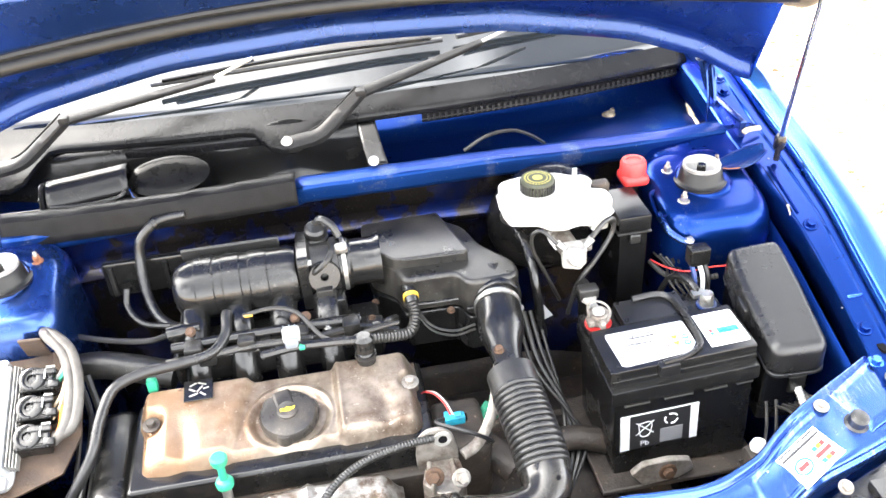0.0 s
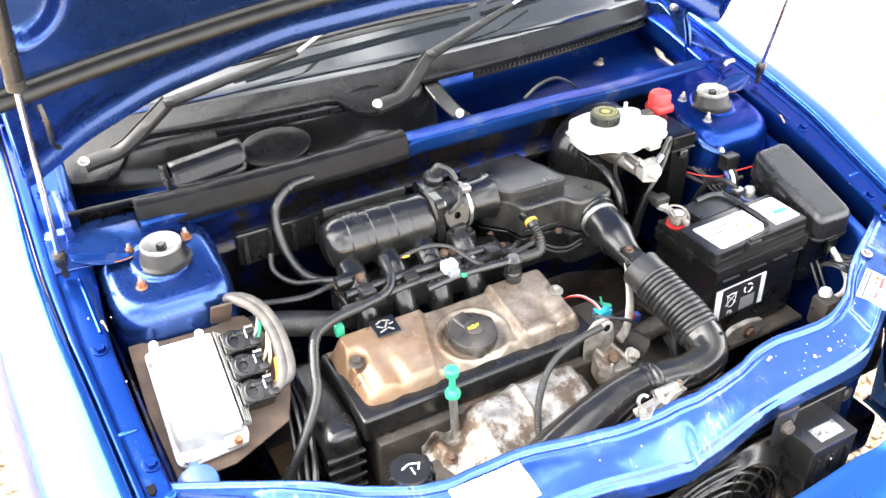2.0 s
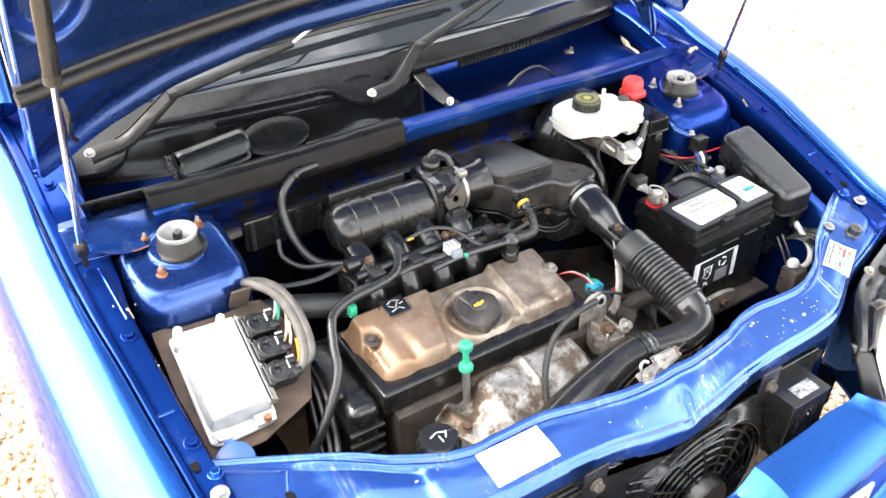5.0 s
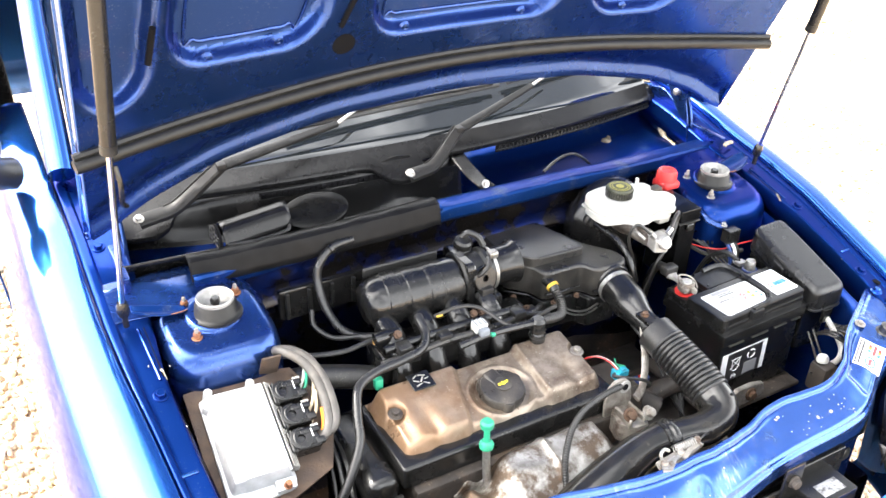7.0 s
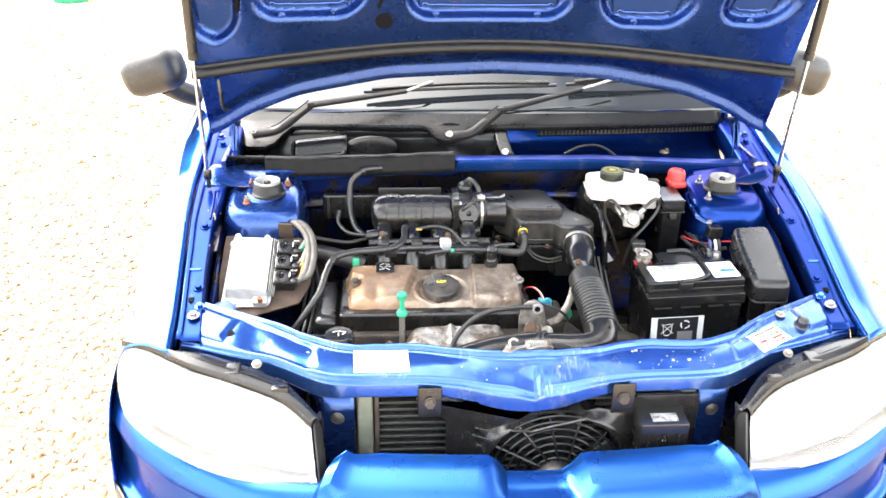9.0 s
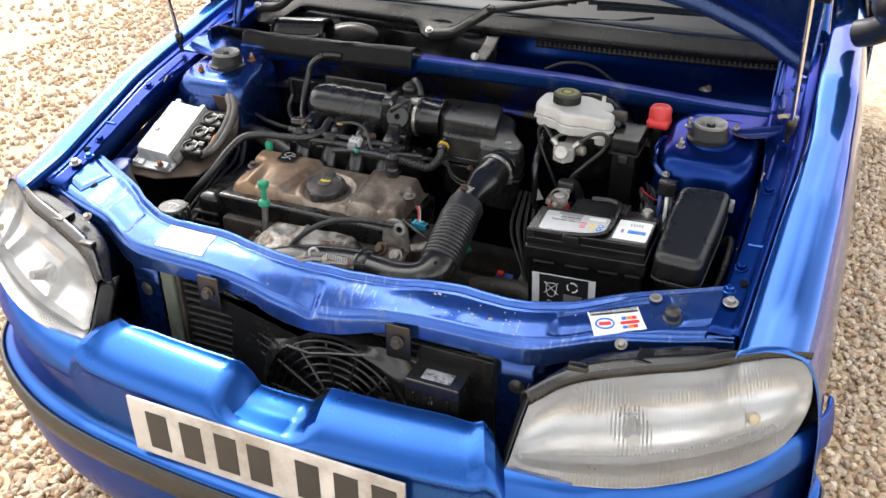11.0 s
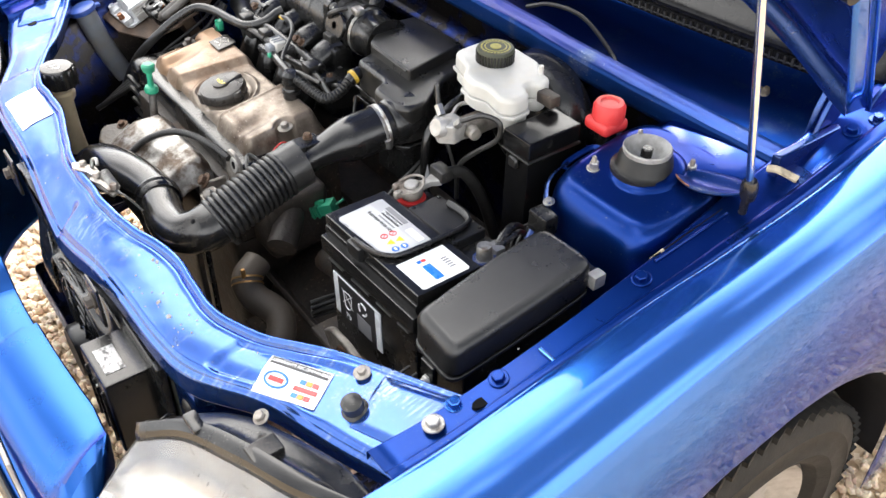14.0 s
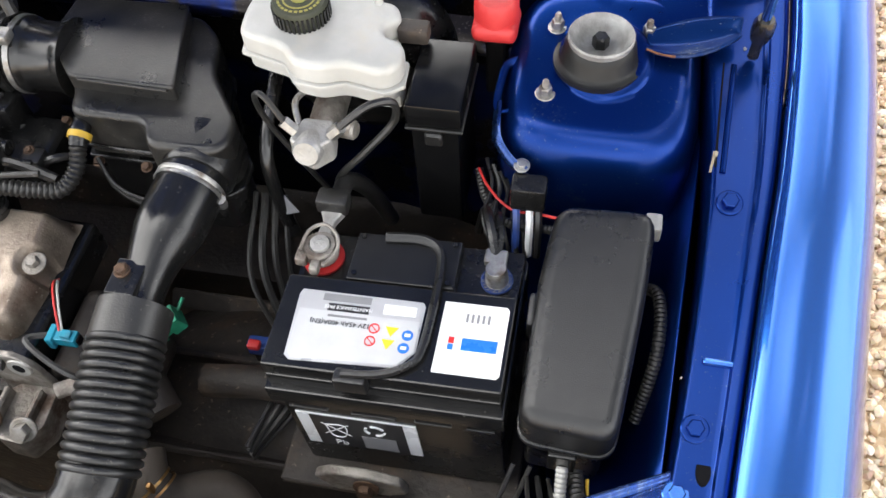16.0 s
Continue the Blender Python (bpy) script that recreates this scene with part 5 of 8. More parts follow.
part("rub_strip", grid(lambda u, v: Vector((nose_point(-1 + 2 * u)[0] * 1.012, nose_point(-1 + 2 * u)[1] - 0.016 - 0.006 * math.sin(math.pi * v), 0.415 - 0.05 * v)), 90, 6), PLASTIC_MAT, bumper, "black rubbing strip", thick=0.006)
plate = part("number_plate", rbox(-0.240, 0.250, -0.728, -0.7225, 0.430, 0.541, 0.002), surface("dirty_white_plate", (0.47, 0.45, 0.43), (0.55, 0.53, 0.51), 12, 0.4, c3=(0.28, 0.25, 0.22), s3=9, edge=(0.45, 0.7)), bumper, "white number plate with plain dark bars")
for i, x in enumerate((-0.19, -0.125, -0.06, 0.0, 0.085, 0.15, 0.212)):
    part("plate_bar", rbox(x - 0.015, x + 0.025, -0.7295, -0.728, 0.448, 0.522, 0.0005, 1), INK, plate)

# headlamps
LOW = [(0.374, -0.664, 0.556), (0.45, -0.655, 0.556), (0.55, -0.632, 0.566), (0.64, -0.590, 0.585), (0.71, -0.535, 0.603), (0.758, -0.458, 0.618)]
TOP = [(0.386, -0.600, 0.637), (0.44, -0.563, 0.667), (0.52, -0.535, 0.688), (0.60, -0.510, 0.703), (0.68, -0.464, 0.709), (0.738, -0.430, 0.702)]


def edge_at(rows, t):
    path = smooth_path(rows, 10)
    k = t * (len(path) - 1)
    i = min(int(k), len(path) - 2)
    return path[i].lerp(path[i + 1], k - i)


for side in (-1, 1):
    def lens_fn(u, v, side=side, push=0.016):
        a, c = edge_at(LOW, u), edge_at(TOP, u)
        q = max(0.0, (u - 0.82) / 0.18)
        e = 1 - math.sqrt(max(0.0, 1 - min(1.0, q) ** 2.4))
        p = a.lerp(c, 0.45 * e + v * (1 - 0.68 * e))
        bulge = math.sin(math.pi * v) * math.sin(math.pi * min(1, max(0, u))) ** 0.4
        groove = 0.0009 * math.sin(u * 2 * math.pi * 84) if push > 0 else 0
        p += Vector((0.35, -0.8, 0.45)).normalized() * (push * bulge + groove)
        return Vector((side * p.x, p.y, p.z))

    lamp = part("headlamp", grid(lambda u, v: lens_fn(u, v, push=-0.045), 30, 16), LAMP_CHROME, car, "clear ribbed headlamp with a bright reflector")
    lens = part("lens", grid(lens_fn, 420, 16), LENS, lamp, "clear ribbed lens")
    lens.visible_shadow = False
    part("bulb_holder", lathe([(0.0, 0.03), (0.009, 0.03), (0.011, 0.0), (0.02, -0.012), (0, -0.012)], 20, along((side * 0.53, -0.575, 0.610), (side * 0.2, -0.85, 0.35))), STEEL, lamp)
    part("amber_bulb", lathe([(0.0, 0.022), (0.007, 0.018), (0.009, 0.006), (0.006, 0), (0, 0)], 16, along((side * 0.675, -0.52, 0.645), (side * 0.3, -0.8, 0.5))), YELLOWED, lamp)
    part("inner_ledge", grid(lambda u, v: lens_fn(0.04 + 0.80 * u, 0.20 + 0.05 * v, push=-0.010 - 0.022 * v), 30, 3), INK_GREY, lamp)
    part("divider", grid(lambda u, v: lens_fn(0.70 + 0.02 * v, 0.05 + 0.9 * u, push=-0.004 - 0.03 * v), 10, 3), LAMP_CHROME, lamp)
    # black housing rim above the lens
    def rim_fn(u, v, side=side):
        t = edge_at(TOP, u)
        dy, dz = table(v, [(0.0, -0.006, -0.004), (0.12, -0.004, 0.007), (0.3, 0.008, 0.012), (0.55, 0.012, 0.012), (0.6, 0.016, 0.002), (0.92, 0.050, 0.0), (1.0, 0.054, -0.03)])
        k = 0.35 + 0.65 * sstep(0.0, 0.35, u)
        k *= 1 - 0.9 * sstep(0.55, 0.85, u)
        return Vector((side * (t.x - 0.02 * v * (1 - u)), t.y + dy * k, t.z + dz * (0.6 if u > 0.8 else 1)))

    rim = part("housing", grid(rim_fn, 50, 14), PLASTIC, lamp, "dusty black lamp housing", thick=0.002)
    def rim_in(u, v, side=side):
        a, c = Vector(LOW[0]), Vector(TOP[0])
        p = a.lerp(c, u)
        return Vector((side * (p.x - 0.003 - 0.010 * v), p.y + 0.004 + 0.035 * v, p.z + 0.004 * math.sin(u * 3)))

    part("housing_side", grid(rim_in, 14, 6), PLASTIC_MAT, lamp, thick=0.002)
    bolt(rim, (side * 0.486, -0.498, 0.697), (0, -0.5, 1), 0.006, CAST, washer=1.5)
    part("clip", rbox(side * 0.525 - 0.012, side * 0.525 + 0.012, -0.532, -0.498, 0.690, 0.702, 0.002), PLASTIC, rim)
    part("clip", rbox(side * 0.44 - 0.015, side * 0.44 + 0.015, -0.56, -0.545, 0.672, 0.686, 0.003), PLASTIC, rim)

# radiator behind the opening
radiator = thing("radiator", (0, -0.50, 0.31), "aluminium-finned radiator with grey-green plastic side tanks", "radiator")
for side in (-1, 1):
    part("side_tank", rbox(side * 0.295 - 0.014, side * 0.295 + 0.014, -0.535, -0.495, 0.30, 0.655, 0.006, 3), COOLANT, radiator)
    part("end_plate", rbox(side * 0.274 - 0.004, side * 0.274 + 0.004, -0.530, -0.495, 0.30, 0.65, 0.001, 1), GRIME, radiator)
# added black sheet in place of the shade between the fins
part("core_shade", rbox(-0.27, 0.27, -0.503, -0.498, 0.31, 0.645, 0, 1), HOLE_SHADE, radiator)
for i in range(22):
    z = 0.318 + i * 0.0152
    part("fin", rbox(-0.27, 0.27, -0.524, -0.504, z, z + 0.0055, 0.001, 1), FIN, radiator)

# fan with its shroud, hung on two brackets
fan = thing("radiator_fan", (0.05, -0.55, 0.31), "black plastic cooling fan with a ringed guard and side box", "cooling fan")
FC = Vector((0.052, -0.565, 0.485))
for r in (0.045, 0.060, 0.075, 0.090, 0.105, 0.120, 0.132):
    guard = bmesh.new()
    tube([FC + Vector((r * math.cos(a), -0.012 + 0.10 * r, r * math.sin(a))) for a in [2 * math.pi * k / 24 for k in range(25)]], 0.0022, 6, 2, guard)
    part("guard_ring", guard, PLASTIC, fan)
for k in range(14):
    a = 2 * math.pi * (k + 0.3) / 14
    part("guard_spoke", tube([FC + Vector((0.04 * math.cos(a), -0.010, 0.04 * math.sin(a))), FC + Vector((0.132 * math.cos(a + 0.22), 0.002, 0.132 * math.sin(a + 0.22)))], 0.0025, 6, 4), PLASTIC, fan)
part("motor", lathe([(0.0, 0.03), (0.036, 0.03), (0.040, 0.024), (0.040, -0.03), (0, -0.03)], 28, along(FC, (0, -1, 0))), PLASTIC_MAT, fan)
for k in range(6):
    a = 2 * math.pi * k / 6
    part("blade", grid(lambda u, v, a=a: FC + Vector(((0.036 + 0.088 * u) * math.cos(a + 0.35 * v + 0.2 * u), 0.012 + 0.018 * v, (0.036 + 0.088 * u) * math.sin(a + 0.35 * v + 0.2 * u))), 6, 4), PLASTIC_MAT, fan, thick=0.002)
part("shroud", lathe([(0.134, -0.012), (0.140, -0.012), (0.150, 0.035), (0.144, 0.035)], 48, along(FC + Vector((0, 0.02, 0)), (0, 1, 0))), PLASTIC, fan)


# moulded plate round the guard: a sloping brow over it and a netted flank
def brow(u, v):
    x = -0.150 + 0.345 * u
    top = table(u, [(0.0, 0.632), (0.25, 0.598), (0.45, 0.592), (0.55, 0.602), (0.80, 0.622), (1.0, 0.618)])
    dx = x - FC.x
    low = FC.z + math.sqrt(max(0.0, 0.136 ** 2 - dx * dx)) if abs(dx) < 0.136 else FC.z
    low = min(low, top - 0.006)
    return Vector((x, -0.549 - 0.020 * sstep(0.0, 0.9, v), top + (low - top) * v))


part("shroud_brow", grid(brow, 60, 10), PLASTIC, fan, thick=0.003)
for k in range(7):
    z = 0.590 - 0.016 * k
    part("net_bar", tube([(-0.098 - 0.004 * k, -0.556, z), (-0.055 - 0.010 * k, -0.564, z - 0.008)], 0.0016, 6, 2), PLASTIC, fan)
for k in range(3):
    part("net_bar", tube([(-0.090 + 0.016 * k, -0.558 - 0.002 * k, 0.590 - 0.003 * k), (-0.120 + 0.006 * k, -0.558, 0.490)], 0.0016, 6, 2), PLASTIC, fan)


def arm(pts, y0, y1, name="shroud_arm"):
    m = Matrix(((1, 0, 0, 0), (0, 0, 1, 0), (0, 1, 0, 0), (0, 0, 0, 1)))
    part(name, prism(pts, y0, y1, 0.002, m=m), PLASTIC, fan)


arm([(-0.205, 0.652), (-0.150, 0.655), (-0.02, 0.605), (0.03, 0.640), (-0.03, 0.52), (-0.085, 0.54), (-0.165, 0.62)], -0.555, -0.545)
arm([(-0.10, 0.52), (-0.06, 0.56), (-0.09, 0.31), (-0.13, 0.31)], -0.555, -0.545)
arm([(0.165, 0.56), (0.195, 0.645), (0.312, 0.645), (0.312, 0.32), (0.17, 0.33)], -0.548, -0.538)
for x in (-0.180, 0.165):
    br = part("bracket", rbox(x - 0.021, x + 0.021, -0.5665, -0.562, 0.622, 0.684, 0.003, 2), PLASTIC, fan)
    bolt(br, (x, -0.567, 0.655), (0, -1, 0), 0.0085, GRIME, washer=1.25)
box_ = part("side_box", rbox(0.192, 0.280, -0.603, -0.545, 0.50, 0.622, 0.004, 2), PLASTIC, fan, "black plastic box with a scuffed silver label")
part("label", rbox(0.215, 0.262, -0.594, -0.570, 0.622, 0.6228, 0.0003, 1), surface("scuffed_silver_label", (0.40, 0.40, 0.41), (0.22, 0.22, 0.22), 120, 0.35, 0.3, c3=(0.06, 0.06, 0.06), s3=90, edge=(0.52, 0.60)), box_)
part("screw", lathe([(0, 0), (0.0035, 0), (0.003, 0.002), (0, 0.002)], 12, along((0.235, -0.603, 0.588), (0, -1, 0))), STEEL, box_)
for i in range(3):
    part("web", rbox(0.205 + i * 0.028, 0.2085 + i * 0.028, -0.606, -0.602, 0.51, 0.60, 0.001, 1), PLASTIC, box_)

# bonnet catch on the slam panel
latch = thing("bonnet_catch", (0.0, -0.49, 0.70), "bright zinc bonnet catch with a coil spring", "catch")
part("striker_plate", prism([(-0.046, -0.504), (-0.040, -0.482), (0.0, -0.478), (0.044, -0.474), (0.050, -0.486), (0.020, -0.494), (-0.020, -0.500)], 0.710, 0.7135, 0.001, 1), CAST, latch)
part("lever", prism([(-0.048, -0.506), (-0.040, -0.494), (-0.018, -0.490), (0.002, -0.486), (0.004, -0.492), (-0.016, -0.498), (-0.034, -0.510)], 0.7175, 0.7205, 0.0008, 1), STEEL, latch)
part("lever", prism([(-0.004, -0.494), (0.020, -0.484), (0.040, -0.482), (0.042, -0.488), (0.022, -0.492), (0.002, -0.500)], 0.7150, 0.7180, 0.0008, 1), CAST, latch)
sp = [(-0.002 + 0.040 * k / 70, -0.478 + 0.0060 * math.cos(k * 0.9), 0.717 + 0.0060 * math.sin(k * 0.9)) for k in range(71)]
part("spring", tube(sp, 0.0011, 6, 2), STEEL, latch)
part("hook", tube([(-0.030, -0.486, 0.714), (-0.032, -0.482, 0.724), (-0.024, -0.479, 0.728), (-0.016, -0.481, 0.724)], 0.0024, 8), STEEL, latch)
for x, y in ((-0.036, -0.495), (0.0, -0.489), (0.040, -0.480)):
    part("pivot", lathe([(0, 0), (0.0052, 0), (0.0052, 0.006), (0.0040, 0.008), (0, 0.008)], 12, Matrix.Translation((x, y, 0.7165))), CAST, latch)
part("cable_end", tube([(0.044, -0.480, 0.716), (0.062, -0.472, 0.712), (0.085, -0.462, 0.700)], 0.0016, 6), RUBBER, latch)

# stickers on the slam panel
def on_slam(x, y, up=0.0):
    """The place on the slam panel's top at x, y."""
    yb = soft_table(abs(x), BACK if x > 0 else BACK_L)[0] - 0.0075
    yf_ = soft_table(abs(x), FRONT)[0]
    k = min(1, max(0, (yb - y) / (yb - yf_)))
    p = slam_fn((x + 0.636) / 1.272, 0.2001 + 0.5798 * k)
    return Vector((x, y, p.z + up))


def quad_at(q, u, v):
    a, b_, c, d = (Vector(p) for p in q)
    return (a * (1 - u) + b_ * u) * (1 - v) + (d * (1 - u) + c * u) * v


def sticker(name, q, label):
    s = part(name, grid(lambda u, v: on_slam(*quad_at(q, u, v), 0.0018), 28, 18), WHITE_LABEL, thick=0.0004)
    return tagged(s, label, "sticker")


OIL = [(0.423, -0.450), (0.490, -0.413), (0.513, -0.452), (0.445, -0.489)]
sticker("sticker", [(-0.315, -0.478), (-0.217, -0.480), (-0.214, -0.529), (-0.313, -0.528)], "plain white paper sticker on the blue slam panel")
oil_sticker = sticker("oil_sticker", OIL, "white lubricant sticker with coloured marks on the slam panel")


def on_sticker(u, v, size, up=0.0022):
    """A pose lying on the oil sticker."""
    p = on_slam(*quad_at(OIL, u, v), up)
    ex = (on_slam(*quad_at(OIL, min(1, u + 0.1), v)) - on_slam(*quad_at(OIL, max(0, u - 0.1), v))).normalized()
    ey = (on_slam(*quad_at(OIL, u, max(0, v - 0.1))) - on_slam(*quad_at(OIL, u, min(1, v + 0.1)))).normalized()
    ez = ex.cross(ey).normalized()
    ey = ez.cross(ex)
    return Matrix.Translation(p) @ Matrix((ex, ey, ez)).transposed().to_4x4()


part("header_bar", rbox(-0.036, 0.036, -0.0042, 0.0042, 0, 0.0005, 0, 1, on_sticker(0.5, 0.13, 1, 0.0026)), INK, oil_sticker)
writing("LUBRIFIANTS RECOMMANDES", 0.0054, on_sticker(0.5, 0.13, 1, 0.0036), WHITE_LABEL, oil_sticker)
ring = bmesh.new()
tube([(0.0135 * math.cos(a), 0.0086 * math.sin(a), 0.0006) for a in [2 * math.pi * k / 32 for k in range(33)]], 0.0013, 6, 2, ring)
ring.transform(on_sticker(0.26, 0.58, 1, 0.0024))
part("ring_mark", ring, BLUE_INK, oil_sticker)
part("red_bar", rbox(-0.0088, 0.0088, -0.0027, 0.0027, 0, 0.0008, 0, 1, on_sticker(0.26, 0.58, 1, 0.0026)), RED_INK, oil_sticker)
part("red_bar", rbox(-0.0140, 0.0140, -0.0025, 0.0025, 0, 0.0008, 0, 1, on_sticker(0.74, 0.62, 1, 0.0026)), RED_INK, oil_sticker)
for i, mm in enumerate((BLUE_INK, ORANGE_INK, RED_INK)):
    part("colour_block", rbox(-0.0034, 0.0034, -0.0026, 0.0026, 0, 0.0008, 0, 1, on_sticker(0.65 + 0.10 * i, 0.44, 1, 0.0026)), mm, oil_sticker)
    part("colour_block", rbox(-0.0034, 0.0034, -0.0026, 0.0026, 0, 0.0008, 0, 1, on_sticker(0.62 + 0.10 * i, 0.80, 1, 0.0026)), mm, oil_sticker)



# ---- engine ----
engine = thing("engine", (-0.15, -0.22, 0.25), "transverse petrol engine with a rust-stained valve cover", "engine")


def cover_fn(u, v):
    """Pressed valve cover, rising to the rear."""
    # rings from the rim in: u round, v inward
    x0, x1, y0, y1 = -0.341, 0.034, -0.290, -0.152
    x = x0 + (x1 - x0) * u
    y = y0 + (y1 - y0) * v
    d = min(x - x0, x1 - x, y - y0, y1 - y)
    cx = min(x - x0, x1 - x)
    cy = min(y - y0, y1 - y)
    r = 0.022
    if cx < r and cy < r:
        d = r - math.hypot(r - cx, r - cy)
    z = 0.7165 + 0.17 * (y + 0.215)
    drop = 0.040 * (1 - sstep(-0.004, 0.018, d))
    # sunken middle with a curved wall round the filler cap
    q = math.hypot((x + 0.140) / 1.12, y + 0.236)
    xl = -0.205 + 0.29 * (y + 0.22)
    mid = sstep(xl - 0.007, xl + 0.006, x) * (1 - sstep(-0.083, -0.070, x)) * sstep(-0.296, -0.284, y + 0.0 * x)
    z -= 0.012 * mid
    z -= 0.004 * mid * (1 - sstep(0.040, 0.046, q))
    z += 0.003 * math.exp(-((q - 0.050) / 0.003) ** 2) * mid
    z += 0.003 * math.exp(-((x + 0.074) / 0.004) ** 2)
    # flutes on the two raised ends
    z -= 0.010 * math.exp(-((x + 0.277) / 0.013) ** 2) * sstep(-0.20, -0.26, y)
    z -= 0.008 * math.exp(-((x + 0.015) / 0.014) ** 2) * sstep(-0.205, -0.25, y)
    z -= 0.010 * sstep(-0.295, -0.325, x) * sstep(-0.19, -0.21, y)
    for bx in (-0.319, 0.022):
        z -= 0.008 * (1 - sstep(0.010, 0.018, math.hypot(x - bx, y + 0.215)))
    return Vector((x, y, z - drop))


cover = part("valve_cover", grid(cover_fn, 190, 80), COVER, engine, "rust-stained pressed valve cover", smooth=70)
for x in (-0.319, 0.022):
    bolt(cover, (x, -0.215, 0.7085), (0, -0.17, 1), 0.0062, CAST if x > 0 else GRIME, washer=1.9, h=0.007, name="cover_bolt")
m = along((-0.142, -0.236, 0.6965), (0, -0.17, 1))
cap = part("oil_filler_cap", lathe([(0.0, 0.0), (0.033, 0.0), (0.0375, 0.003), (0.038, 0.013), (0.035, 0.0175), (0.024, 0.020), (0.010, 0.0215), (0, 0.0215)], 48, m), CAP_DUSTY, cover, "black plastic oil filler cap")
for k in range(3):
    a = 2 * math.pi * k / 3 + 0.3
    part("lobe", lathe([(0.0125, 0.0), (0.0125, 0.0125), (0.0105, 0.0160), (0, 0.0165)], 20, m @ Matrix.Translation((0.0285 * math.cos(a), 0.0285 * math.sin(a), 0.0))), CAP_DUSTY, cap)
part("grip", rbox(-0.036, 0.006, -0.0125, 0.0125, 0.012, 0.0228, 0.005, 3, m @ Matrix.Rotation(-1.35, 4, "Z")), CAP_DUSTY, cap)
part("mark_disc", lathe([(0, 0.0215), (0.0135, 0.0215), (0.0135, 0.0236), (0.0125, 0.0242), (0, 0.0242)], 28, m), CAP_DUSTY, cap)
for dx, dy, sx, sy in ((-0.006, 0.0, 0.003, 0.0022), (0.0, -0.0012, 0.0035, 0.0014), (0.006, 0.0012, 0.0025, 0.0018), (0.0, 0.0030, 0.0016, 0.0012), (0.009, 0.003, 0.0012, 0.0012)):
    part("yellow_mark", rbox(dx - sx, dx + sx, dy - sy, dy + sy, 0.0240, 0.0247, 0.0002, 1, m), YELLOW_INK, cap)
mb = along((-0.257, -0.180, 0.7245), (0, -0.17, 1))
badge = part("badge", rbox(-0.019, 0.019, -0.017, 0.017, 0, 0.0018, 0.0006, 1, mb), PLASTIC, cover, "black badge with a plain grey shape")
for k, (dx, dy, l_, a) in enumerate(((-0.007, 0.009, 0.005, 0.5), (0.005, 0.009, 0.006, -0.4), (-0.008, 0.0, 0.005, -0.6), (0.002, 0.001, 0.006, 0.9), (0.010, 0.001, 0.004, 0.2), (-0.006, -0.008, 0.006, 0.3), (0.006, -0.008, 0.005, -0.7))):
    part("badge_shape", rbox(-l_, l_, -0.0012, 0.0012, 0.0018, 0.0025, 0.0003, 1, mb @ Matrix.Translation((dx, dy, 0)) @ Matrix.Rotation(a, 4, "Z")), ALLOY, badge)
part("cover_rail", rbox(-0.350, 0.043, -0.303, -0.142, 0.640, 0.682, 0.007, 3), PLASTIC, engine, "black oily cover base")
part("cylinder_head", rbox(-0.335, 0.040, -0.318, -0.135, 0.545, 0.642, 0.008, 2), GRIME, engine)
part("block", rbox(-0.335, 0.04, -0.33, -0.12, 0.25, 0.548, 0.015, 2), GRIME, engine)
part("timing_cover", rbox(-0.405, -0.350, -0.305, -0.125, 0.36, 0.672, 0.02, 4), PLASTIC, engine, "black plastic timing belt cover")
for i in range(7):
    part("timing_rib", rbox(-0.407, -0.352, -0.309, -0.302, 0.50 + i * 0.022, 0.506 + i * 0.022, 0.001, 1), PLASTIC_MAT, engine)
gear = part("gearbox", lathe([(0.0, -0.16), (0.07, -0.155), (0.11, -0.10), (0.125, -0.02), (0.13, 0.08), (0.12, 0.16), (0, 0.17)], 28, Matrix.Translation((0.17, -0.20, 0.40)) @ Matrix.Rotation(math.pi / 2, 4, "Y")), GRIME, engine, "grimy gearbox casing")
for i in range(8):
    a = 2 * math.pi * i / 8
    part("casing_web", rbox(0.05, 0.30, -0.004, 0.004, 0.115, 0.138, 0.002, 1, Matrix.Translation((0, -0.20, 0.40)) @ Matrix.Rotation(a, 4, "X")), GRIME, gear)
part("gearbox_arm", tube([(0.16, -0.24, 0.56), (0.24, -0.24, 0.575), (0.30, -0.25, 0.56), (0.36, -0.27, 0.53)], 0.018, 10), GRIME, engine)
part("thermostat_housing", rbox(0.045, 0.115, -0.30, -0.20, 0.55, 0.655, 0.012, 3), GRIME, engine)
part("water_outlet", tube([(0.08, -0.25, 0.62), (0.115, -0.27, 0.615), (0.145, -0.30, 0.60)], 0.022, 12), GRIME, engine)

# lifting eye and coil bracket at the end of the head
cast = part("end_bracket", prism([(0.014, -0.345), (0.022, -0.318), (0.036, -0.305), (0.055, -0.302), (0.068, -0.315), (0.070, -0.348), (0.058, -0.368), (0.032, -0.366)], 0.62, 0.655, 0.003, 1, rc=0.004), CAST, engine, "rough alloy end bracket with bolts")
part("lifting_eye", lathe([(0.006, -0.002), (0.011, -0.002), (0.012, 0), (0.011, 0.002), (0.006, 0.002)], 20, along((0.048, -0.3125, 0.694), (0, -1, 0.1))), ALLOY, cast)
part("eye_hole", lathe([(0, 0), (0.0062, 0), (0.0062, 0.0008), (0, 0.0008)], 16, along((0.048, -0.3135, 0.694), (0, -1, 0.1))), HOLE_SHADE, cast)
part("eye_plate", prism([(0.014, 0.625), (0.068, 0.622), (0.067, 0.668), (0.061, 0.698), (0.047, 0.711), (0.028, 0.710), (0.016, 0.697), (0.012, 0.668)], 0.306, 0.312, 0.0015, 2, Matrix(((1, 0, 0, 0), (0, 0, -1, 0), (0, 1, 0, 0), (0, 0, 0, 1))), rc=0.006), CAST, cast)
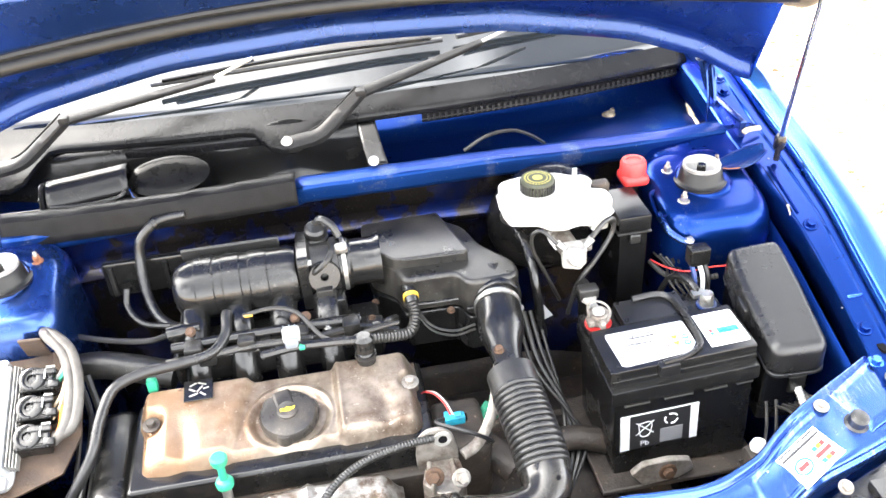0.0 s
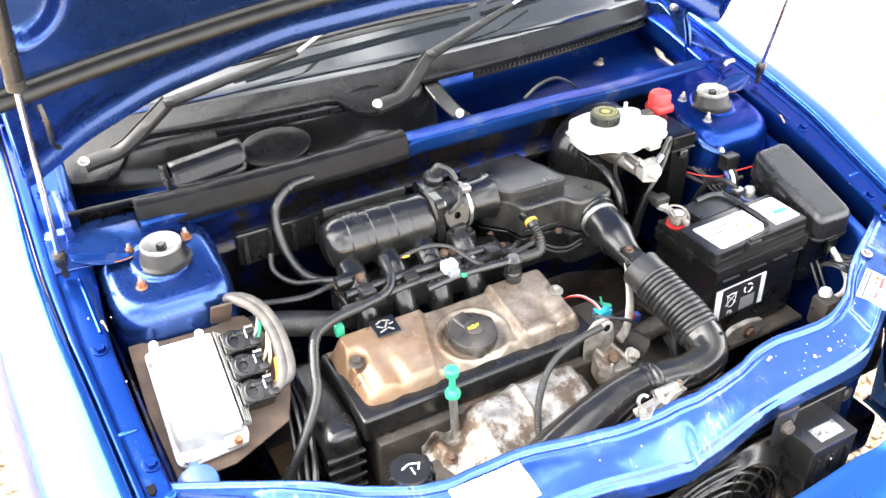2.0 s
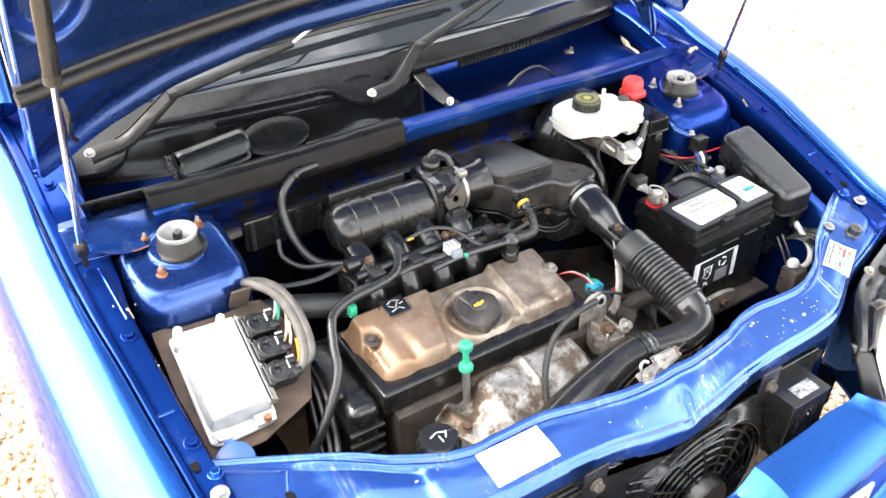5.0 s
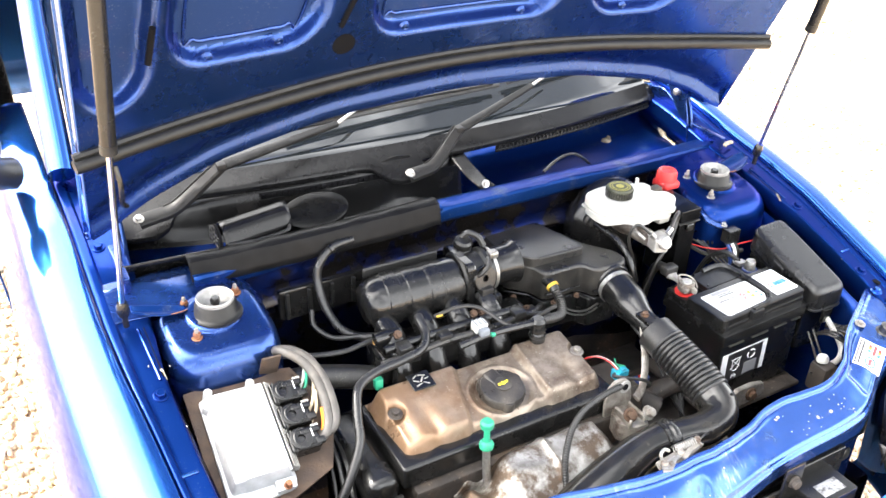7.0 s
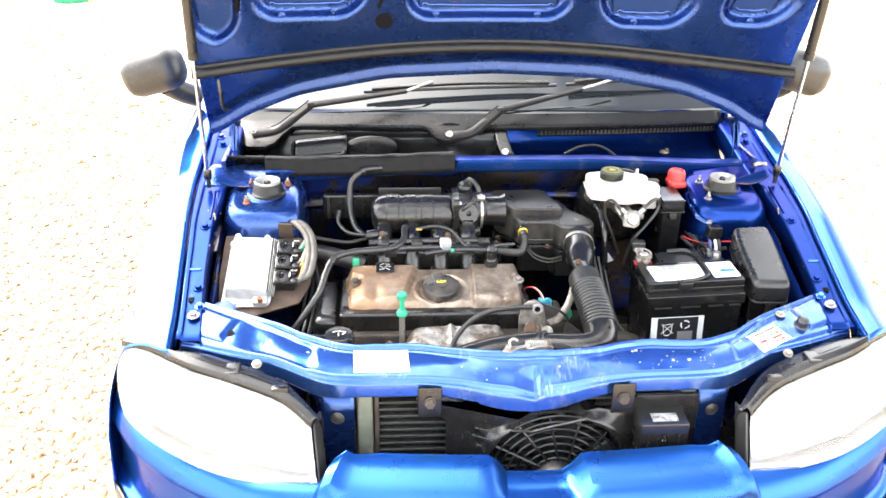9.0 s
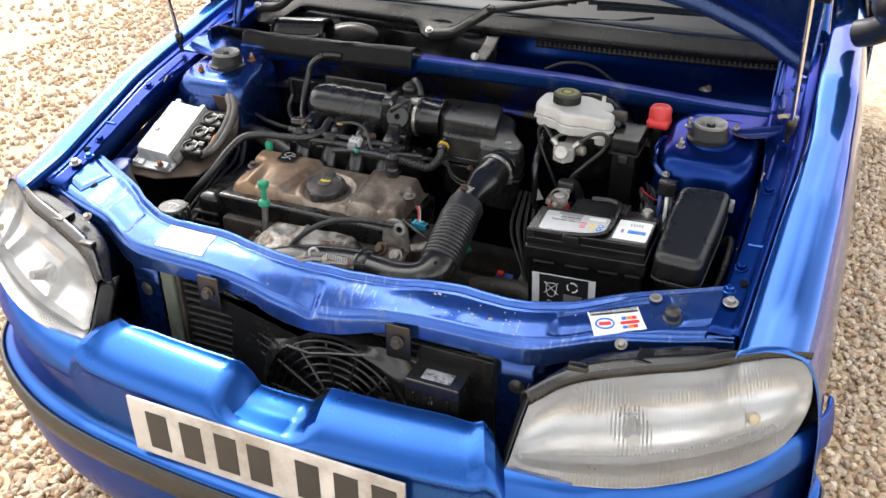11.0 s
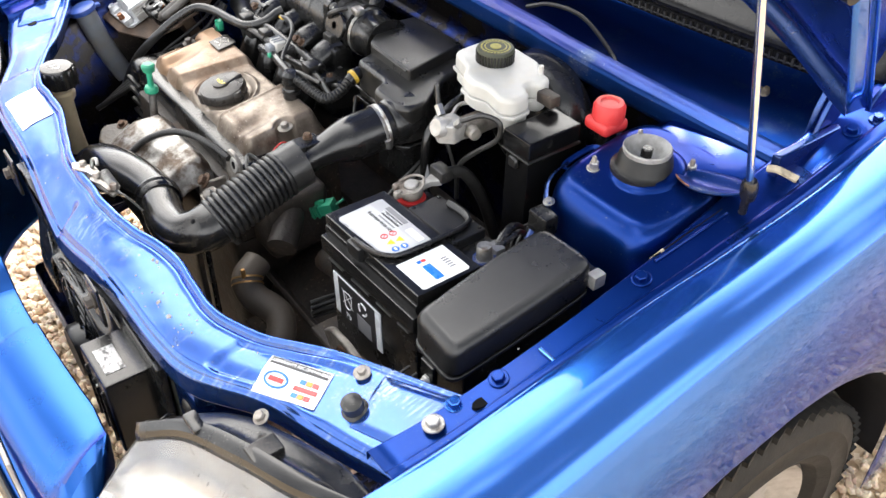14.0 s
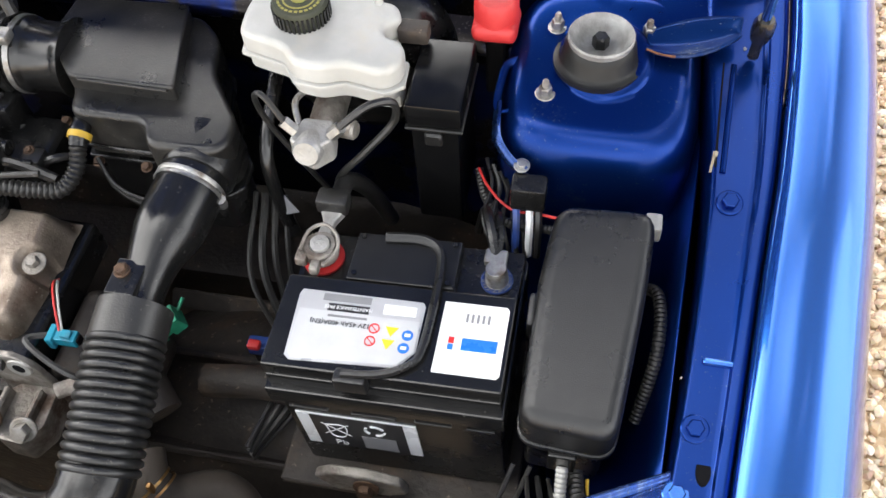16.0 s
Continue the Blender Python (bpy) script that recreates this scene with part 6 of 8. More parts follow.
part("casting_rib", rbox(0.024, 0.030, -0.362, -0.32, 0.648, 0.668, 0.002, 1), CAST, cast)
part("casting_rib", rbox(0.054, 0.060, -0.36, -0.318, 0.648, 0.665, 0.002, 1), CAST, cast)
bolt(cast, (0.030, -0.352, 0.672), (-0.2, -0.8, 0.6), 0.008, OLD_BOLT, washer=1.5)
bolt(cast, (0.062, -0.358, 0.668), (0.2, -0.8, 0.7), 0.008, ALLOY, washer=1.5, h=0.01)
part("bracket_strap", tube([(0.072, -0.318, 0.664), (0.095, -0.305, 0.668), (0.118, -0.282, 0.688), (0.132, -0.258, 0.716), (0.139, -0.242, 0.738)], 0.0075, 10, 6, flat=0.45), CAST, cast, "grey bent steel strap")

# exhaust heat shield below the cover
def shield_fn(u, v):
    x = -0.272 + 0.262 * u
    y, z = table(v, [(0.0, -0.318, 0.640), (0.08, -0.322, 0.660), (0.2, -0.334, 0.670), (0.45, -0.370, 0.664), (0.75, -0.415, 0.638), (1.0, -0.440, 0.600)])
    e = sstep(0, 0.10, u) * sstep(1, 0.90, u)
    z -= 0.030 * (1 - e)
    z -= 0.032 * sstep(0.30, 0.12, u) * sstep(0.0, 0.06, v)
    z += 0.006 * math.exp(-((u - 0.55) / 0.02) ** 2) + 0.004 * noise.noise((x * 22, y * 22, 0))
    dip = math.exp(-(((u - 0.16) / 0.08) ** 2 + ((v - 0.12) / 0.22) ** 2))
    z -= 0.03 * dip
    return Vector((x, y, z))


shield = part("heat_shield", grid(shield_fn, 60, 40), SHIELD, engine, "light grey stained heat shield", thick=0.0015, smooth=60)
bolt(shield, (-0.255, -0.375, 0.632), (0, -0.4, 1), 0.006, OLD_BOLT)
bolt(shield, (-0.058, -0.405, 0.646), (0, -0.5, 1), 0.006, OLD_BOLT)
bolt(shield, (-0.125, -0.425, 0.632), (0, -0.5, 1), 0.006, OLD_BOLT)
part("manifold_flange", prism([(-0.31, -0.395), (-0.30, -0.36), (-0.27, -0.345), (-0.235, -0.36), (-0.23, -0.40), (-0.26, -0.42)], 0.602, 0.612, 0.004, 2, rc=0.02), GRIME, engine)

# dipstick
dip = thing("dipstick", (-0.224, -0.325, 0.62), "green-handled oil dipstick in a steel tube", "dipstick")
part("guide_tube", tube([(-0.224, -0.335, 0.600), (-0.224, -0.328, 0.66), (-0.224, -0.325, 0.688)], 0.0062, 12), STEEL, dip)
part("handle", lathe([(0.0, 0.0), (0.0105, 0.0), (0.0115, 0.006), (0.0095, 0.010), (0.005, 0.012), (0.0045, 0.034), (0.009, 0.036), (0.0105, 0.040), (0.0105, 0.046), (0.008, 0.049), (0, 0.049)], 20, along((-0.224, -0.325, 0.692), (0, 0.06, 1))), GREEN, dip, "bright green plastic handle")

# wiring over the heat shield
loom = tagged(part("sensor_lead", corrugated([(0.036, -0.315, 0.700), (0.0, -0.322, 0.704), (-0.05, -0.335, 0.703), (-0.09, -0.355, 0.694), (-0.122, -0.385, 0.672), (-0.138, -0.415, 0.640), (-0.142, -0.425, 0.62)], 0.0055, 0.004, 0.001, 10), RUBBER), "black sheathed sensor lead over the heat shield", "wire")
part("sensor", lathe([(0.0, 0), (0.007, 0), (0.007, 0.012), (0.0045, 0.016), (0.0045, 0.03), (0, 0.03)], 12, along((-0.143, -0.428, 0.598), (0, 0.1, 1))), COPPER, loom)
teal = thing("teal_connector", (0.072, -0.275, 0.68), "teal plastic plug on a red and white wire", "connector")
tp = part("plug", rbox(0.062, 0.084, -0.281, -0.269, 0.681, 0.693, 0.0015, 2), TEAL, teal)
part("collar", rbox(0.057, 0.0635, -0.284, -0.266, 0.679, 0.695, 0.001, 1), TEAL, tp)
part("lock_tab", rbox(0.070, 0.080, -0.279, -0.271, 0.6925, 0.6965, 0.0008, 1), TEAL, tp)
part("socket", rbox(0.0842, 0.0868, -0.279, -0.271, 0.683, 0.691, 0.0006, 1), HOLE_SHADE, tp)
part("wire", tube([(0.066, -0.272, 0.692), (0.060, -0.258, 0.702), (0.050, -0.240, 0.704), (0.040, -0.225, 0.696), (0.036, -0.215, 0.685)], 0.0012, 6), RED, teal)
part("wire", tube([(0.069, -0.272, 0.692), (0.063, -0.257, 0.701), (0.053, -0.238, 0.703), (0.042, -0.222, 0.694)], 0.0012, 6), CREAM, teal)
part("wire", tube([(0.060, -0.275, 0.69), (0.045, -0.29, 0.70), (0.09, -0.31, 0.69), (0.115, -0.30, 0.66), (0.09, -0.27, 0.64)], 0.003, 6), HOSE, teal)
gclip = thing("green_connector", (0.117, -0.222, 0.60), "green plastic wiring plug hanging beside the gearbox", "connector")
GC = Matrix.Translation((0.118, -0.220, 0.618)) @ Matrix.Rotation(0.7, 4, "Z") @ Matrix.Rotation(-0.35, 4, "Y")
shell = part("plug", rbox(-0.024, 0.010, -0.008, 0.008, -0.009, 0.009, 0.002, 2, GC), GREEN, gclip)
part("plug_head", rbox(0.010, 0.026, -0.011, 0.011, -0.011, 0.011, 0.002, 2, GC), GREEN, gclip)
for k in range(3):
    part("rib", rbox(-0.020 + 0.009 * k, -0.016 + 0.009 * k, -0.0105, 0.0105, -0.0105, 0.0105, 0.001, 1, GC), GREEN, shell)
part("lock_tab", rbox(-0.010, 0.014, -0.003, 0.003, 0.009, 0.015, 0.001, 1, GC), GREEN, gclip)
part("prong", tube([GC @ Vector((0.026, 0.006, 0)), GC @ Vector((0.038, 0.012, 0.004))], 0.002, 6, 2), GREEN, gclip)
part("wire", tube([GC @ Vector((-0.024, 0, 0)), GC @ Vector((-0.045, -0.004, -0.01)), GC @ Vector((-0.06, 0.01, -0.04))], 0.0035, 6), RUBBER, gclip)

# ---- inlet side ----
plenum = thing("inlet_plenum", (-0.20, -0.03, 0.70), "black plastic ribbed inlet plenum behind the engine", "inlet manifold")
PX = Matrix.Translation((0, -0.026, 0.782)) @ Matrix.Rotation(math.pi / 2, 4, "Y")
body = part("plenum_body", lathe([(0.0, -0.287), (0.020, -0.286), (0.033, -0.281), (0.040, -0.271), (0.0435, -0.256), (0.0435, -0.12), (0.040, -0.110), (0.03, -0.106), (0, -0.106)], 44, PX), PLASTIC, plenum)
for x0, x1 in ((-0.252, -0.226), (-0.214, -0.188), (-0.176, -0.150)):
    part("band", lathe([(0.0430, x0 - 0.001), (0.0452, x0 + 0.001), (0.0452, x1 - 0.001), (0.0430, x1 + 0.001)], 44, PX), PLASTIC, body)
part("top_web", rbox(-0.27, -0.13, 0.000, 0.006, 0.815, 0.832, 0.002, 1), PLASTIC_MAT, body)
part("runner_rail", rbox(-0.295, 0.0, -0.125, -0.055, 0.685, 0.738, 0.01, 3), PLASTIC, plenum)
for i in range(4):
    part("runner", tube([(-0.26 + i * 0.062, -0.06, 0.76), (-0.26 + i * 0.062, -0.095, 0.745), (-0.26 + i * 0.062, -0.125, 0.70), (-0.26 + i * 0.062, -0.14, 0.66)], 0.021, 10), PLASTIC, plenum)
part("fuel_rail", tube([(-0.29, -0.118, 0.752), (-0.18, -0.118, 0.756), (-0.03, -0.118, 0.754)], 0.008, 10), PLASTIC, plenum)
for i in range(4):
    part("injector_plug", rbox(-0.272 + i * 0.072, -0.248 + i * 0.072, -0.140, -0.116, 0.742, 0.762, 0.003, 2), PLASTIC_MAT, plenum)
for x, z in ((-0.262, 0.770), (-0.12, 0.766), (-0.105, 0.766)):
    bolt(plenum, (x, -0.110, z), (0, -0.7, 0.7), 0.0055, OLD_BOLT, washer=1.3)
part("vacuum_valve", lathe([(0, 0), (0.011, 0), (0.012, 0.02), (0.008, 0.028), (0.008, 0.045), (0, 0.045)], 16, along((-0.295, -0.095, 0.760), (1, 0, 0.1))), PLASTIC, plenum)
part("yellow_tag", rbox(-0.188, -0.176, -0.105, -0.097, 0.775, 0.779, 0.001, 1), YELLOW, plenum)

throttle = thing("throttle_body", (-0.076, -0.02, 0.72), "dark throttle body with a round motor cap", "throttle body")
TX = Matrix.Translation((0, -0.022, 0.785)) @ Matrix.Rotation(math.pi / 2, 4, "Y")
part("throat", lathe([(0.0, -0.108), (0.040, -0.108), (0.044, -0.104), (0.044, -0.092), (0.036, -0.088), (0.036, -0.062), (0.041, -0.058), (0.041, -0.05), (0, -0.05)], 32, TX), PLASTIC_MAT, throttle)
part("motor_cap", lathe([(0, 0), (0.016, 0), (0.018, 0.005), (0.018, 0.016), (0.015, 0.018), (0.0165, 0.020), (0.0165, 0.030), (0.013, 0.034), (0, 0.035)], 24, along((-0.077, 0.012, 0.806), (0.05, -0.25, 1))), PLASTIC_MAT, throttle)
part("flange", rbox(-0.104, -0.094, -0.066, 0.022, 0.738, 0.828, 0.012, 3), PLASTIC, throttle)
part("sensor_block", rbox(-0.090, -0.045, -0.085, -0.052, 0.725, 0.768, 0.006, 2), PLASTIC, throttle)
for dy in (-0.055, 0.012):
    bolt(throttle, (-0.093, dy, 0.816), (1, 0, 0), 0.005, STEEL)
part("linkage", tube([(-0.088, -0.060, 0.80), (-0.080, -0.070, 0.812), (-0.066, -0.066, 0.822), (-0.058, -0.050, 0.826)], 0.004, 8), PLASTIC_MAT, throttle)
part("quadrant", lathe([(0.006, -0.004), (0.022, -0.004), (0.024, 0.0), (0.022, 0.004), (0.006, 0.004)], 24, along((-0.072, -0.064, 0.796), (0.1, -0.95, 0.3))), PLASTIC, throttle)
part("vent_pipe", tube([(-0.075, 0.012, 0.838), (-0.066, 0.006, 0.848), (-0.052, -0.004, 0.842), (-0.044, -0.012, 0.826)], 0.006, 8), RUBBER, throttle)
part("plug", rbox(-0.086, -0.062, -0.082, -0.062, 0.770, 0.784, 0.003, 2), PLASTIC_MAT, throttle)
part("idle_valve", lathe([(0, 0), (0.014, 0), (0.015, 0.03), (0.01, 0.036), (0, 0.036)], 18, along((-0.055, -0.07, 0.735), (0, -0.6, -0.8))), PLASTIC_MAT, throttle)

trunk = tagged(part("inlet_hose", lathe([(0.0, -0.052), (0.037, -0.052), (0.038, -0.048), (0.038, -0.034), (0.0345, -0.030), (0.0345, 0.0), (0.037, 0.004), (0.040, 0.012), (0, 0.012)], 36, TX), PLASTIC), "black rubber inlet hose with a steel clamp", "hose")
cl_ = part("clamp", lathe([(0.0382, -0.044), (0.0392, -0.044), (0.0392, -0.038), (0.0382, -0.038)], 36, TX), STEEL, trunk)
part("clamp_screw", rbox(-0.052, -0.034, -0.048, -0.032, 0.818, 0.830, 0.003, 2), STEEL, cl_)

airbox = thing("air_filter_box", (0.08, -0.03, 0.66), "black moulded plastic air filter box", "air filter")
OUT = [(-0.010, 0.044), (0.118, 0.050), (0.146, 0.022), (0.160, -0.030), (0.186, -0.066), (0.199, -0.084), (0.200, -0.112), (0.188, -0.124), (0.124, -0.124), (0.112, -0.096), (0.036, -0.095), (0.028, -0.062), (-0.004, -0.030)]
part("filter_body", prism([(0.09 + (x - 0.09) * 0.95, -0.03 + (y + 0.03) * 0.95) for x, y in OUT], 0.665, 0.728, 0.006, 2), PLASTIC, airbox)
part("seam_flange", prism([(0.09 + (x - 0.09) * 1.03, -0.03 + (y + 0.03) * 1.04) for x, y in OUT], 0.726, 0.732, 0.002, 2), PLASTIC, airbox)
lid = part("filter_lid", prism(OUT, 0.733, 0.791, 0.007, 4, rc=0.012), LID_DUSTY, airbox, "dusty black grained lid with a raised panel")
part("raised_panel", prism([(0.030, -0.066), (0.137, -0.069), (0.110, 0.046), (-0.008, 0.042), (-0.012, -0.018)], 0.788, 0.808, 0.003, 3, rc=0.006), LID_DUSTY, lid)
part("panel_lip", tube([(0.040, -0.0675, 0.8055), (0.080, -0.0690, 0.8052), (0.130, -0.0700, 0.8045)], 0.0016, 8), LID_DUSTY, lid)
for x0, x1 in ((0.036, 0.115), (0.120, 0.196)):
    part("lid_bead", tube([(x0, -0.097 if x0 < 0.1 else -0.126, 0.748), ((x0 + x1) / 2, -0.099 if x0 < 0.1 else -0.127, 0.747), (x1, -0.099 if x0 < 0.1 else -0.124, 0.747)], 0.0024, 8), PLASTIC, lid)
part("outlet_neck", lathe([(0.030, -0.03), (0.0345, -0.028), (0.0345, 0.012), (0.032, 0.016), (0.030, 0.016)], 32, along((0.166, -0.112, 0.756), (-0.05, -1, -0.06))), PLASTIC, airbox)
for x, y in ((0.05, -0.106), (0.10, -0.106), (-0.005, -0.06)):
    bolt(airbox, (x, y, 0.733), (0, -0.3, 1), 0.0045, OLD_BOLT, washer=1.3)
for dz in (0.0, 0.008):
    part("spring_clip", tube([(0.052, -0.108, 0.742 - dz), (0.070, -0.124, 0.724 - dz), (0.100, -0.132, 0.716 - dz), (0.130, -0.132, 0.722 - dz)], 0.002, 6), RUBBER, airbox)

# breather from the air box to the valve cover
breather = tagged(part("breather_hose", corrugated([(0.044, -0.112, 0.766), (0.045, -0.132, 0.752), (0.034, -0.150, 0.742), (0.010, -0.158, 0.746), (-0.010, -0.163, 0.752), (-0.026, -0.168, 0.756)], 0.0085, 0.005, 0.0018, 12), RUBBER), "black ribbed breather hose with yellow rings", "hose")
part("elbow", tube([(0.042, -0.086, 0.772), (0.044, -0.102, 0.772), (0.0445, -0.114, 0.764)], 0.0095, 12), PLASTIC, breather)
part("yellow_ring", lathe([(0.0098, -0.003), (0.0112, -0.003), (0.0112, 0.003), (0.0098, 0.003)], 20, along((0.044, -0.106, 0.769), (0, -0.9, -0.35))), YELLOW, breather)
part("grommet", lathe([(0.0, -0.02), (0.013, -0.02), (0.014, -0.006), (0.012, -0.002), (0.014, 0.004), (0.012, 0.010), (0.013, 0.018), (0.009, 0.024), (0, 0.024)], 22, along((-0.031, -0.172, 0.742), (0, 0.05, 1))), PLASTIC, breather)
part("collar_ring", lathe([(0.0130, -0.011), (0.0147, -0.011), (0.0147, -0.006), (0.0130, -0.006)], 20, along((-0.031, -0.172, 0.742), (0, 0.05, 1))), PLASTIC_RIB, breather)
part("side_pipe", tube([(-0.03, -0.170, 0.758), (-0.07, -0.165, 0.758), (-0.12, -0.155, 0.752), (-0.17, -0.150, 0.742)], 0.0065, 8), PLASTIC, breather)
tagged(part("engine_wire", tube([(-0.19, -0.100, 0.776), (-0.15, -0.105, 0.785), (-0.115, -0.12, 0.782), (-0.085, -0.155, 0.762), (-0.055, -0.165, 0.758), (-0.02, -0.160, 0.764), (0.02, -0.150, 0.762)], 0.0032, 8), RUBBER), "thin black wire sheath across the inlet runners", "wire")
conn = thing("white_connector", (-0.126, -0.137, 0.75), "dirty white plastic wiring connector on the inlet side", "connector")
part("shell", rbox(-0.139, -0.115, -0.150, -0.130, 0.753, 0.771, 0.004, 3, None), CREAM, conn)
part("plug", rbox(-0.136, -0.118, -0.161, -0.149, 0.753, 0.766, 0.003, 2, None), NECK, conn)
for k in range(3):
    part("rib", rbox(-0.1375 + 0.008 * k, -0.1355 + 0.008 * k, -0.151, -0.131, 0.7705, 0.7725, 0.0005, 1), NECK, conn)
part("seal_ring", rbox(-0.118, -0.110, -0.166, -0.154, 0.752, 0.758, 0.001, 1), GREEN, conn)

# small fittings between the cover and the plenum
for x, y, z, w_ in ((-0.245, -0.128, 0.735, 0.012), (-0.165, -0.122, 0.742, 0.010), (-0.072, -0.128, 0.742, 0.013), (-0.010, -0.118, 0.738, 0.011)):
    cn = thing("sensor_plug", (x, y, z - 0.01), "small black two-way sensor plug on the inlet rail", "connector", "sensor plugs")
    part("shell", rbox(x - w_, x + w_, y - 0.010, y + 0.010, z - 0.008, z + 0.010, 0.003, 2, None), PLASTIC_MAT, cn)
    part("lock_tab", rbox(x - w_ * 0.5, x + w_ * 0.5, y - 0.013, y - 0.008, z + 0.004, z + 0.013, 0.001, 1), PLASTIC, cn)
    part("boot", tube([(x + w_ * 0.8, y, z), (x + w_ + 0.010, y + 0.004, z + 0.003), (x + w_ + 0.020, y + 0.012, z - 0.002)], 0.0045, 8), RUBBER, cn)
    bolt(cn, (x - w_ * 0.4, y + 0.004, z + 0.010), (0, -0.2, 1), 0.0035, OLD_BOLT if x < -0.2 or x > -0.05 else STEEL)
sub_loom = tagged(part("injector_loom", tube([(-0.30, -0.128, 0.736), (-0.25, -0.140, 0.748), (-0.18, -0.136, 0.750), (-0.10, -0.142, 0.752), (-0.03, -0.130, 0.748), (0.02, -0.135, 0.735)], 0.0055, 8), RUBBER), "black taped wiring loom along the inlet rail", "wiring")
part("tie", lathe([(0.0056, -0.002), (0.0068, -0.002), (0.0068, 0.002), (0.0056, 0.002)], 12, along((-0.18, -0.136, 0.750), (1, 0, 0))), PLASTIC, sub_loom)
part("tie", lathe([(0.0056, -0.002), (0.0068, -0.002), (0.0068, 0.002), (0.0056, 0.002)], 12, along((-0.10, -0.142, 0.752), (1, 0.05, 0))), PLASTIC, sub_loom)
gt = thing("green_clip", (-0.318, -0.155, 0.71), "small green clip beside the valve cover", "clip")
part("body", rbox(-0.326, -0.312, -0.162, -0.150, 0.716, 0.736, 0.003, 2), GREEN, gt)

# coolant and vacuum hoses
tagged(part("heater_hose", tube([(-0.212, -0.085, 0.775), (-0.214, -0.095, 0.772), (-0.216, -0.118, 0.762), (-0.235, -0.142, 0.754), (-0.275, -0.152, 0.752), (-0.325, -0.160, 0.752), (-0.362, -0.178, 0.748), (-0.380, -0.212, 0.728), (-0.392, -0.245, 0.702), (-0.425, -0.272, 0.66), (-0.455, -0.285, 0.62), (-0.49, -0.30, 0.56)], 0.0074, 12, 8), HOSE), "grey rubber heater hose looping round the engine end", "hose")
loop = tagged(part("vacuum_hose", tube([(-0.262, 0.060, 0.858), (-0.300, 0.054, 0.856), (-0.328, 0.046, 0.836), (-0.336, 0.038, 0.806), (-0.334, 0.012, 0.770), (-0.322, -0.018, 0.744), (-0.300, -0.040, 0.734), (-0.268, -0.060, 0.736), (-0.25, -0.075, 0.74)], 0.0072, 12, 8), HOSE), "grey rubber hose from the scuttle to the inlet plenum", "hose")
part("clip", lathe([(0.008, -0.003), (0.0098, -0.003), (0.0098, 0.003), (0.008, 0.003)], 16, along((-0.305, 0.053, 0.854), (-0.8, -0.2, -0.3))), PLASTIC, loop)
part("branch", tube([(-0.36, 0.01, 0.775), (-0.362, -0.005, 0.752), (-0.340, -0.03, 0.738), (-0.300, -0.045, 0.737)], 0.0045, 8), HOSE, loop)
part("branch", tube([(-0.44, -0.03, 0.735), (-0.39, -0.045, 0.728), (-0.335, -0.060, 0.728), (-0.300, -0.072, 0.742), (-0.286, -0.085, 0.752)], 0.0045, 8), HOSE, loop)
part("copper_tip", lathe([(0.0, 0), (0.006, 0), (0.006, 0.014), (0, 0.014)], 12, along((-0.290, -0.086, 0.746), (0.3, 0, 1))), COPPER, loop)
heater_plate = tagged(part("bulkhead_panel", rbox(-0.40, -0.235, 0.052, 0.068, 0.735, 0.795, 0.006, 2), PLASTIC), "black sound-deadening plate on the bulkhead", "panel")
for i in range(4):
    part("web", rbox(-0.39 + i * 0.04, -0.383 + i * 0.04, 0.046, 0.054, 0.74, 0.79, 0.001, 1), PLASTIC_MAT, heater_plate)
tagged(part("bottom_hose", tube([(-0.44, -0.06, 0.70), (-0.40, -0.07, 0.705), (-0.35, -0.085, 0.70), (-0.30, -0.10, 0.69)], 0.020, 12), RUBBER), "thick black coolant hose behind the timing cover", "hose")

# air intake: cone, ribbed hose and front duct
intake = thing("intake_hose", (0.155, -0.30, 0.66), "black intake hose with a ribbed middle and steel clamp", "hose")
cone = part("cone", tube([(0.166, -0.098, 0.756), (0.162, -0.140, 0.752), (0.157, -0.180, 0.747), (0.153, -0.215, 0.742), (0.151, -0.262, 0.732)], lambda t: 0.0318 - 0.0120 * sstep(0.48, 0.90, t) + 0.003 * sstep(0.94, 1, t), 28, 8), PLASTIC, intake)
mc_ = along((0.1615, -0.138, 0.7525), (-0.12, -0.98, -0.12))
ck = part("clamp", lathe([(0.0319, -0.0045), (0.0330, -0.0045), (0.0330, -0.0012), (0.0322, 0.0), (0.0330, 0.0012), (0.0330, 0.0045), (0.0319, 0.0045)], 36, mc_), STEEL, cone, "steel hose clamp")
part("clamp_screw", lathe([(0, -0.007), (0.005, -0.007), (0.005, 0.009), (0, 0.009)], 10, along((0.1915, -0.143, 0.742), (0.2, -0.3, 1))), STEEL, ck)
tab = part("tab", rbox(0.131, 0.158, -0.262, -0.226, 0.752, 0.760, 0.002, 2), PLASTIC, intake)
bolt(tab, (0.140, -0.240, 0.7605), (0, 0, 1), 0.0055, OLD_BOLT, washer=1.3)
part("ribbed_hose", ribbed([(0.152, -0.286, 0.728), (0.155, -0.325, 0.718), (0.158, -0.36, 0.708), (0.159, -0.394, 0.696)], 0.0338, 0.0078, 0.0040, 36), PLASTIC_RIB, intake, "ribbed black rubber hose")
part("collar", tube([(0.151, -0.258, 0.734), (0.152, -0.292, 0.727)], 0.0325, 28, 3), RUBBER, intake)
part("front_duct", tube([(0.159, -0.388, 0.697), (0.156, -0.412, 0.690), (0.140, -0.432, 0.684), (0.105, -0.438, 0.680), (0.065, -0.431, 0.678), (0.030, -0.424, 0.676)], lambda t: 0.0315 - 0.0045 * sstep(0.1, 0.5, t), 28, 8), DUCT, intake, "satin black intake elbow")
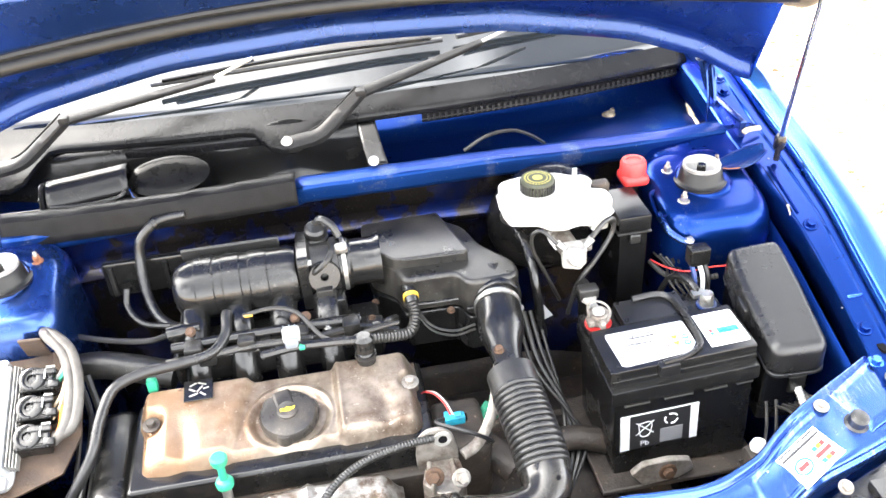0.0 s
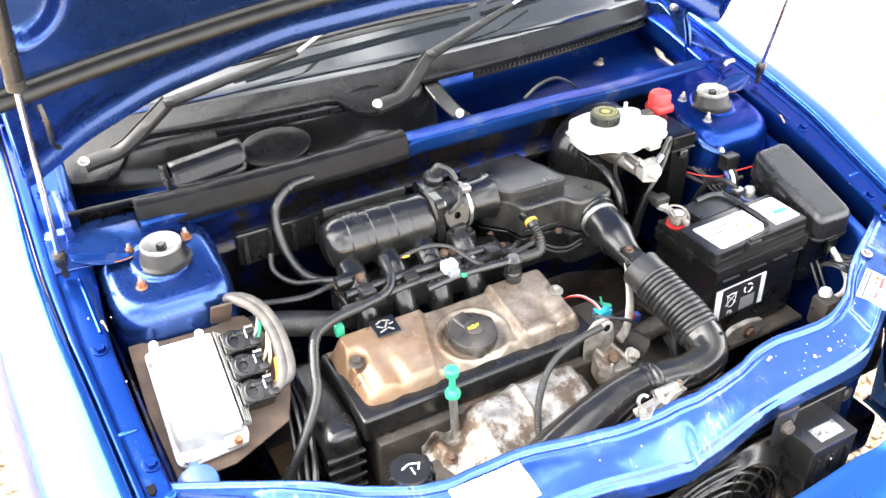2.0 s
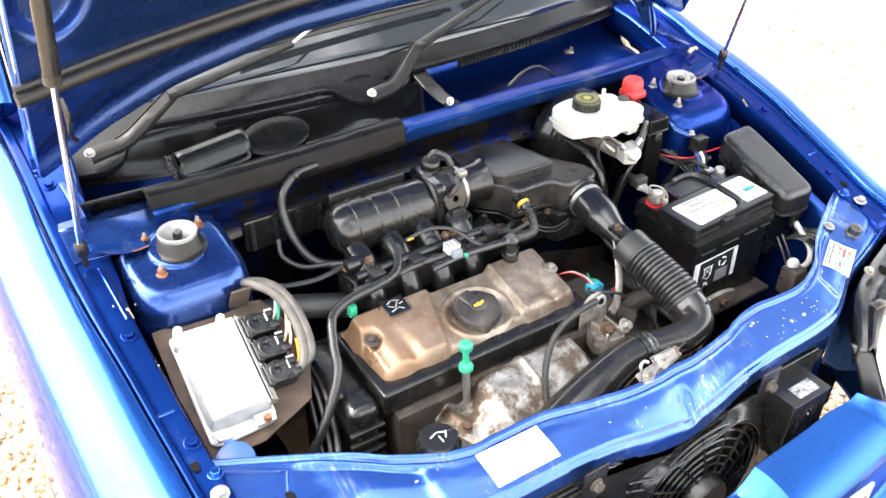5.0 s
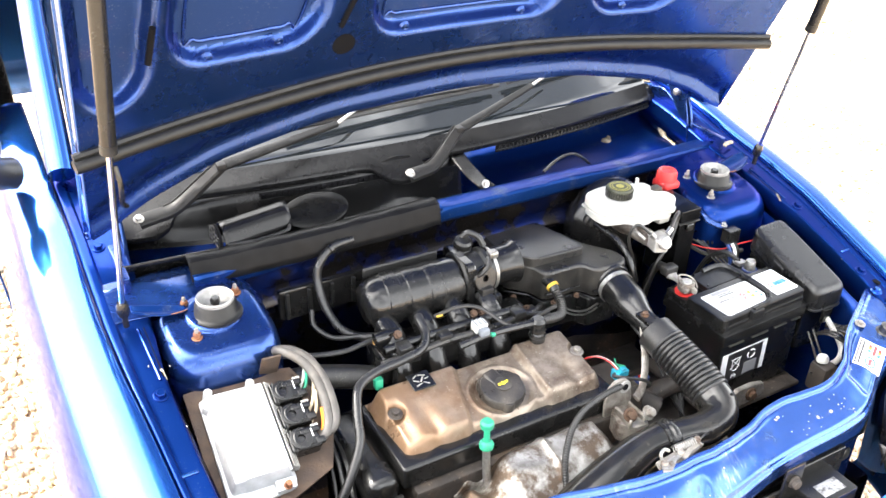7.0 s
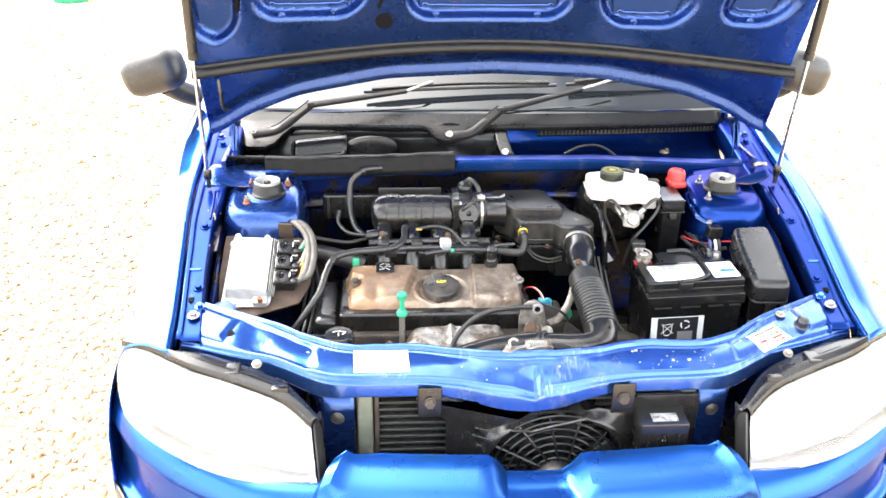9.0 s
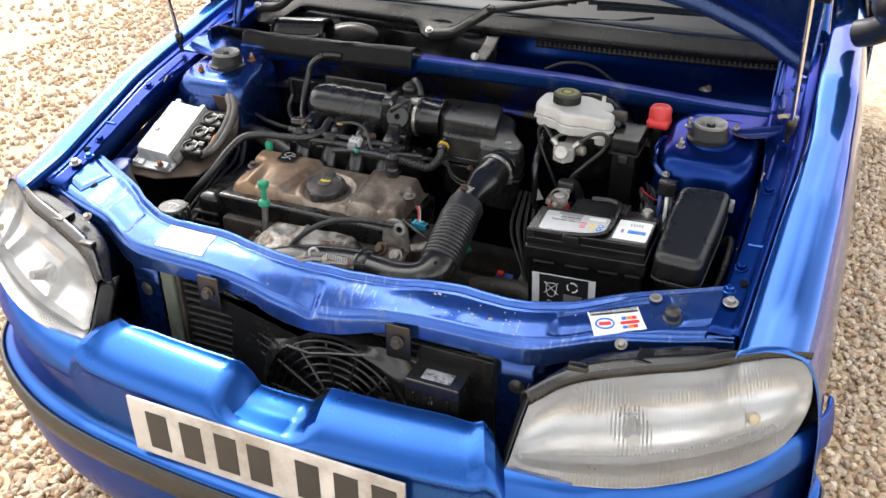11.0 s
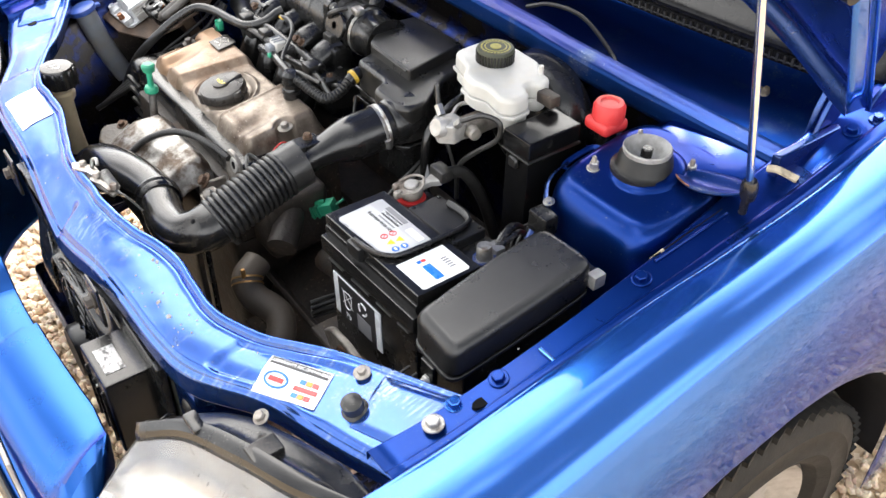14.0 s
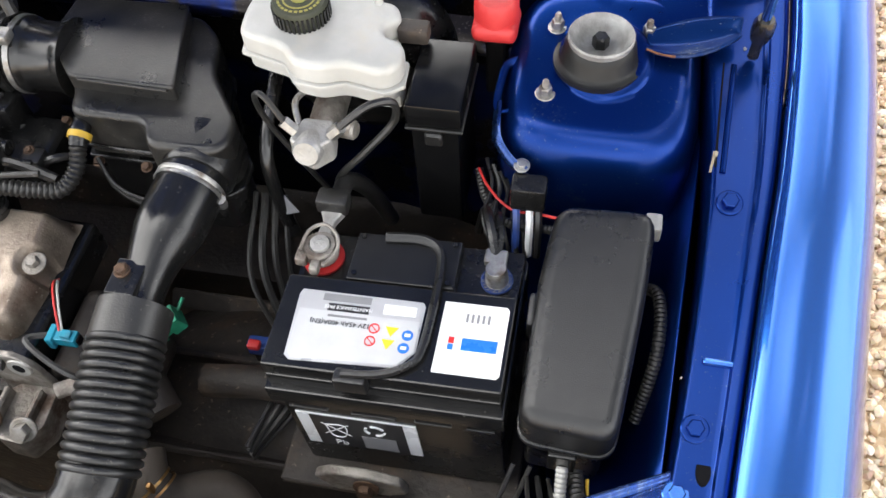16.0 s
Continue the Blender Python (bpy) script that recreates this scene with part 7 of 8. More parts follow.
part("duct_mouth", tube([(0.040, -0.425, 0.6765), (0.020, -0.423, 0.675), (-0.020, -0.427, 0.672), (-0.070, -0.438, 0.664), (-0.120, -0.448, 0.648), (-0.150, -0.452, 0.632)], lambda t: 0.0285 + 0.010 * sstep(0.25, 0.9, t), 28, 8), DUCT, intake, "flared satin black duct mouth")
part("duct_joint", lathe([(0.026, -0.012), (0.0305, -0.012), (0.0310, -0.008), (0.0285, -0.005), (0.0285, -0.002), (0.0315, 0.001), (0.0315, 0.006), (0.029, 0.010), (0.026, 0.010)], 32, along((0.040, -0.4255, 0.6765), (1, -0.12, 0.03))), PLASTIC, intake)
part("drain_hole", lathe([(0, 0), (0.0028, 0), (0.0030, 0.001), (0, 0.001)], 12, along((0.166, -0.425, 0.7155), (0.25, -0.6, 0.75))), HOLE_SHADE, intake)
part("stay", rbox(0.172, 0.179, -0.420, -0.414, 0.52, 0.675, 0.001, 1), PLASTIC, intake)
part("stay", rbox(0.148, 0.156, -0.425, -0.418, 0.55, 0.67, 0.001, 1), GRIME, intake)

# coolant filler and washer filler
filler = thing("coolant_filler", (-0.343, -0.434, 0.60), "black ribbed coolant cap on a yellowed neck", "filler cap")
part("neck", lathe([(0.016, 0.56), (0.013, 0.60), (0.013, 0.655), (0.019, 0.664), (0.020, 0.672), (0.016, 0.676), (0.023, 0.684), (0.023, 0.692), (0, 0.692)], 24, Matrix.Translation((-0.343, -0.434, 0))), YELLOWED, filler)
fc = part("cap", lathe([(0.0, 0.686), (0.0265, 0.686), (0.027, 0.712), (0.0245, 0.719), (0.013, 0.7205), (0, 0.7205)], 32, Matrix.Translation((-0.343, -0.434, 0))), PLASTIC, filler)
for k in range(12):
    a = 2 * math.pi * k / 12
    part("rib", lathe([(0.0042, 0.687), (0.0042, 0.712), (0.002, 0.716), (0, 0.716)], 8, Matrix.Translation((-0.343 + 0.0262 * math.cos(a), -0.434 + 0.0262 * math.sin(a), 0))), PLASTIC, fc)
for dx, dy, a in ((-0.006, 0.004, 0.4), (0.006, 0.004, -0.4), (0.0, -0.006, 1.6), (0.010, -0.002, 1.0)):
    part("pale_mark", rbox(-0.006, 0.006, -0.001, 0.001, 0.7203, 0.7209, 0.0002, 1, Matrix.Translation((-0.343 + dx, -0.434 + dy, 0)) @ Matrix.Rotation(a, 4, "Z")), CREAM, fc)
washer_ = thing("washer_filler", (-0.575, -0.314, 0.55), "washer bottle neck closed with a blue flip cap", "filler cap")
part("neck", tube([(-0.560, -0.270, 0.56), (-0.568, -0.295, 0.63), (-0.574, -0.312, 0.695)], 0.0195, 18), NECK, washer_)
part("cap", lathe([(0.0, 0.0), (0.025, 0.0), (0.026, 0.004), (0.025, 0.009), (0.02, 0.011), (0, 0.011)], 28, along((-0.575, -0.314, 0.697), (-0.1, -0.25, 1))), BLUE_PL, washer_)
part("hinge_tab", rbox(-0.578, -0.566, -0.296, -0.282, 0.703, 0.708, 0.001, 1), BLUE_PL, washer_)


# ---- engine computer on its tray ----
ecu = thing("engine_computer", (-0.535, -0.205, 0.68), "bright alloy engine computer with three black plugs", "control unit")
EM = Matrix.Translation((-0.5355, -0.1835, 0.7295)) @ Matrix.Rotation(radians(-1.6), 4, "Z") @ Matrix.Rotation(radians(24.4), 4, "X") @ Matrix.Rotation(radians(3.1), 4, "Y")
part("base_flange", prism([(-0.050, 0.078), (-0.030, 0.082), (0.036, 0.080), (0.047, 0.072), (0.047, -0.078), (0.040, -0.090), (-0.040, -0.096), (-0.052, -0.088)], -0.014, -0.0085, 0.002, 2, EM, rc=0.006), ALLOY_CLEAN, ecu)
case = part("case", grid(lambda u, v: EM @ Vector((-0.047 + 0.090 * u, -0.076 + 0.152 * v, -0.009 + 0.025 * sstep(0.0, 0.07, min(u, 1 - u)) * sstep(0.0, 0.075, v) * sstep(1.0, 0.965, v) - 0.0016 * sstep(0.20, 0.16, u) * sstep(0.52, 0.60, v) - 0.0022 * sstep(0.30, 0.14, u) * sstep(0.14, 0.02, v))), 60, 70), ALLOY_CLEAN, ecu, smooth=50)
part("front_block", rbox(0.012, 0.042, -0.092, -0.074, -0.009, 0.004, 0.004, 2, EM), ALLOY_CLEAN, ecu)
part("front_lug", rbox(-0.046, -0.020, -0.092, -0.076, -0.009, -0.003, 0.003, 2, EM), ALLOY_CLEAN, ecu)
for x, y in ((-0.036, 0.081), (0.026, 0.080), (-0.043, 0.060), (-0.038, -0.086), (0.036, -0.080)):
    part("lug", lathe([(0, -0.012), (0.0065, -0.012), (0.0065, 0.006), (0.0055, 0.008), (0.0025, 0.008), (0.002, 0.006), (0, 0.006)], 16, EM @ Matrix.Translation((x, y, 0.0 if y > 0 else -0.008))), ALLOY_CLEAN, case)
bolt(case, EM @ Vector((0.028, -0.087, 0.004)), EM.to_3x3() @ Vector((0, 0, 1)), 0.0052, RUST, washer=1.2, h=0.009)
part("vent_plug", lathe([(0, 0), (0.0062, 0), (0.0058, 0.003), (0.004, 0.004), (0, 0.004)], 16, EM @ Matrix.Translation((-0.027, -0.009, 0.0155))), ALLOY, case)
for y0, y1 in ((-0.058, 0.066), (-0.070, 0.070)):
    part("edge_bead", tube([EM @ Vector((-0.0385 if y0 > -0.06 else 0.0375, y0, 0.0150)), EM @ Vector((-0.0385 if y0 > -0.06 else 0.0375, y1, 0.0150))], 0.0016, 6, 2), ALLOY_CLEAN, case)
for k in range(4):
    part("plug_rail", rbox(0.0425 + 0.0030 * k, 0.0440 + 0.0030 * k, -0.066, 0.072, -0.010, 0.014 - 0.0030 * k, 0.0005, 1, EM), ALLOY, case)
for k, y in enumerate((0.050, 0.010, -0.030)):
    pl = part("plug", rbox(0.048, 0.094, y - 0.017, y + 0.017, -0.014, 0.012, 0.004, 3, EM), PLASTIC, ecu, "black locking plug")
    part("lever", lathe([(0.006, 0), (0.016, 0), (0.0165, 0.004), (0.014, 0.005), (0.006, 0.004)], 24, EM @ Matrix.Translation((0.066, y, 0.011))), PLASTIC_MAT, pl)
    part("plug_seal", rbox(0.0525, 0.057, y - 0.0185, y + 0.0185, -0.013, 0.0135, 0.002, 1, EM), PLASTIC_MAT, pl)
    part("lever_arc", tube([EM @ Vector((0.070 + 0.0145 * math.cos(a), y - 0.001 + 0.0145 * math.sin(a), 0.0165)) for a in [math.pi * (0.55 + 0.115 * q_) for q_ in range(9)]], 0.0017, 6, 2), PLASTIC, pl)
    for q_ in range(4):
        part("pin_mark", rbox(0.084 + 0.003 * q_, 0.0856 + 0.003 * q_, y + 0.0120, y + 0.0150, 0.0160, 0.0180, 0, 1, EM), CREAM, pl)
    part("lever_arm", rbox(0.066, 0.096, y + 0.004, y + 0.013, 0.011, 0.017, 0.002, 2, EM), PLASTIC, pl)
    part("pale_mark", rbox(0.082, 0.0835, y - 0.003, y + 0.010, 0.0168, 0.0174, 0, 1, EM), WHITE_LABEL, pl)
    for q in range(3):
        part("rib", rbox(0.052, 0.090, y - 0.0165 + q * 0.0025, y - 0.0155 + q * 0.0025, 0.010, 0.0135, 0.0004, 1, EM), PLASTIC_MAT, pl)
    part("latch", rbox(0.086, 0.100, y - 0.014, y - 0.004, 0.004, 0.014, 0.002, 2, EM), PLASTIC_MAT, pl)
tray = tagged(part("mounting_tray", prism([(-0.066, 0.100), (0.050, 0.106), (0.098, 0.100), (0.122, 0.050), (0.124, -0.024), (0.104, -0.074), (0.020, -0.108), (-0.066, -0.112)], -0.021, -0.0165, 0.001, 1, EM), TRAY_RUST), "brown rusty steel tray under the engine computer", "bracket")
part("upright_tab", rbox(0.048, 0.078, 0.098, 0.102, -0.02, 0.03, 0.001, 1, EM), TRAY_RUST, tray)
part("tray_leg", rbox(-0.06, 0.10, -0.012, 0.012, -0.09, -0.02, 0.002, 1, EM), TRAY_RUST, tray)
for dx, dy, mm in ((0.0, 0.0, LOOM), (0.010, 0.006, LOOM)):
    lm = tagged(part("wiring_loom", tube([EM @ Vector((0.094, -0.036 + dy, 0.0)), EM @ Vector((0.112 + dx, -0.02, 0.012)), EM @ Vector((0.118 + dx, 0.03, 0.022)), EM @ Vector((0.108 + dx, 0.075, 0.028)), EM @ Vector((0.088 + dx, 0.10, 0.03)), EM @ Vector((0.078, 0.118, 0.012)), EM @ Vector((0.09, 0.13, -0.03))], 0.0075, 10, 6), mm), "grey sheathed wiring loom from the engine computer", "wiring")
for k, (mm, y) in enumerate(((ORANGE_INK, -0.035), (YELLOWED, -0.005), (GREEN, 0.04), (CREAM, 0.05), (YELLOWED, 0.010))):
    part("wire", tube([EM @ Vector((0.092, y, 0.002)), EM @ Vector((0.104, y + 0.015, 0.010)), EM @ Vector((0.109 + 0.001 * k, y + 0.04, 0.02))], 0.0025, 6), mm, lm)

# ---- battery ----
battery = thing("battery", (0.375, -0.230, 0.55), "black car battery with silver and white labels", "battery")
BX0, BX1, BY0, BY1 = 0.273, 0.477, -0.303, -0.148
case = part("case", rbox(BX0 + 0.005, BX1 - 0.005, BY0 + 0.006, BY1 - 0.004, 0.55, 0.700, 0.004, 2), PLASTIC, battery)
part("ledge", rbox(BX0, BX1, BY0 - 0.001, BY1, 0.690, 0.714, 0.003, 2), PLASTIC, battery)
part("lid", rbox(BX0 + 0.003, BX1 - 0.003, BY0 + 0.006, BY1 - 0.002, 0.712, 0.728, 0.002, 2), PLASTIC, battery)
front = part("lid_front", rbox(BX0 + 0.001, BX1 - 0.002, BY0 + 0.008, -0.205, 0.7175, 0.742, 0.003, 2), PLASTIC, battery)
for x0, x1 in ((0.29, 0.325), (0.345, 0.385), (0.40, 0.432), (0.445, 0.468)):
    part("ledge_slot", rbox(x0, x1, BY0 - 0.002, BY0 + 0.002, 0.686, 0.689, 0.0005, 1), PLASTIC_MAT, case)
mid_ = part("plug_cover", rbox(0.325, 0.420, -0.204, -0.154, 0.727, 0.741, 0.002, 2), PLASTIC_BOX, battery)
for x, y in ((0.331, -0.159), (0.414, -0.159), (0.331, -0.198), (0.414, -0.199)):
    part("pin", lathe([(0, 0), (0.0025, 0), (0.0025, 0.002), (0, 0.002)], 10, Matrix.Translation((x, y, 0.741))), PLASTIC, mid_)
part("handle", tube([(0.352, -0.160, 0.7455), (0.385, -0.159, 0.7455), (0.402, -0.170, 0.7455), (0.407, -0.20, 0.746), (0.406, -0.262, 0.746), (0.398, -0.281, 0.7455), (0.375, -0.292, 0.7445), (0.345, -0.295, 0.7435)], 0.0048, 8, 6, flat=0.7), PLASTIC_BOX, battery, "black carrying strap")
part("handle_boss", rbox(0.338, 0.366, -0.303, -0.289, 0.724, 0.7435, 0.003, 2), PLASTIC_BOX, battery)


def flat_label(name, pts, z, mat, label, parent=battery):
    return part(name, prism(pts, z, z + 0.0008, 0, 1), mat, parent, label)


L1 = flat_label("top_label", [(0.292, -0.220), (0.398, -0.221), (0.4005, -0.225), (0.4005, -0.268), (0.388, -0.284), (0.298, -0.288), (0.293, -0.284), (0.290, -0.225)], 0.742, SILVER_LABEL, "silver maker label with warning signs")
L2 = flat_label("top_label", [(0.416, -0.217), (0.468, -0.217), (0.4705, -0.220), (0.4705, -0.280), (0.468, -0.283), (0.416, -0.283)], 0.742, WHITE_LABEL, "white label with a blue mark")
part("white_field", prism([(0.294, -0.239), (0.399, -0.240), (0.399, -0.268), (0.387, -0.282), (0.299, -0.286), (0.294, -0.28)], 0.7428, 0.7433, 0, 1), PALE_LABEL, L1)
part("dark_bar", rbox(0.312, 0.354, -0.229, -0.2225, 0.7428, 0.7434, 0, 1), INK_GREY, L1)
part("dark_bar", rbox(0.318, 0.354, -0.2385, -0.2315, 0.7428, 0.7434, 0, 1), INK, L1)
writing("MAINTENANCE FREE", 0.0045, Matrix.Translation((0.336, -0.235, 0.7437)) @ Matrix.Rotation(math.pi, 4, "Z"), WHITE_LABEL, L1)
writing("12V 45Ah 400A(EN)", 0.0062, Matrix.Translation((0.332, -0.250, 0.7437)) @ Matrix.Rotation(math.pi, 4, "Z"), INK, L1)
part("maker_bar", rbox(0.366, 0.394, -0.236, -0.227, 0.7428, 0.7434, 0.0, 1), WHITE_LABEL, L1)
part("small_print_bar", rbox(0.320, 0.354, -0.2445, -0.2425, 0.7433, 0.7437, 0, 1), INK_GREY, L1)
for x, y, kind_ in ((0.362, -0.251, "r"), (0.361, -0.263, "r"), (0.377, -0.252, "y"), (0.376, -0.264, "y"), (0.391, -0.254, "b"), (0.390, -0.266, "b")):
    if kind_ == "y":
        part("warning_sign", prism([(x, y - 0.005), (x + 0.0055, y + 0.004), (x - 0.0055, y + 0.004)], 0.7433, 0.7438, 0, 1), YELLOW_INK, L1)
    elif kind_ == "b":
        part("warning_sign", lathe([(0, 0.7433), (0.0048, 0.7433), (0.0048, 0.7438), (0, 0.7438)], 20, Matrix.Translation((x, y, 0))), BLUE_INK, L1)
        part("sign_bar", rbox(x - 0.0025, x + 0.0025, y - 0.0015, y + 0.0015, 0.7438, 0.7441, 0, 1), WHITE_LABEL, L1)
    else:
        part("warning_sign", tube([(x + 0.0042 * math.cos(a), y + 0.0042 * math.sin(a), 0.7435) for a in [2 * math.pi * k / 16 for k in range(17)]], 0.0006, 5, 2), RED_INK, L1)
        part("sign_bar", rbox(-0.004, 0.004, -0.0004, 0.0004, 0, 0.0004, 0, 1, Matrix.Translation((x, y, 0.7434)) @ Matrix.Rotation(-0.8, 4, "Z")), RED_INK, L1)
part("blue_bar", rbox(0.436, 0.465, -0.261, -0.250, 0.7428, 0.7434, 0.0, 1), BLUE_INK, L2)
part("red_block", rbox(0.425, 0.4295, -0.2555, -0.250, 0.7428, 0.7434, 0, 1), RED_INK, L2)
part("blue_bar", rbox(0.425, 0.4295, -0.2615, -0.2565, 0.7428, 0.7434, 0, 1), BLUE_INK, L2)
for k in range(5):
    part("code_bar", rbox(0.436 + k * 0.0045, 0.438 + k * 0.0045, -0.235, -0.227, 0.7428, 0.7433, 0, 1), INK_GREY, L2)
fl = part("front_label", rbox(0.287, 0.397, BY0 + 0.0045, BY0 + 0.0062, 0.597, 0.662, 0.0003, 1), WHITE_LABEL, battery, "dark recycling label with white ends")
part("dark_field", rbox(0.300, 0.385, BY0 + 0.0038, BY0 + 0.0046, 0.598, 0.661, 0, 1), INK, fl)
writing("Pb", 0.013, Matrix.Translation((0.321, BY0 + 0.0034, 0.607)) @ Matrix.Rotation(math.pi / 2, 4, "X"), WHITE_LABEL, fl)
for a in (0.75, -0.75):
    part("crossed_bar", rbox(-0.017, 0.017, -0.0007, 0.0007, 0, 0.0004, 0, 1, Matrix.Translation((0.321, BY0 + 0.0036, 0.636)) @ Matrix.Rotation(math.pi / 2, 4, "X") @ Matrix.Rotation(a, 4, "Z")), WHITE_LABEL, fl)
part("bin_shape", tube([(0.312, BY0 + 0.0036, 0.645), (0.315, BY0 + 0.0036, 0.622), (0.327, BY0 + 0.0036, 0.622), (0.330, BY0 + 0.0036, 0.645), (0.312, BY0 + 0.0036, 0.645)], 0.0007, 5, 3), WHITE_LABEL, fl)
for k in range(3):
    a = 2 * math.pi * k / 3 + 0.5
    part("arrow_mark", tube([(0.358 + 0.009 * math.cos(a + d), BY0 + 0.0036, 0.644 + 0.009 * math.sin(a + d)) for d in (0, 0.5, 1.0, 1.4)], 0.0014, 5, 3), WHITE_LABEL, fl)
part("small_print_bar", rbox(0.343, 0.375, BY0 + 0.0033, BY0 + 0.0039, 0.602, 0.628, 0, 1), INK_GREY, fl)
post = part("negative_post", lathe([(0.0, 0.728), (0.0135, 0.728), (0.0135, 0.731), (0.010, 0.731), (0.0093, 0.747), (0.0085, 0.749), (0, 0.749)], 24, Matrix.Translation((0.4535, -0.183, 0))), STEEL, battery, "bare lead post with a blue ring")
part("ring", lathe([(0.0105, 0.7285), (0.0140, 0.7285), (0.0140, 0.7310), (0.0105, 0.7310)], 28, Matrix.Translation((0.4535, -0.183, 0))), BLUE_PL, post)
post = part("positive_post", lathe([(0.0, 0.728), (0.0105, 0.728), (0.0098, 0.744), (0.009, 0.746), (0, 0.746)], 24, Matrix.Translation((0.296, -0.178, 0))), ALLOY, battery, "clamped lead post with a red ring")
part("ring", lathe([(0.0115, 0.7285), (0.019, 0.7285), (0.019, 0.7315), (0.0115, 0.7315)], 28, Matrix.Translation((0.296, -0.178, 0))), RED, post)
clampp = thing("battery_terminal", (0.296, -0.17, 0.73), "corroded lead terminal clamp on the battery post", "terminal")
part("collar", lathe([(0.0100, 0.732), (0.0150, 0.732), (0.0158, 0.735), (0.0150, 0.745), (0.0135, 0.747), (0.0100, 0.747)], 24, Matrix.Translation((0.296, -0.178, 0))), CAST, clampp)
part("post_top", lathe([(0, 0.746), (0.0092, 0.746), (0.0085, 0.7495), (0, 0.750)], 20, Matrix.Translation((0.296, -0.178, 0))), ALLOY, clampp)
part("jaw", prism([(0.289, -0.166), (0.303, -0.166), (0.301, -0.150), (0.308, -0.136), (0.284, -0.136), (0.291, -0.150)], 0.735, 0.744, 0.002, 2), ALLOY, clampp)
part("jaw", rbox(0.276, 0.287, -0.196, -0.180, 0.734, 0.745, 0.003, 2), CAST, clampp)
part("jaw", rbox(0.291, 0.300, -0.204, -0.190, 0.734, 0.745, 0.003, 2), CAST, clampp)
part("cable_lug", rbox(0.281, 0.311, -0.140, -0.120, 0.738, 0.756, 0.004, 2), RUBBER, clampp)
part("strap_wire", tube([(0.280, -0.186, 0.747), (0.284, -0.168, 0.751), (0.296, -0.160, 0.752), (0.309, -0.168, 0.750), (0.312, -0.182, 0.746), (0.303, -0.198, 0.744)], 0.0018, 6), CAST, clampp)
bolt(clampp, (0.283, -0.190, 0.738), (-1, -0.3, 0), 0.0045, STEEL, washer=1.4)
part("cable", tube([(0.298, -0.125, 0.744), (0.30, -0.095, 0.735), (0.31, -0.07, 0.69), (0.32, -0.05, 0.62)], 0.0085, 10), RUBBER, clampp)
lead = thing("earth_lead", (0.445, -0.13, 0.73), "loose earth lead with a bright crimped end", "cable")
part("cable", tube([(0.449, -0.160, 0.737), (0.444, -0.145, 0.745), (0.437, -0.125, 0.745), (0.430, -0.10, 0.72), (0.42, -0.08, 0.66)], 0.0048, 8), HOSE, lead)
part("cable", tube([(0.452, -0.160, 0.737), (0.450, -0.140, 0.742), (0.446, -0.118, 0.738), (0.442, -0.09, 0.70)], 0.0038, 8), HOSE, lead)
part("lug", rbox(0.440, 0.460, -0.170, -0.155, 0.733, 0.741, 0.002, 2), STEEL, lead)
shelf = thing("battery_tray", (0.38, -0.23, 0.53), "grimy steel battery tray with a clamp bolt", "bracket")
part("pan", rbox(0.262, 0.492, -0.325, -0.135, 0.540, 0.5495, 0.002, 1), GRIME, shelf)
part("clamp_plate", prism([(0.300, 0.575), (0.318, 0.590), (0.355, 0.592), (0.385, 0.585), (0.392, 0.565), (0.37, 0.552), (0.32, 0.548)], 0.316, 0.326, 0.003, 2, Matrix(((1, 0, 0, 0), (0, 0, -1, 0), (0, 1, 0, 0), (0, 0, 0, 1)))), CAST, shelf)
bolt(shelf, (0.352, -0.327, 0.572), (0, -1, 0.15), 0.008, OLD_BOLT)
_p = Matrix.Translation((0.375, -0.230, 0.738))
battery.matrix_basis = _p @ Matrix.Rotation(-0.045, 4, "Y") @ _p.inverted() @ battery.matrix_basis

# ---- fuse box ----
fuse = thing("fuse_box", (0.532, -0.22, 0.60), "satin black fuse box lid beside the battery", "fuse box")
FOUT = [(0.488, -0.312), (0.566, -0.316), (0.577, -0.20), (0.580, -0.131), (0.497, -0.134), (0.490, -0.20)]
FSL = Matrix(((1, 0, 0, 0), (0, 1, 0, 0), (0, 0.27, 1, 0.27 * 0.23), (0, 0, 0, 1)))
lid_ = prism(FOUT, 0.722, 0.767, 0.013, 6, FSL, rc=0.018)
flid = part("lid", lid_, PLASTIC_BOX, fuse)
part("lid_rim", prism([(0.5325 + (x - 0.5325) * 1.025, -0.223 + (y + 0.223) * 1.012) for x, y in FOUT], 0.7195, 0.7245, 0.0015, 1, FSL, rc=0.018), PLASTIC_BOX, flid)
part("side_notch", rbox(0.4845, 0.4925, -0.232, -0.205, 0.726, 0.752, 0.003, 2, FSL), PLASTIC_BOX, flid)
part("base", prism([(0.5325 + (x - 0.5325) * 0.86, -0.212 + (y + 0.222) * 0.86) for x, y in FOUT], 0.615, 0.724, 0.004, 2, FSL), PLASTIC, fuse)
part("catch", rbox(0.515, 0.538, -0.320, -0.312, 0.672, 0.70, 0.002, 2), PLASTIC, fuse)
part("catch", rbox(0.535, 0.575, -0.134, -0.118, 0.752, 0.768, 0.003, 2), PLASTIC, fuse)
part("catch", rbox(0.572, 0.586, -0.136, -0.118, 0.752, 0.770, 0.002, 2), ALLOY, fuse)
conduit = tagged(part("conduit", corrugated([(0.575, -0.15, 0.70), (0.592, -0.17, 0.72), (0.594, -0.22, 0.71), (0.585, -0.26, 0.66)], 0.006, 0.004, 0.001, 10), RUBBER), "black corrugated conduit beside the fuse box", "wiring")
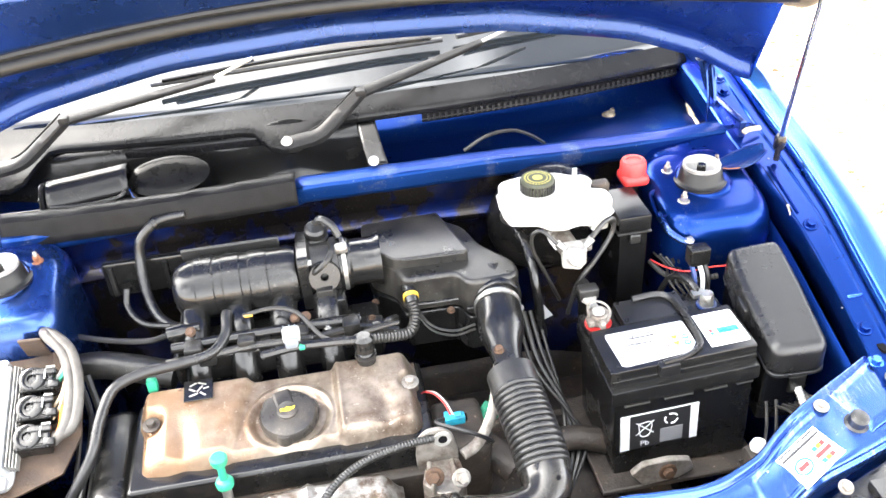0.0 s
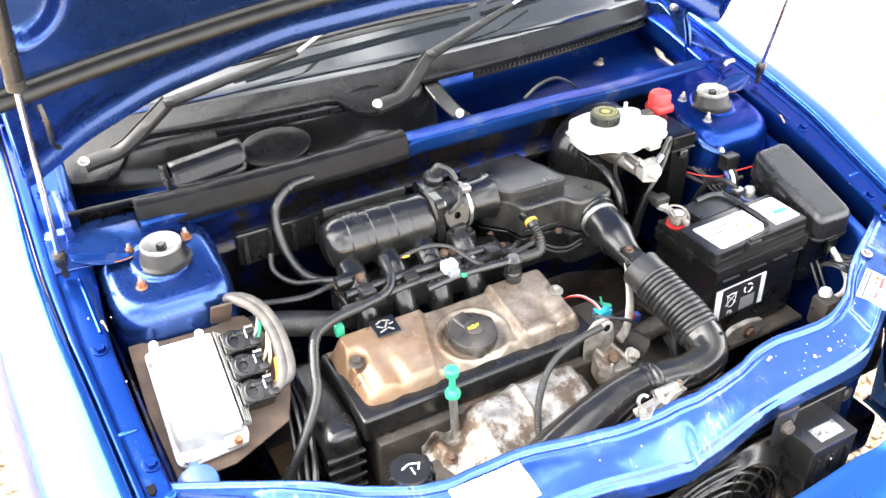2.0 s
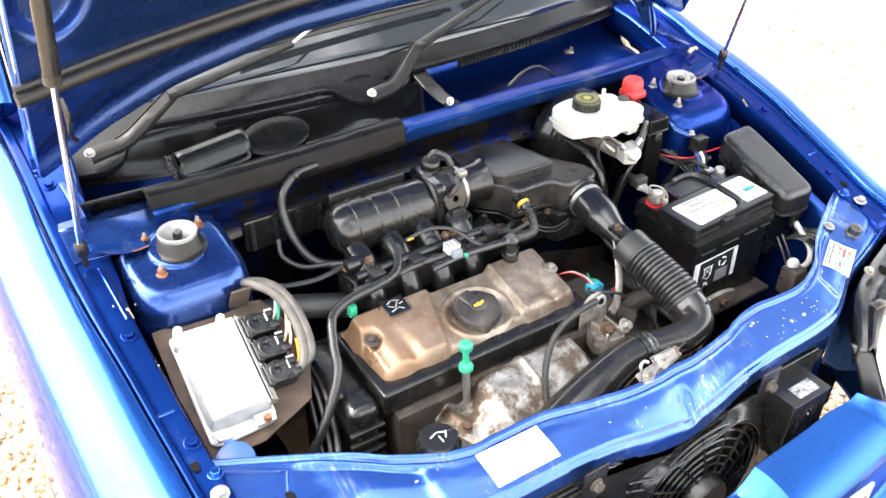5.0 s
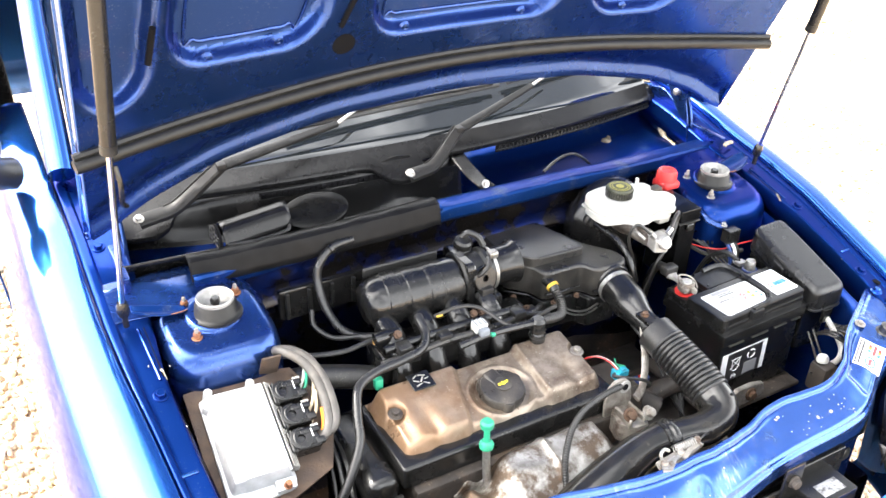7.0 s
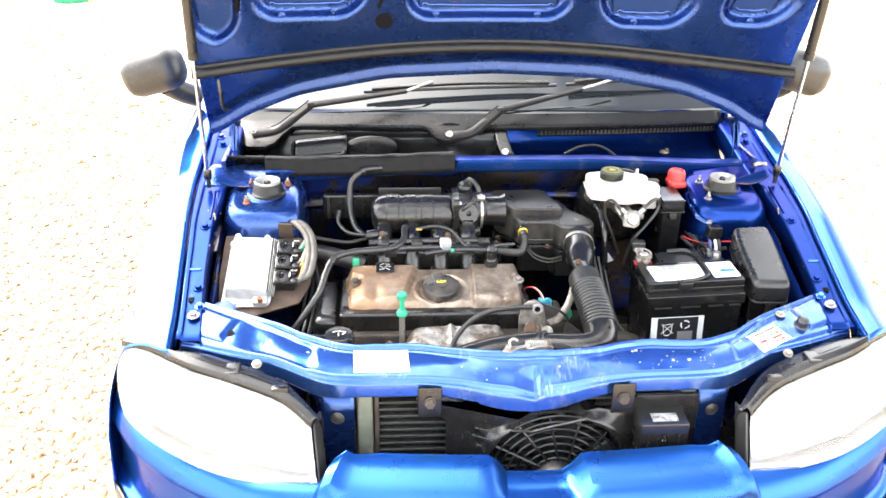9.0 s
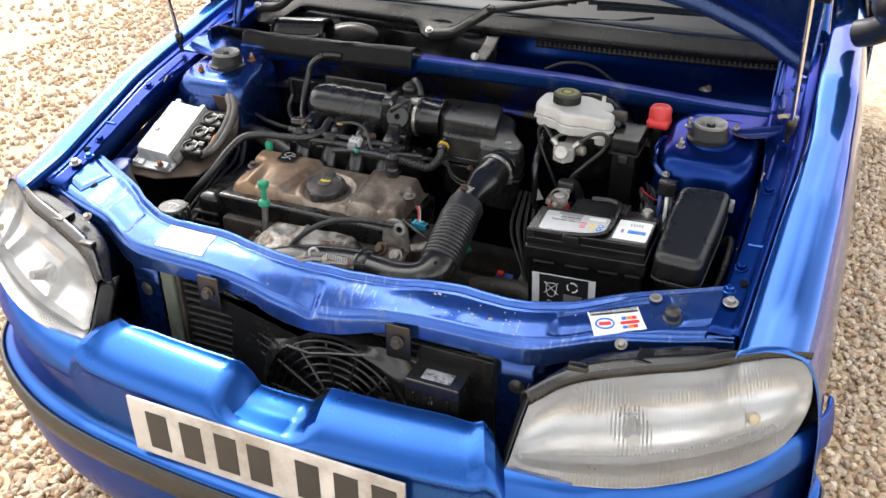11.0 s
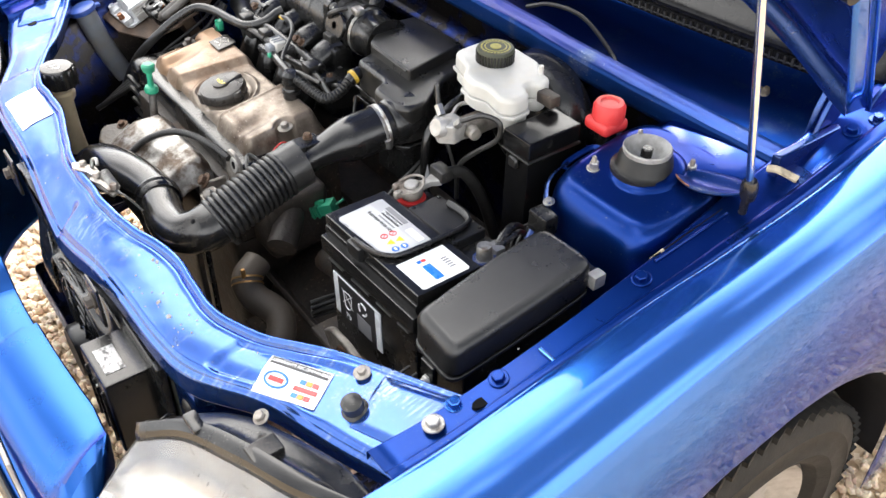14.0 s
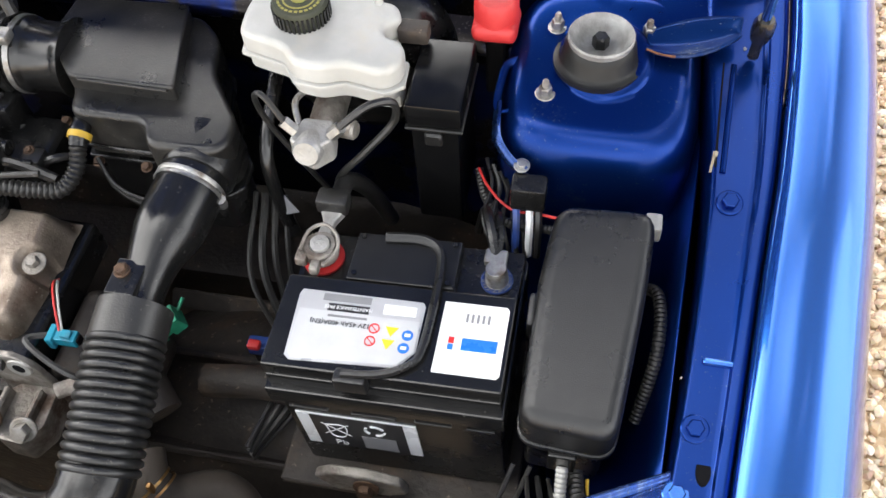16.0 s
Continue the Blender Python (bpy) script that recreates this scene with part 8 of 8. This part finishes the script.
tagged(part("conduit", corrugated([(0.54, -0.315, 0.66), (0.545, -0.34, 0.665), (0.565, -0.352, 0.668), (0.60, -0.352, 0.672)], 0.007, 0.0045, 0.0014, 10), RUBBER), "black corrugated conduit beside the fuse box", "wiring")
tagged(part("conduit", corrugated([(0.528, -0.318, 0.68), (0.528, -0.345, 0.66), (0.518, -0.37, 0.645), (0.49, -0.385, 0.64), (0.45, -0.39, 0.645)], 0.0055, 0.004, 0.001, 10), CREAM), "pale corrugated conduit to the headlamp", "wiring")
tagged(part("yellow_wire", tube([(0.55, -0.318, 0.66), (0.552, -0.35, 0.65), (0.545, -0.38, 0.63)], 0.0016, 6), YELLOW), "thin yellow and green wire by the fuse box", "wire")
for xo in (0.488, 0.502):
    tagged(part("black_wire", tube([(xo, -0.315, 0.66), (xo - 0.012, -0.345, 0.64), (xo - 0.035, -0.375, 0.63), (0.42, -0.385, 0.635)], 0.0022, 6), RUBBER), "thin black wire down to the headlamp", "wire")
stalk = thing("lamp_screw", (0.440, -0.389, 0.62), "white plastic lamp adjuster knob on a grimy bracket", "knob")
part("knob", lathe([(0.0, 0.0), (0.010, 0.0), (0.011, 0.006), (0.008, 0.012), (0, 0.013)], 18, along((0.440, -0.389, 0.658), (0, 0.2, 1))), CREAM, stalk)
part("foot", rbox(0.425, 0.46, -0.41, -0.375, 0.60, 0.656, 0.006, 2), GRIME, stalk)

# ---- brake side ----
brake = thing("brake_reservoir", (0.275, -0.02, 0.81), "milky white brake fluid reservoir with a dark cap", "reservoir")
RES = [(0.196, -0.010), (0.200, 0.026), (0.240, 0.036), (0.295, 0.034), (0.316, 0.018), (0.338, 0.016), (0.346, -0.004), (0.332, -0.014), (0.334, -0.026), (0.356, -0.034), (0.358, -0.062), (0.342, -0.074), (0.305, -0.066), (0.285, -0.074), (0.258, -0.070), (0.245, -0.052), (0.222, -0.046), (0.200, -0.040)]
RES = [(0.262 + (x - 0.262) * (0.955 if x > 0.262 else 0.97), y) for x, y in RES]
part("tank_top", prism(RES, 0.834, 0.858, 0.007, 3), CREAM, brake)
part("tank_lower", prism([(0.275 + (x - 0.275) * 0.96, -0.018 + (y + 0.018) * 0.95) for x, y in RES], 0.815, 0.832, 0.005, 3), CREAM, brake)
part("seam", prism([(0.275 + (x - 0.275) * 1.025, -0.018 + (y + 0.018) * 1.035) for x, y in RES], 0.8305, 0.835, 0.0015, 1), CREAM, brake)
part("front_leg", rbox(0.322, 0.350, -0.060, -0.036, 0.800, 0.822, 0.005, 2), CREAM, brake)
bc = part("cap", lathe([(0.0, 0.856), (0.0245, 0.856), (0.0250, 0.874), (0.0235, 0.8765), (0.012, 0.877), (0, 0.877)], 40, Matrix.Translation((0.254, -0.012, 0))), CAP_GREEN, brake, "dark ribbed cap with a yellow ring of print")
for k in range(36):
    a = 2 * math.pi * k / 36
    part("rib", rbox(-0.0009, 0.0009, -0.0012, 0.0012, 0.858, 0.872, 0, 1, Matrix.Translation((0.254 + 0.0252 * math.cos(a), -0.012 + 0.0252 * math.sin(a), 0)) @ Matrix.Rotation(a, 4, "Z")), PLASTIC, bc)
part("print_ring", lathe([(0.0135, 0.8768), (0.0150, 0.8768), (0.0150, 0.8774), (0.0135, 0.8774)], 36, Matrix.Translation((0.254, -0.012, 0))), CAP_PRINT, bc)
part("print_disc", lathe([(0, 0.877), (0.0075, 0.877), (0.0075, 0.8777), (0, 0.8777)], 28, Matrix.Translation((0.254, -0.012, 0))), CAP_PRINT, bc)
for k in range(26):
    a = 2 * math.pi * k / 26
    part("print_bar", rbox(-0.0011, 0.0011, -0.0015, 0.0015, 0.8766, 0.8772, 0, 1, Matrix.Translation((0.254 + 0.0187 * math.cos(a), -0.012 + 0.0187 * math.sin(a), 0)) @ Matrix.Rotation(a, 4, "Z")), CAP_PRINT, bc)
part("nipple", lathe([(0, 0), (0.004, 0), (0.0035, 0.012), (0, 0.012)], 12, Matrix.Translation((0.318, 0.012, 0.857))), CREAM, brake)
part("level_plug", rbox(0.338, 0.366, -0.012, 0.006, 0.834, 0.85, 0.003, 2), GRIME, brake)
master = thing("master_cylinder", (0.28, -0.05, 0.78), "cast alloy brake master cylinder with steel pipes", "brake cylinder")
part("barrel", lathe([(0.0, -0.02), (0.014, -0.02), (0.0155, 0.0), (0.0155, 0.05), (0.018, 0.055), (0.018, 0.09), (0.025, 0.10), (0.025, 0.115), (0, 0.115)], 24, along((0.282, -0.075, 0.792), (-0.05, 1, -0.03))), CAST, master)
part("outlet_block", prism([(0.262, -0.118), (0.285, -0.128), (0.300, -0.112), (0.296, -0.09), (0.268, -0.09)], 0.785, 0.812, 0.003, 2, rc=0.004), ALLOY, master)
part("boss", lathe([(0, 0), (0.009, 0), (0.009, 0.012), (0.007, 0.014), (0, 0.014)], 14, along((0.300, -0.085, 0.797), (1, -0.2, 0.1))), CAST, master)
part("clip", tube([(0.262, -0.09, 0.80), (0.255, -0.07, 0.81), (0.268, -0.05, 0.812)], 0.003, 6), STEEL, master)
part("end_boss", lathe([(0, 0), (0.0135, 0), (0.0135, 0.018), (0.011, 0.022), (0, 0.022)], 20, along((0.280, -0.108, 0.80), (0.0, -0.85, 0.3))), ALLOY, master)
for x, s in ((0.266, -1), (0.298, 1)):
    part("union", lathe([(0, 0), (0.006, 0), (0.006, 0.014), (0, 0.014)], 6, along((x, -0.108, 0.812), (s * 0.7, 0.1, 0.7))), STEEL, master)
part("brake_pipe", tube([(0.258, -0.107, 0.820), (0.238, -0.095, 0.838), (0.226, -0.088, 0.828), (0.228, -0.085, 0.80), (0.245, -0.085, 0.76), (0.27, -0.08, 0.70)], 0.0028, 8), RUBBER, master)
part("brake_pipe", tube([(0.306, -0.107, 0.822), (0.330, -0.092, 0.836), (0.348, -0.080, 0.830), (0.346, -0.080, 0.805), (0.318, -0.095, 0.775), (0.292, -0.098, 0.74), (0.28, -0.09, 0.68)], 0.0036, 8), RUBBER, master)
booster = tagged(part("brake_servo", lathe([(0.0, -0.01), (0.055, -0.006), (0.080, 0.010), (0.092, 0.03), (0.095, 0.045), (0.092, 0.055), (0, 0.062)], 48, along((0.285, 0.012, 0.765), (0, 1, 0))), PLASTIC), "black round brake servo on the bulkhead", "brake servo")
part("check_valve", lathe([(0, 0), (0.014, 0), (0.014, 0.008), (0.009, 0.010), (0.009, 0.02), (0, 0.02)], 20, along((0.218, 0.02, 0.80), (-0.2, -1, 0.1))), PLASTIC_MAT, booster)
part("vacuum_pipe", tube([(0.217, 0.0, 0.80), (0.225, -0.06, 0.79), (0.226, -0.10, 0.76), (0.232, -0.11, 0.70), (0.236, -0.11, 0.66)], 0.007, 10), PLASTIC, booster)
part("white_tag", prism([(0.0, 0.0), (0.018, 0.006), (0.004, 0.026)], 0, 0.001, 0, 1, Matrix.Translation((0.232, -0.115, 0.695)) @ Matrix.Rotation(1.3, 4, "X")), INK_GREY, booster)
relay_box = thing("relay_box", (0.39, -0.02, 0.70), "black relay box behind the suspension tower", "relay box")
part("lid", rbox(0.357, 0.407, -0.081, 0.006, 0.804, 0.829, 0.003, 2), GLOSS_BLACK, relay_box)
part("base", rbox(0.360, 0.404, -0.078, 0.004, 0.67, 0.803, 0.004, 2), GLOSS_BLACK, relay_box)
part("seam", rbox(0.356, 0.408, -0.082, 0.007, 0.7995, 0.8030, 0.001, 1), PLASTIC_MAT, relay_box)
part("latch", rbox(0.374, 0.390, -0.086, -0.080, 0.785, 0.800, 0.002, 1), PLASTIC_MAT, relay_box)
redc = thing("red_terminal_cover", (0.420, 0.036, 0.80), "soft red rubber cover over a terminal", "terminal cover")
part("skirt", rbox(0.399, 0.441, 0.014, 0.056, 0.818, 0.836, 0.007, 3), RED, redc)
part("cap", lathe([(0.0, 0.832), (0.021, 0.832), (0.0205, 0.851), (0.0175, 0.856), (0.0125, 0.8565), (0.011, 0.854), (0, 0.854)], 24, Matrix.Translation((0.420, 0.037, 0))), RED, redc)
part("stem", rbox(0.41, 0.43, 0.03, 0.05, 0.74, 0.815, 0.003, 1), PLASTIC, redc)
strap = thing("relay_bracket", (0.437, -0.06, 0.78), "blue pressed bracket carrying a small black relay", "bracket")
part("loop", tube([(0.446, 0.004, 0.814), (0.436, -0.002, 0.812), (0.433, -0.020, 0.808), (0.432, -0.040, 0.802), (0.436, -0.048, 0.800), (0.446, -0.044, 0.802), (0.449, -0.025, 0.808), (0.448, 0.0, 0.814)], 0.0038, 8, 5, flat=0.5), PAINT_BAY_SHADED, strap)
part("stem", tube([(0.433, -0.040, 0.802), (0.434, -0.058, 0.798), (0.438, -0.075, 0.79), (0.452, -0.090, 0.782), (0.466, -0.098, 0.780)], 0.0055, 8, 6, flat=0.35), PAINT_IN, strap)
part("relay", rbox(0.455, 0.486, -0.120, -0.098, 0.752, 0.780, 0.003, 2), PLASTIC, strap)
bolt(strap, (0.462, -0.094, 0.783), (0, -0.2, 1), 0.0045, STEEL)
for x, mm in ((0.460, BLUE_PL), (0.472, WHITE_LABEL), (0.480, RUBBER)):
    part("wire", tube([(x, -0.112, 0.753), (x + 0.002, -0.125, 0.735), (x + 0.002, -0.13, 0.70)], 0.0036, 6), mm, strap)
tagged(part("red_wire", tube([(0.418, -0.062, 0.735), (0.432, -0.085, 0.735), (0.455, -0.108, 0.738), (0.485, -0.116, 0.745), (0.515, -0.122, 0.748), (0.556, -0.126, 0.752)], 0.0014, 6), RED), "thin red wire running to the fuse box", "wire")
tagged(part("conduit", corrugated([(0.418, -0.060, 0.73), (0.430, -0.090, 0.725), (0.455, -0.115, 0.725), (0.50, -0.12, 0.73)], 0.0048, 0.004, 0.001, 8), RUBBER), "black corrugated conduit behind the battery", "wiring")

# lower hoses and casting lumps
low = tagged(part("radiator_hose", tube([(0.135, -0.335, 0.585), (0.150, -0.362, 0.575), (0.170, -0.362, 0.556), (0.205, -0.345, 0.540), (0.232, -0.36, 0.52), (0.235, -0.40, 0.49), (0.21, -0.44, 0.47)], 0.021, 16, 8), surface("brown_dusty_hose", (0.075, 0.06, 0.047), (0.11, 0.088, 0.068), 40, 0.6, bump=0.2, c3=(0.06, 0.05, 0.04), s3=10)), "brown dusty radiator hose with a wire clip", "hose")
for dz in (-0.004, 0.004):
    part("hose_clip", lathe([(0.0212, dz - 0.0012), (0.0228, dz - 0.0012), (0.0228, dz + 0.0012), (0.0212, dz + 0.0012)], 20, along((0.153, -0.362, 0.572), (0.6, -0.3, -0.5))), COPPER, low)
part("clip_ear", rbox(0.158, 0.163, -0.372, -0.366, 0.585, 0.604, 0.001, 1), COPPER, low)
red_valve = thing("blue_valve", (0.20, -0.19, 0.54), "small blue and red plastic valve on the gearbox", "valve")
part("body", rbox(0.19, 0.225, -0.20, -0.185, 0.55, 0.57, 0.003, 2), BLUE_PL, red_valve)
part("button", rbox(0.195, 0.208, -0.205, -0.195, 0.571, 0.580, 0.002, 2), RED, red_valve)
part("foot", rbox(0.195, 0.22, -0.20, -0.19, 0.52, 0.552, 0.002, 1), GRIME, red_valve)
under = tagged(part("undertray", rbox(-0.60, 0.60, -0.20, 0.10, 0.16, 0.18, 0.004, 1), GRIME), "grimy subframe and tray under the engine", "subframe")
part("cross_beam", rbox(-0.58, 0.58, -0.02, 0.08, 0.18, 0.40, 0.02, 2), GRIME, under)

# loose cables in the dark corners

def cable(pts, r, mat, label):
    return tagged(part("cable", tube(pts, r, 7, 6), mat), label, "cable")


for k in range(5):
    d = 0.007 * k
    cable([(0.425 + d, -0.055 - d, 0.742), (0.434 + d, -0.082, 0.735 - d * 0.4), (0.430 + d * 1.3, -0.112, 0.725), (0.444 + d, -0.135, 0.70), (0.448 + d, -0.142, 0.64)], 0.0019 + 0.0006 * (k % 2), RUBBER, "thin black cable hanging behind the battery")
for k in range(4):
    d = 0.009 * k
    cable([(0.500 + d, -0.322, 0.655), (0.505 + d * 1.2, -0.350 - d * 0.4, 0.668), (0.520 + d * 0.5, -0.385, 0.655 - d), (0.49 - d, -0.415, 0.63)], 0.002 + 0.0007 * (k % 2), HOSE if k % 2 else RUBBER, "thin cable running from the fuse box to the lamp")
for k in range(4):
    d = 0.010 * k
    cable([(0.230 - d, -0.095, 0.70), (0.236 - d, -0.135 - d, 0.655), (0.245, -0.18 - d, 0.60), (0.235 + d, -0.24, 0.56), (0.22, -0.30, 0.55 - d)], 0.0028 + 0.0008 * (k % 3), RUBBER, "black cable dropping beside the gearbox")
for k in range(3):
    d = 0.012 * k
    cable([(-0.440 + d, -0.10, 0.715), (-0.425 + d, -0.15, 0.69 - d), (-0.428 + d, -0.22, 0.655), (-0.445 + d, -0.29, 0.61), (-0.46, -0.36, 0.56)], 0.003 + 0.001 * k, RUBBER, "black cable beside the timing cover")
for k, (x, y, z) in enumerate(((0.462, -0.40, 0.622), (0.505, -0.40, 0.615), (0.535, -0.375, 0.625))):
    cn = thing("lamp_connector", (x, y, z), "small black plug behind the headlamp", "connector", "lamp connectors")
    part("shell", rbox(x - 0.011, x + 0.011, y - 0.009, y + 0.009, z, z + 0.022, 0.003, 2), PLASTIC, cn)
    part("lock_tab", rbox(x - 0.005, x + 0.005, y - 0.0115, y - 0.008, z + 0.008, z + 0.020, 0.001, 1), PLASTIC_MAT, cn)


# ---- gas struts holding the bonnet ----
for side in (-1, 1):
    st = thing("gas_strut", (side * 0.647, 0.015, 0.83), "black gas strut with a bright rod propping the bonnet", "gas strut", "gas struts")
    a, j, c = Vector((side * 0.647, 0.014, 0.864)), Vector((side * 0.636, -0.052, 1.140)), Vector((side * 0.622, -0.128, 1.46))
    part("rod", tube([a, j], 0.0042, 12, 2), CHROME, st, "bright steel rod")
    part("cylinder", tube([j, c], 0.0105, 16, 2), PLASTIC, st)
    part("end_cap", tube([j - (c - j) * 0.012, j + (c - j) * 0.03], 0.0112, 16, 2), PLASTIC_MAT, st)
    part("ball_socket", lathe([(0.0, -0.012), (0.008, -0.012), (0.0095, -0.004), (0.0095, 0.006), (0.007, 0.012), (0, 0.012)], 18, along(a, (0, -0.15, 1))), PLASTIC, st)
    part("ball_stud", tube([(side * 0.646, 0.015, 0.832), (side * 0.647, 0.014, 0.858)], 0.0048, 10, 2), PLASTIC, st)

# ---- wipers ----
def bar(pts, w, h, n=8):
    """A flat strap along a path."""
    path = smooth_path(pts, n)
    b = bmesh.new()
    rings = []
    for i, p in enumerate(path):
        d = (path[min(i + 1, len(path) - 1)] - path[max(i - 1, 0)]).normalized()
        s = d.cross(Vector((0, -0.45, 0.9))).normalized()
        u = s.cross(d)
        ww = w(i / (len(path) - 1)) if callable(w) else w
        rings.append([b.verts.new(p + s * x * ww + u * z * h) for x, z in ((-1, -1), (-1, 0.6), (-0.7, 1), (0.7, 1), (1, 0.6), (1, -1))])
    for p, q in zip(rings, rings[1:]):
        for k in range(6):
            b.faces.new((p[k], p[(k + 1) % 6], q[(k + 1) % 6], q[k]))
    b.faces.new(rings[0][::-1])
    b.faces.new(rings[-1])
    return b


def wiper(pivot, knee, mid, tip, blade0, blade1, label):
    wp = thing("wiper", pivot, label, "wiper", "windscreen wipers")
    p, q = Vector(pivot), Vector(knee)
    d = q - p
    c1, c2 = p + Vector((d.x * 0.34, d.y * 0.06, d.z * 0.10)), p + Vector((d.x * 0.50, d.y * 0.20, d.z * 0.24))
    part("arm_base", bar([p, p.lerp(c1, 0.6), c1, c2, c2.lerp(q, 0.5), c2.lerp(q, 0.85), q], lambda t: 0.0125 - 0.0035 * t, 0.006, 4), ARM, wp)
    for w_ in (-1, 1):
        part("arm_edge", bar([c + Vector((-0.0055 * w_, 0.0075 * w_, 0.0052 + 0.003 * w_)) for c in (c1, c2, c2.lerp(q, 0.5), q)], 0.0012, 0.0014, 4), ARM, wp)
    part("knuckle", rbox(-0.008, 0.008, -0.010, 0.010, -0.006, 0.007, 0.003, 2, Matrix.Translation(knee)), ARM, wp)
    part("arm", bar([knee, Vector(knee).lerp(Vector(mid), 0.5), mid], lambda t: 0.009 - 0.004 * t, 0.004), ARM, wp)
    part("rod", tube([mid, Vector(mid).lerp(Vector(tip), 0.6), tip], 0.0032, 8), ALLOY, wp)
    b0, b1 = Vector(blade0), Vector(blade1)
    bl = part("blade", tube([b0, b0.lerp(b1, 0.5) + Vector((0, -0.008, 0.004)), b1], 0.0048, 8, 8), RUBBER, wp)
    part("frame", bar([b0 + Vector((0.02, -0.006, 0.010)), b0.lerp(b1, 0.5) + Vector((0, -0.012, 0.018)), b1 + Vector((-0.02, -0.006, 0.010))], 0.005, 0.004), PLASTIC, bl)
    bolt(wp, Vector(pivot) + Vector((0, -0.003, 0.006)), (0, -0.4, 1), 0.0062, ALLOY, name="pivot_nut", washer=1.4)


wiper((-0.573, 0.222, 0.888), (-0.430, 0.216, 0.962), (-0.20, 0.255, 0.984), (-0.137, 0.282, 1.000), (-0.305, 0.290, 0.972), (0.175, 0.300, 0.985), "matt black wiper arm with a worn blade on the screen")
wiper((-0.101, 0.160, 0.899), (0.023, 0.198, 0.953), (0.235, 0.268, 0.985), (0.345, 0.310, 1.005), (0.20, 0.305, 0.985), (0.60, 0.395, 0.985), "matt black wiper arm with a worn blade on the screen")
tagged(part("washer_tube", tube([(0.17, 0.115, 0.87), (0.21, 0.125, 0.885), (0.26, 0.14, 0.88), (0.31, 0.15, 0.845), (0.33, 0.16, 0.81)], 0.003, 6), RUBBER), "thin black washer tube lying in the scuttle", "tube")

# ---- far yard ----
def far_car(x, y, turn):
    m = Matrix.Translation((x, y, 0)) @ Matrix.Rotation(turn, 4, "Z")
    c = thing("parked_car", (x, y, 0), "dark parked car far across the yard", "car")
    part("lower_body", rbox(-0.82, 0.82, -2.0, 2.0, 0.25, 0.85, 0.12, 4, m), INK, c)
    part("cabin", rbox(-0.70, 0.70, -1.2, 1.1, 0.8, 1.40, 0.18, 4, m), GLASS_DARK, c)
    for sx in (-1, 1):
        for sy in (-1.25, 1.25):
            part("wheel", lathe([(0, -0.09), (0.25, -0.09), (0.30, -0.06), (0.30, 0.06), (0.25, 0.09), (0, 0.09)], 24, m @ Matrix.Translation((sx * 0.76, sy, 0.30)) @ Matrix.Rotation(math.pi / 2, 4, "Y")), TYRE, c)
        part("tail_lamp", rbox(sx * 0.68 - 0.09, sx * 0.68 + 0.09, -2.02, -1.96, 0.62, 0.78, 0.02, 2, m), RED_INK, c)


far_car(6.3, 8.6, -0.6)
far_wood = thing("wood_stack", (-3.1, 7.6, 0), "stack of weathered timber at the edge of the yard", "timber")
for k in range(5):
    part("beam", rbox(-4.2, -2.75, 7.5, 7.66, 0.02 + 0.16 * k, 0.15 + 0.16 * k, 0.01, 1, Matrix.Rotation(0.002 * k, 4, "Z")), WOOD_FAR, far_wood)
for x in (-4.0, -2.9):
    part("post", rbox(x - 0.07, x + 0.07, 7.42, 7.5, 0.0, 1.1, 0.01, 1), WOOD_FAR, far_wood)
tub = thing("green_tub", (-3.25, 6.95, 0), "green plastic tub standing on the gravel far off", "tub")
part("shell", lathe([(0.0, 0.02), (0.16, 0.0), (0.20, 0.28), (0.21, 0.29), (0.19, 0.28), (0.15, 0.04), (0, 0.04)], 24, Matrix.Translation((-3.25, 6.95, 0))), GREEN, tub)
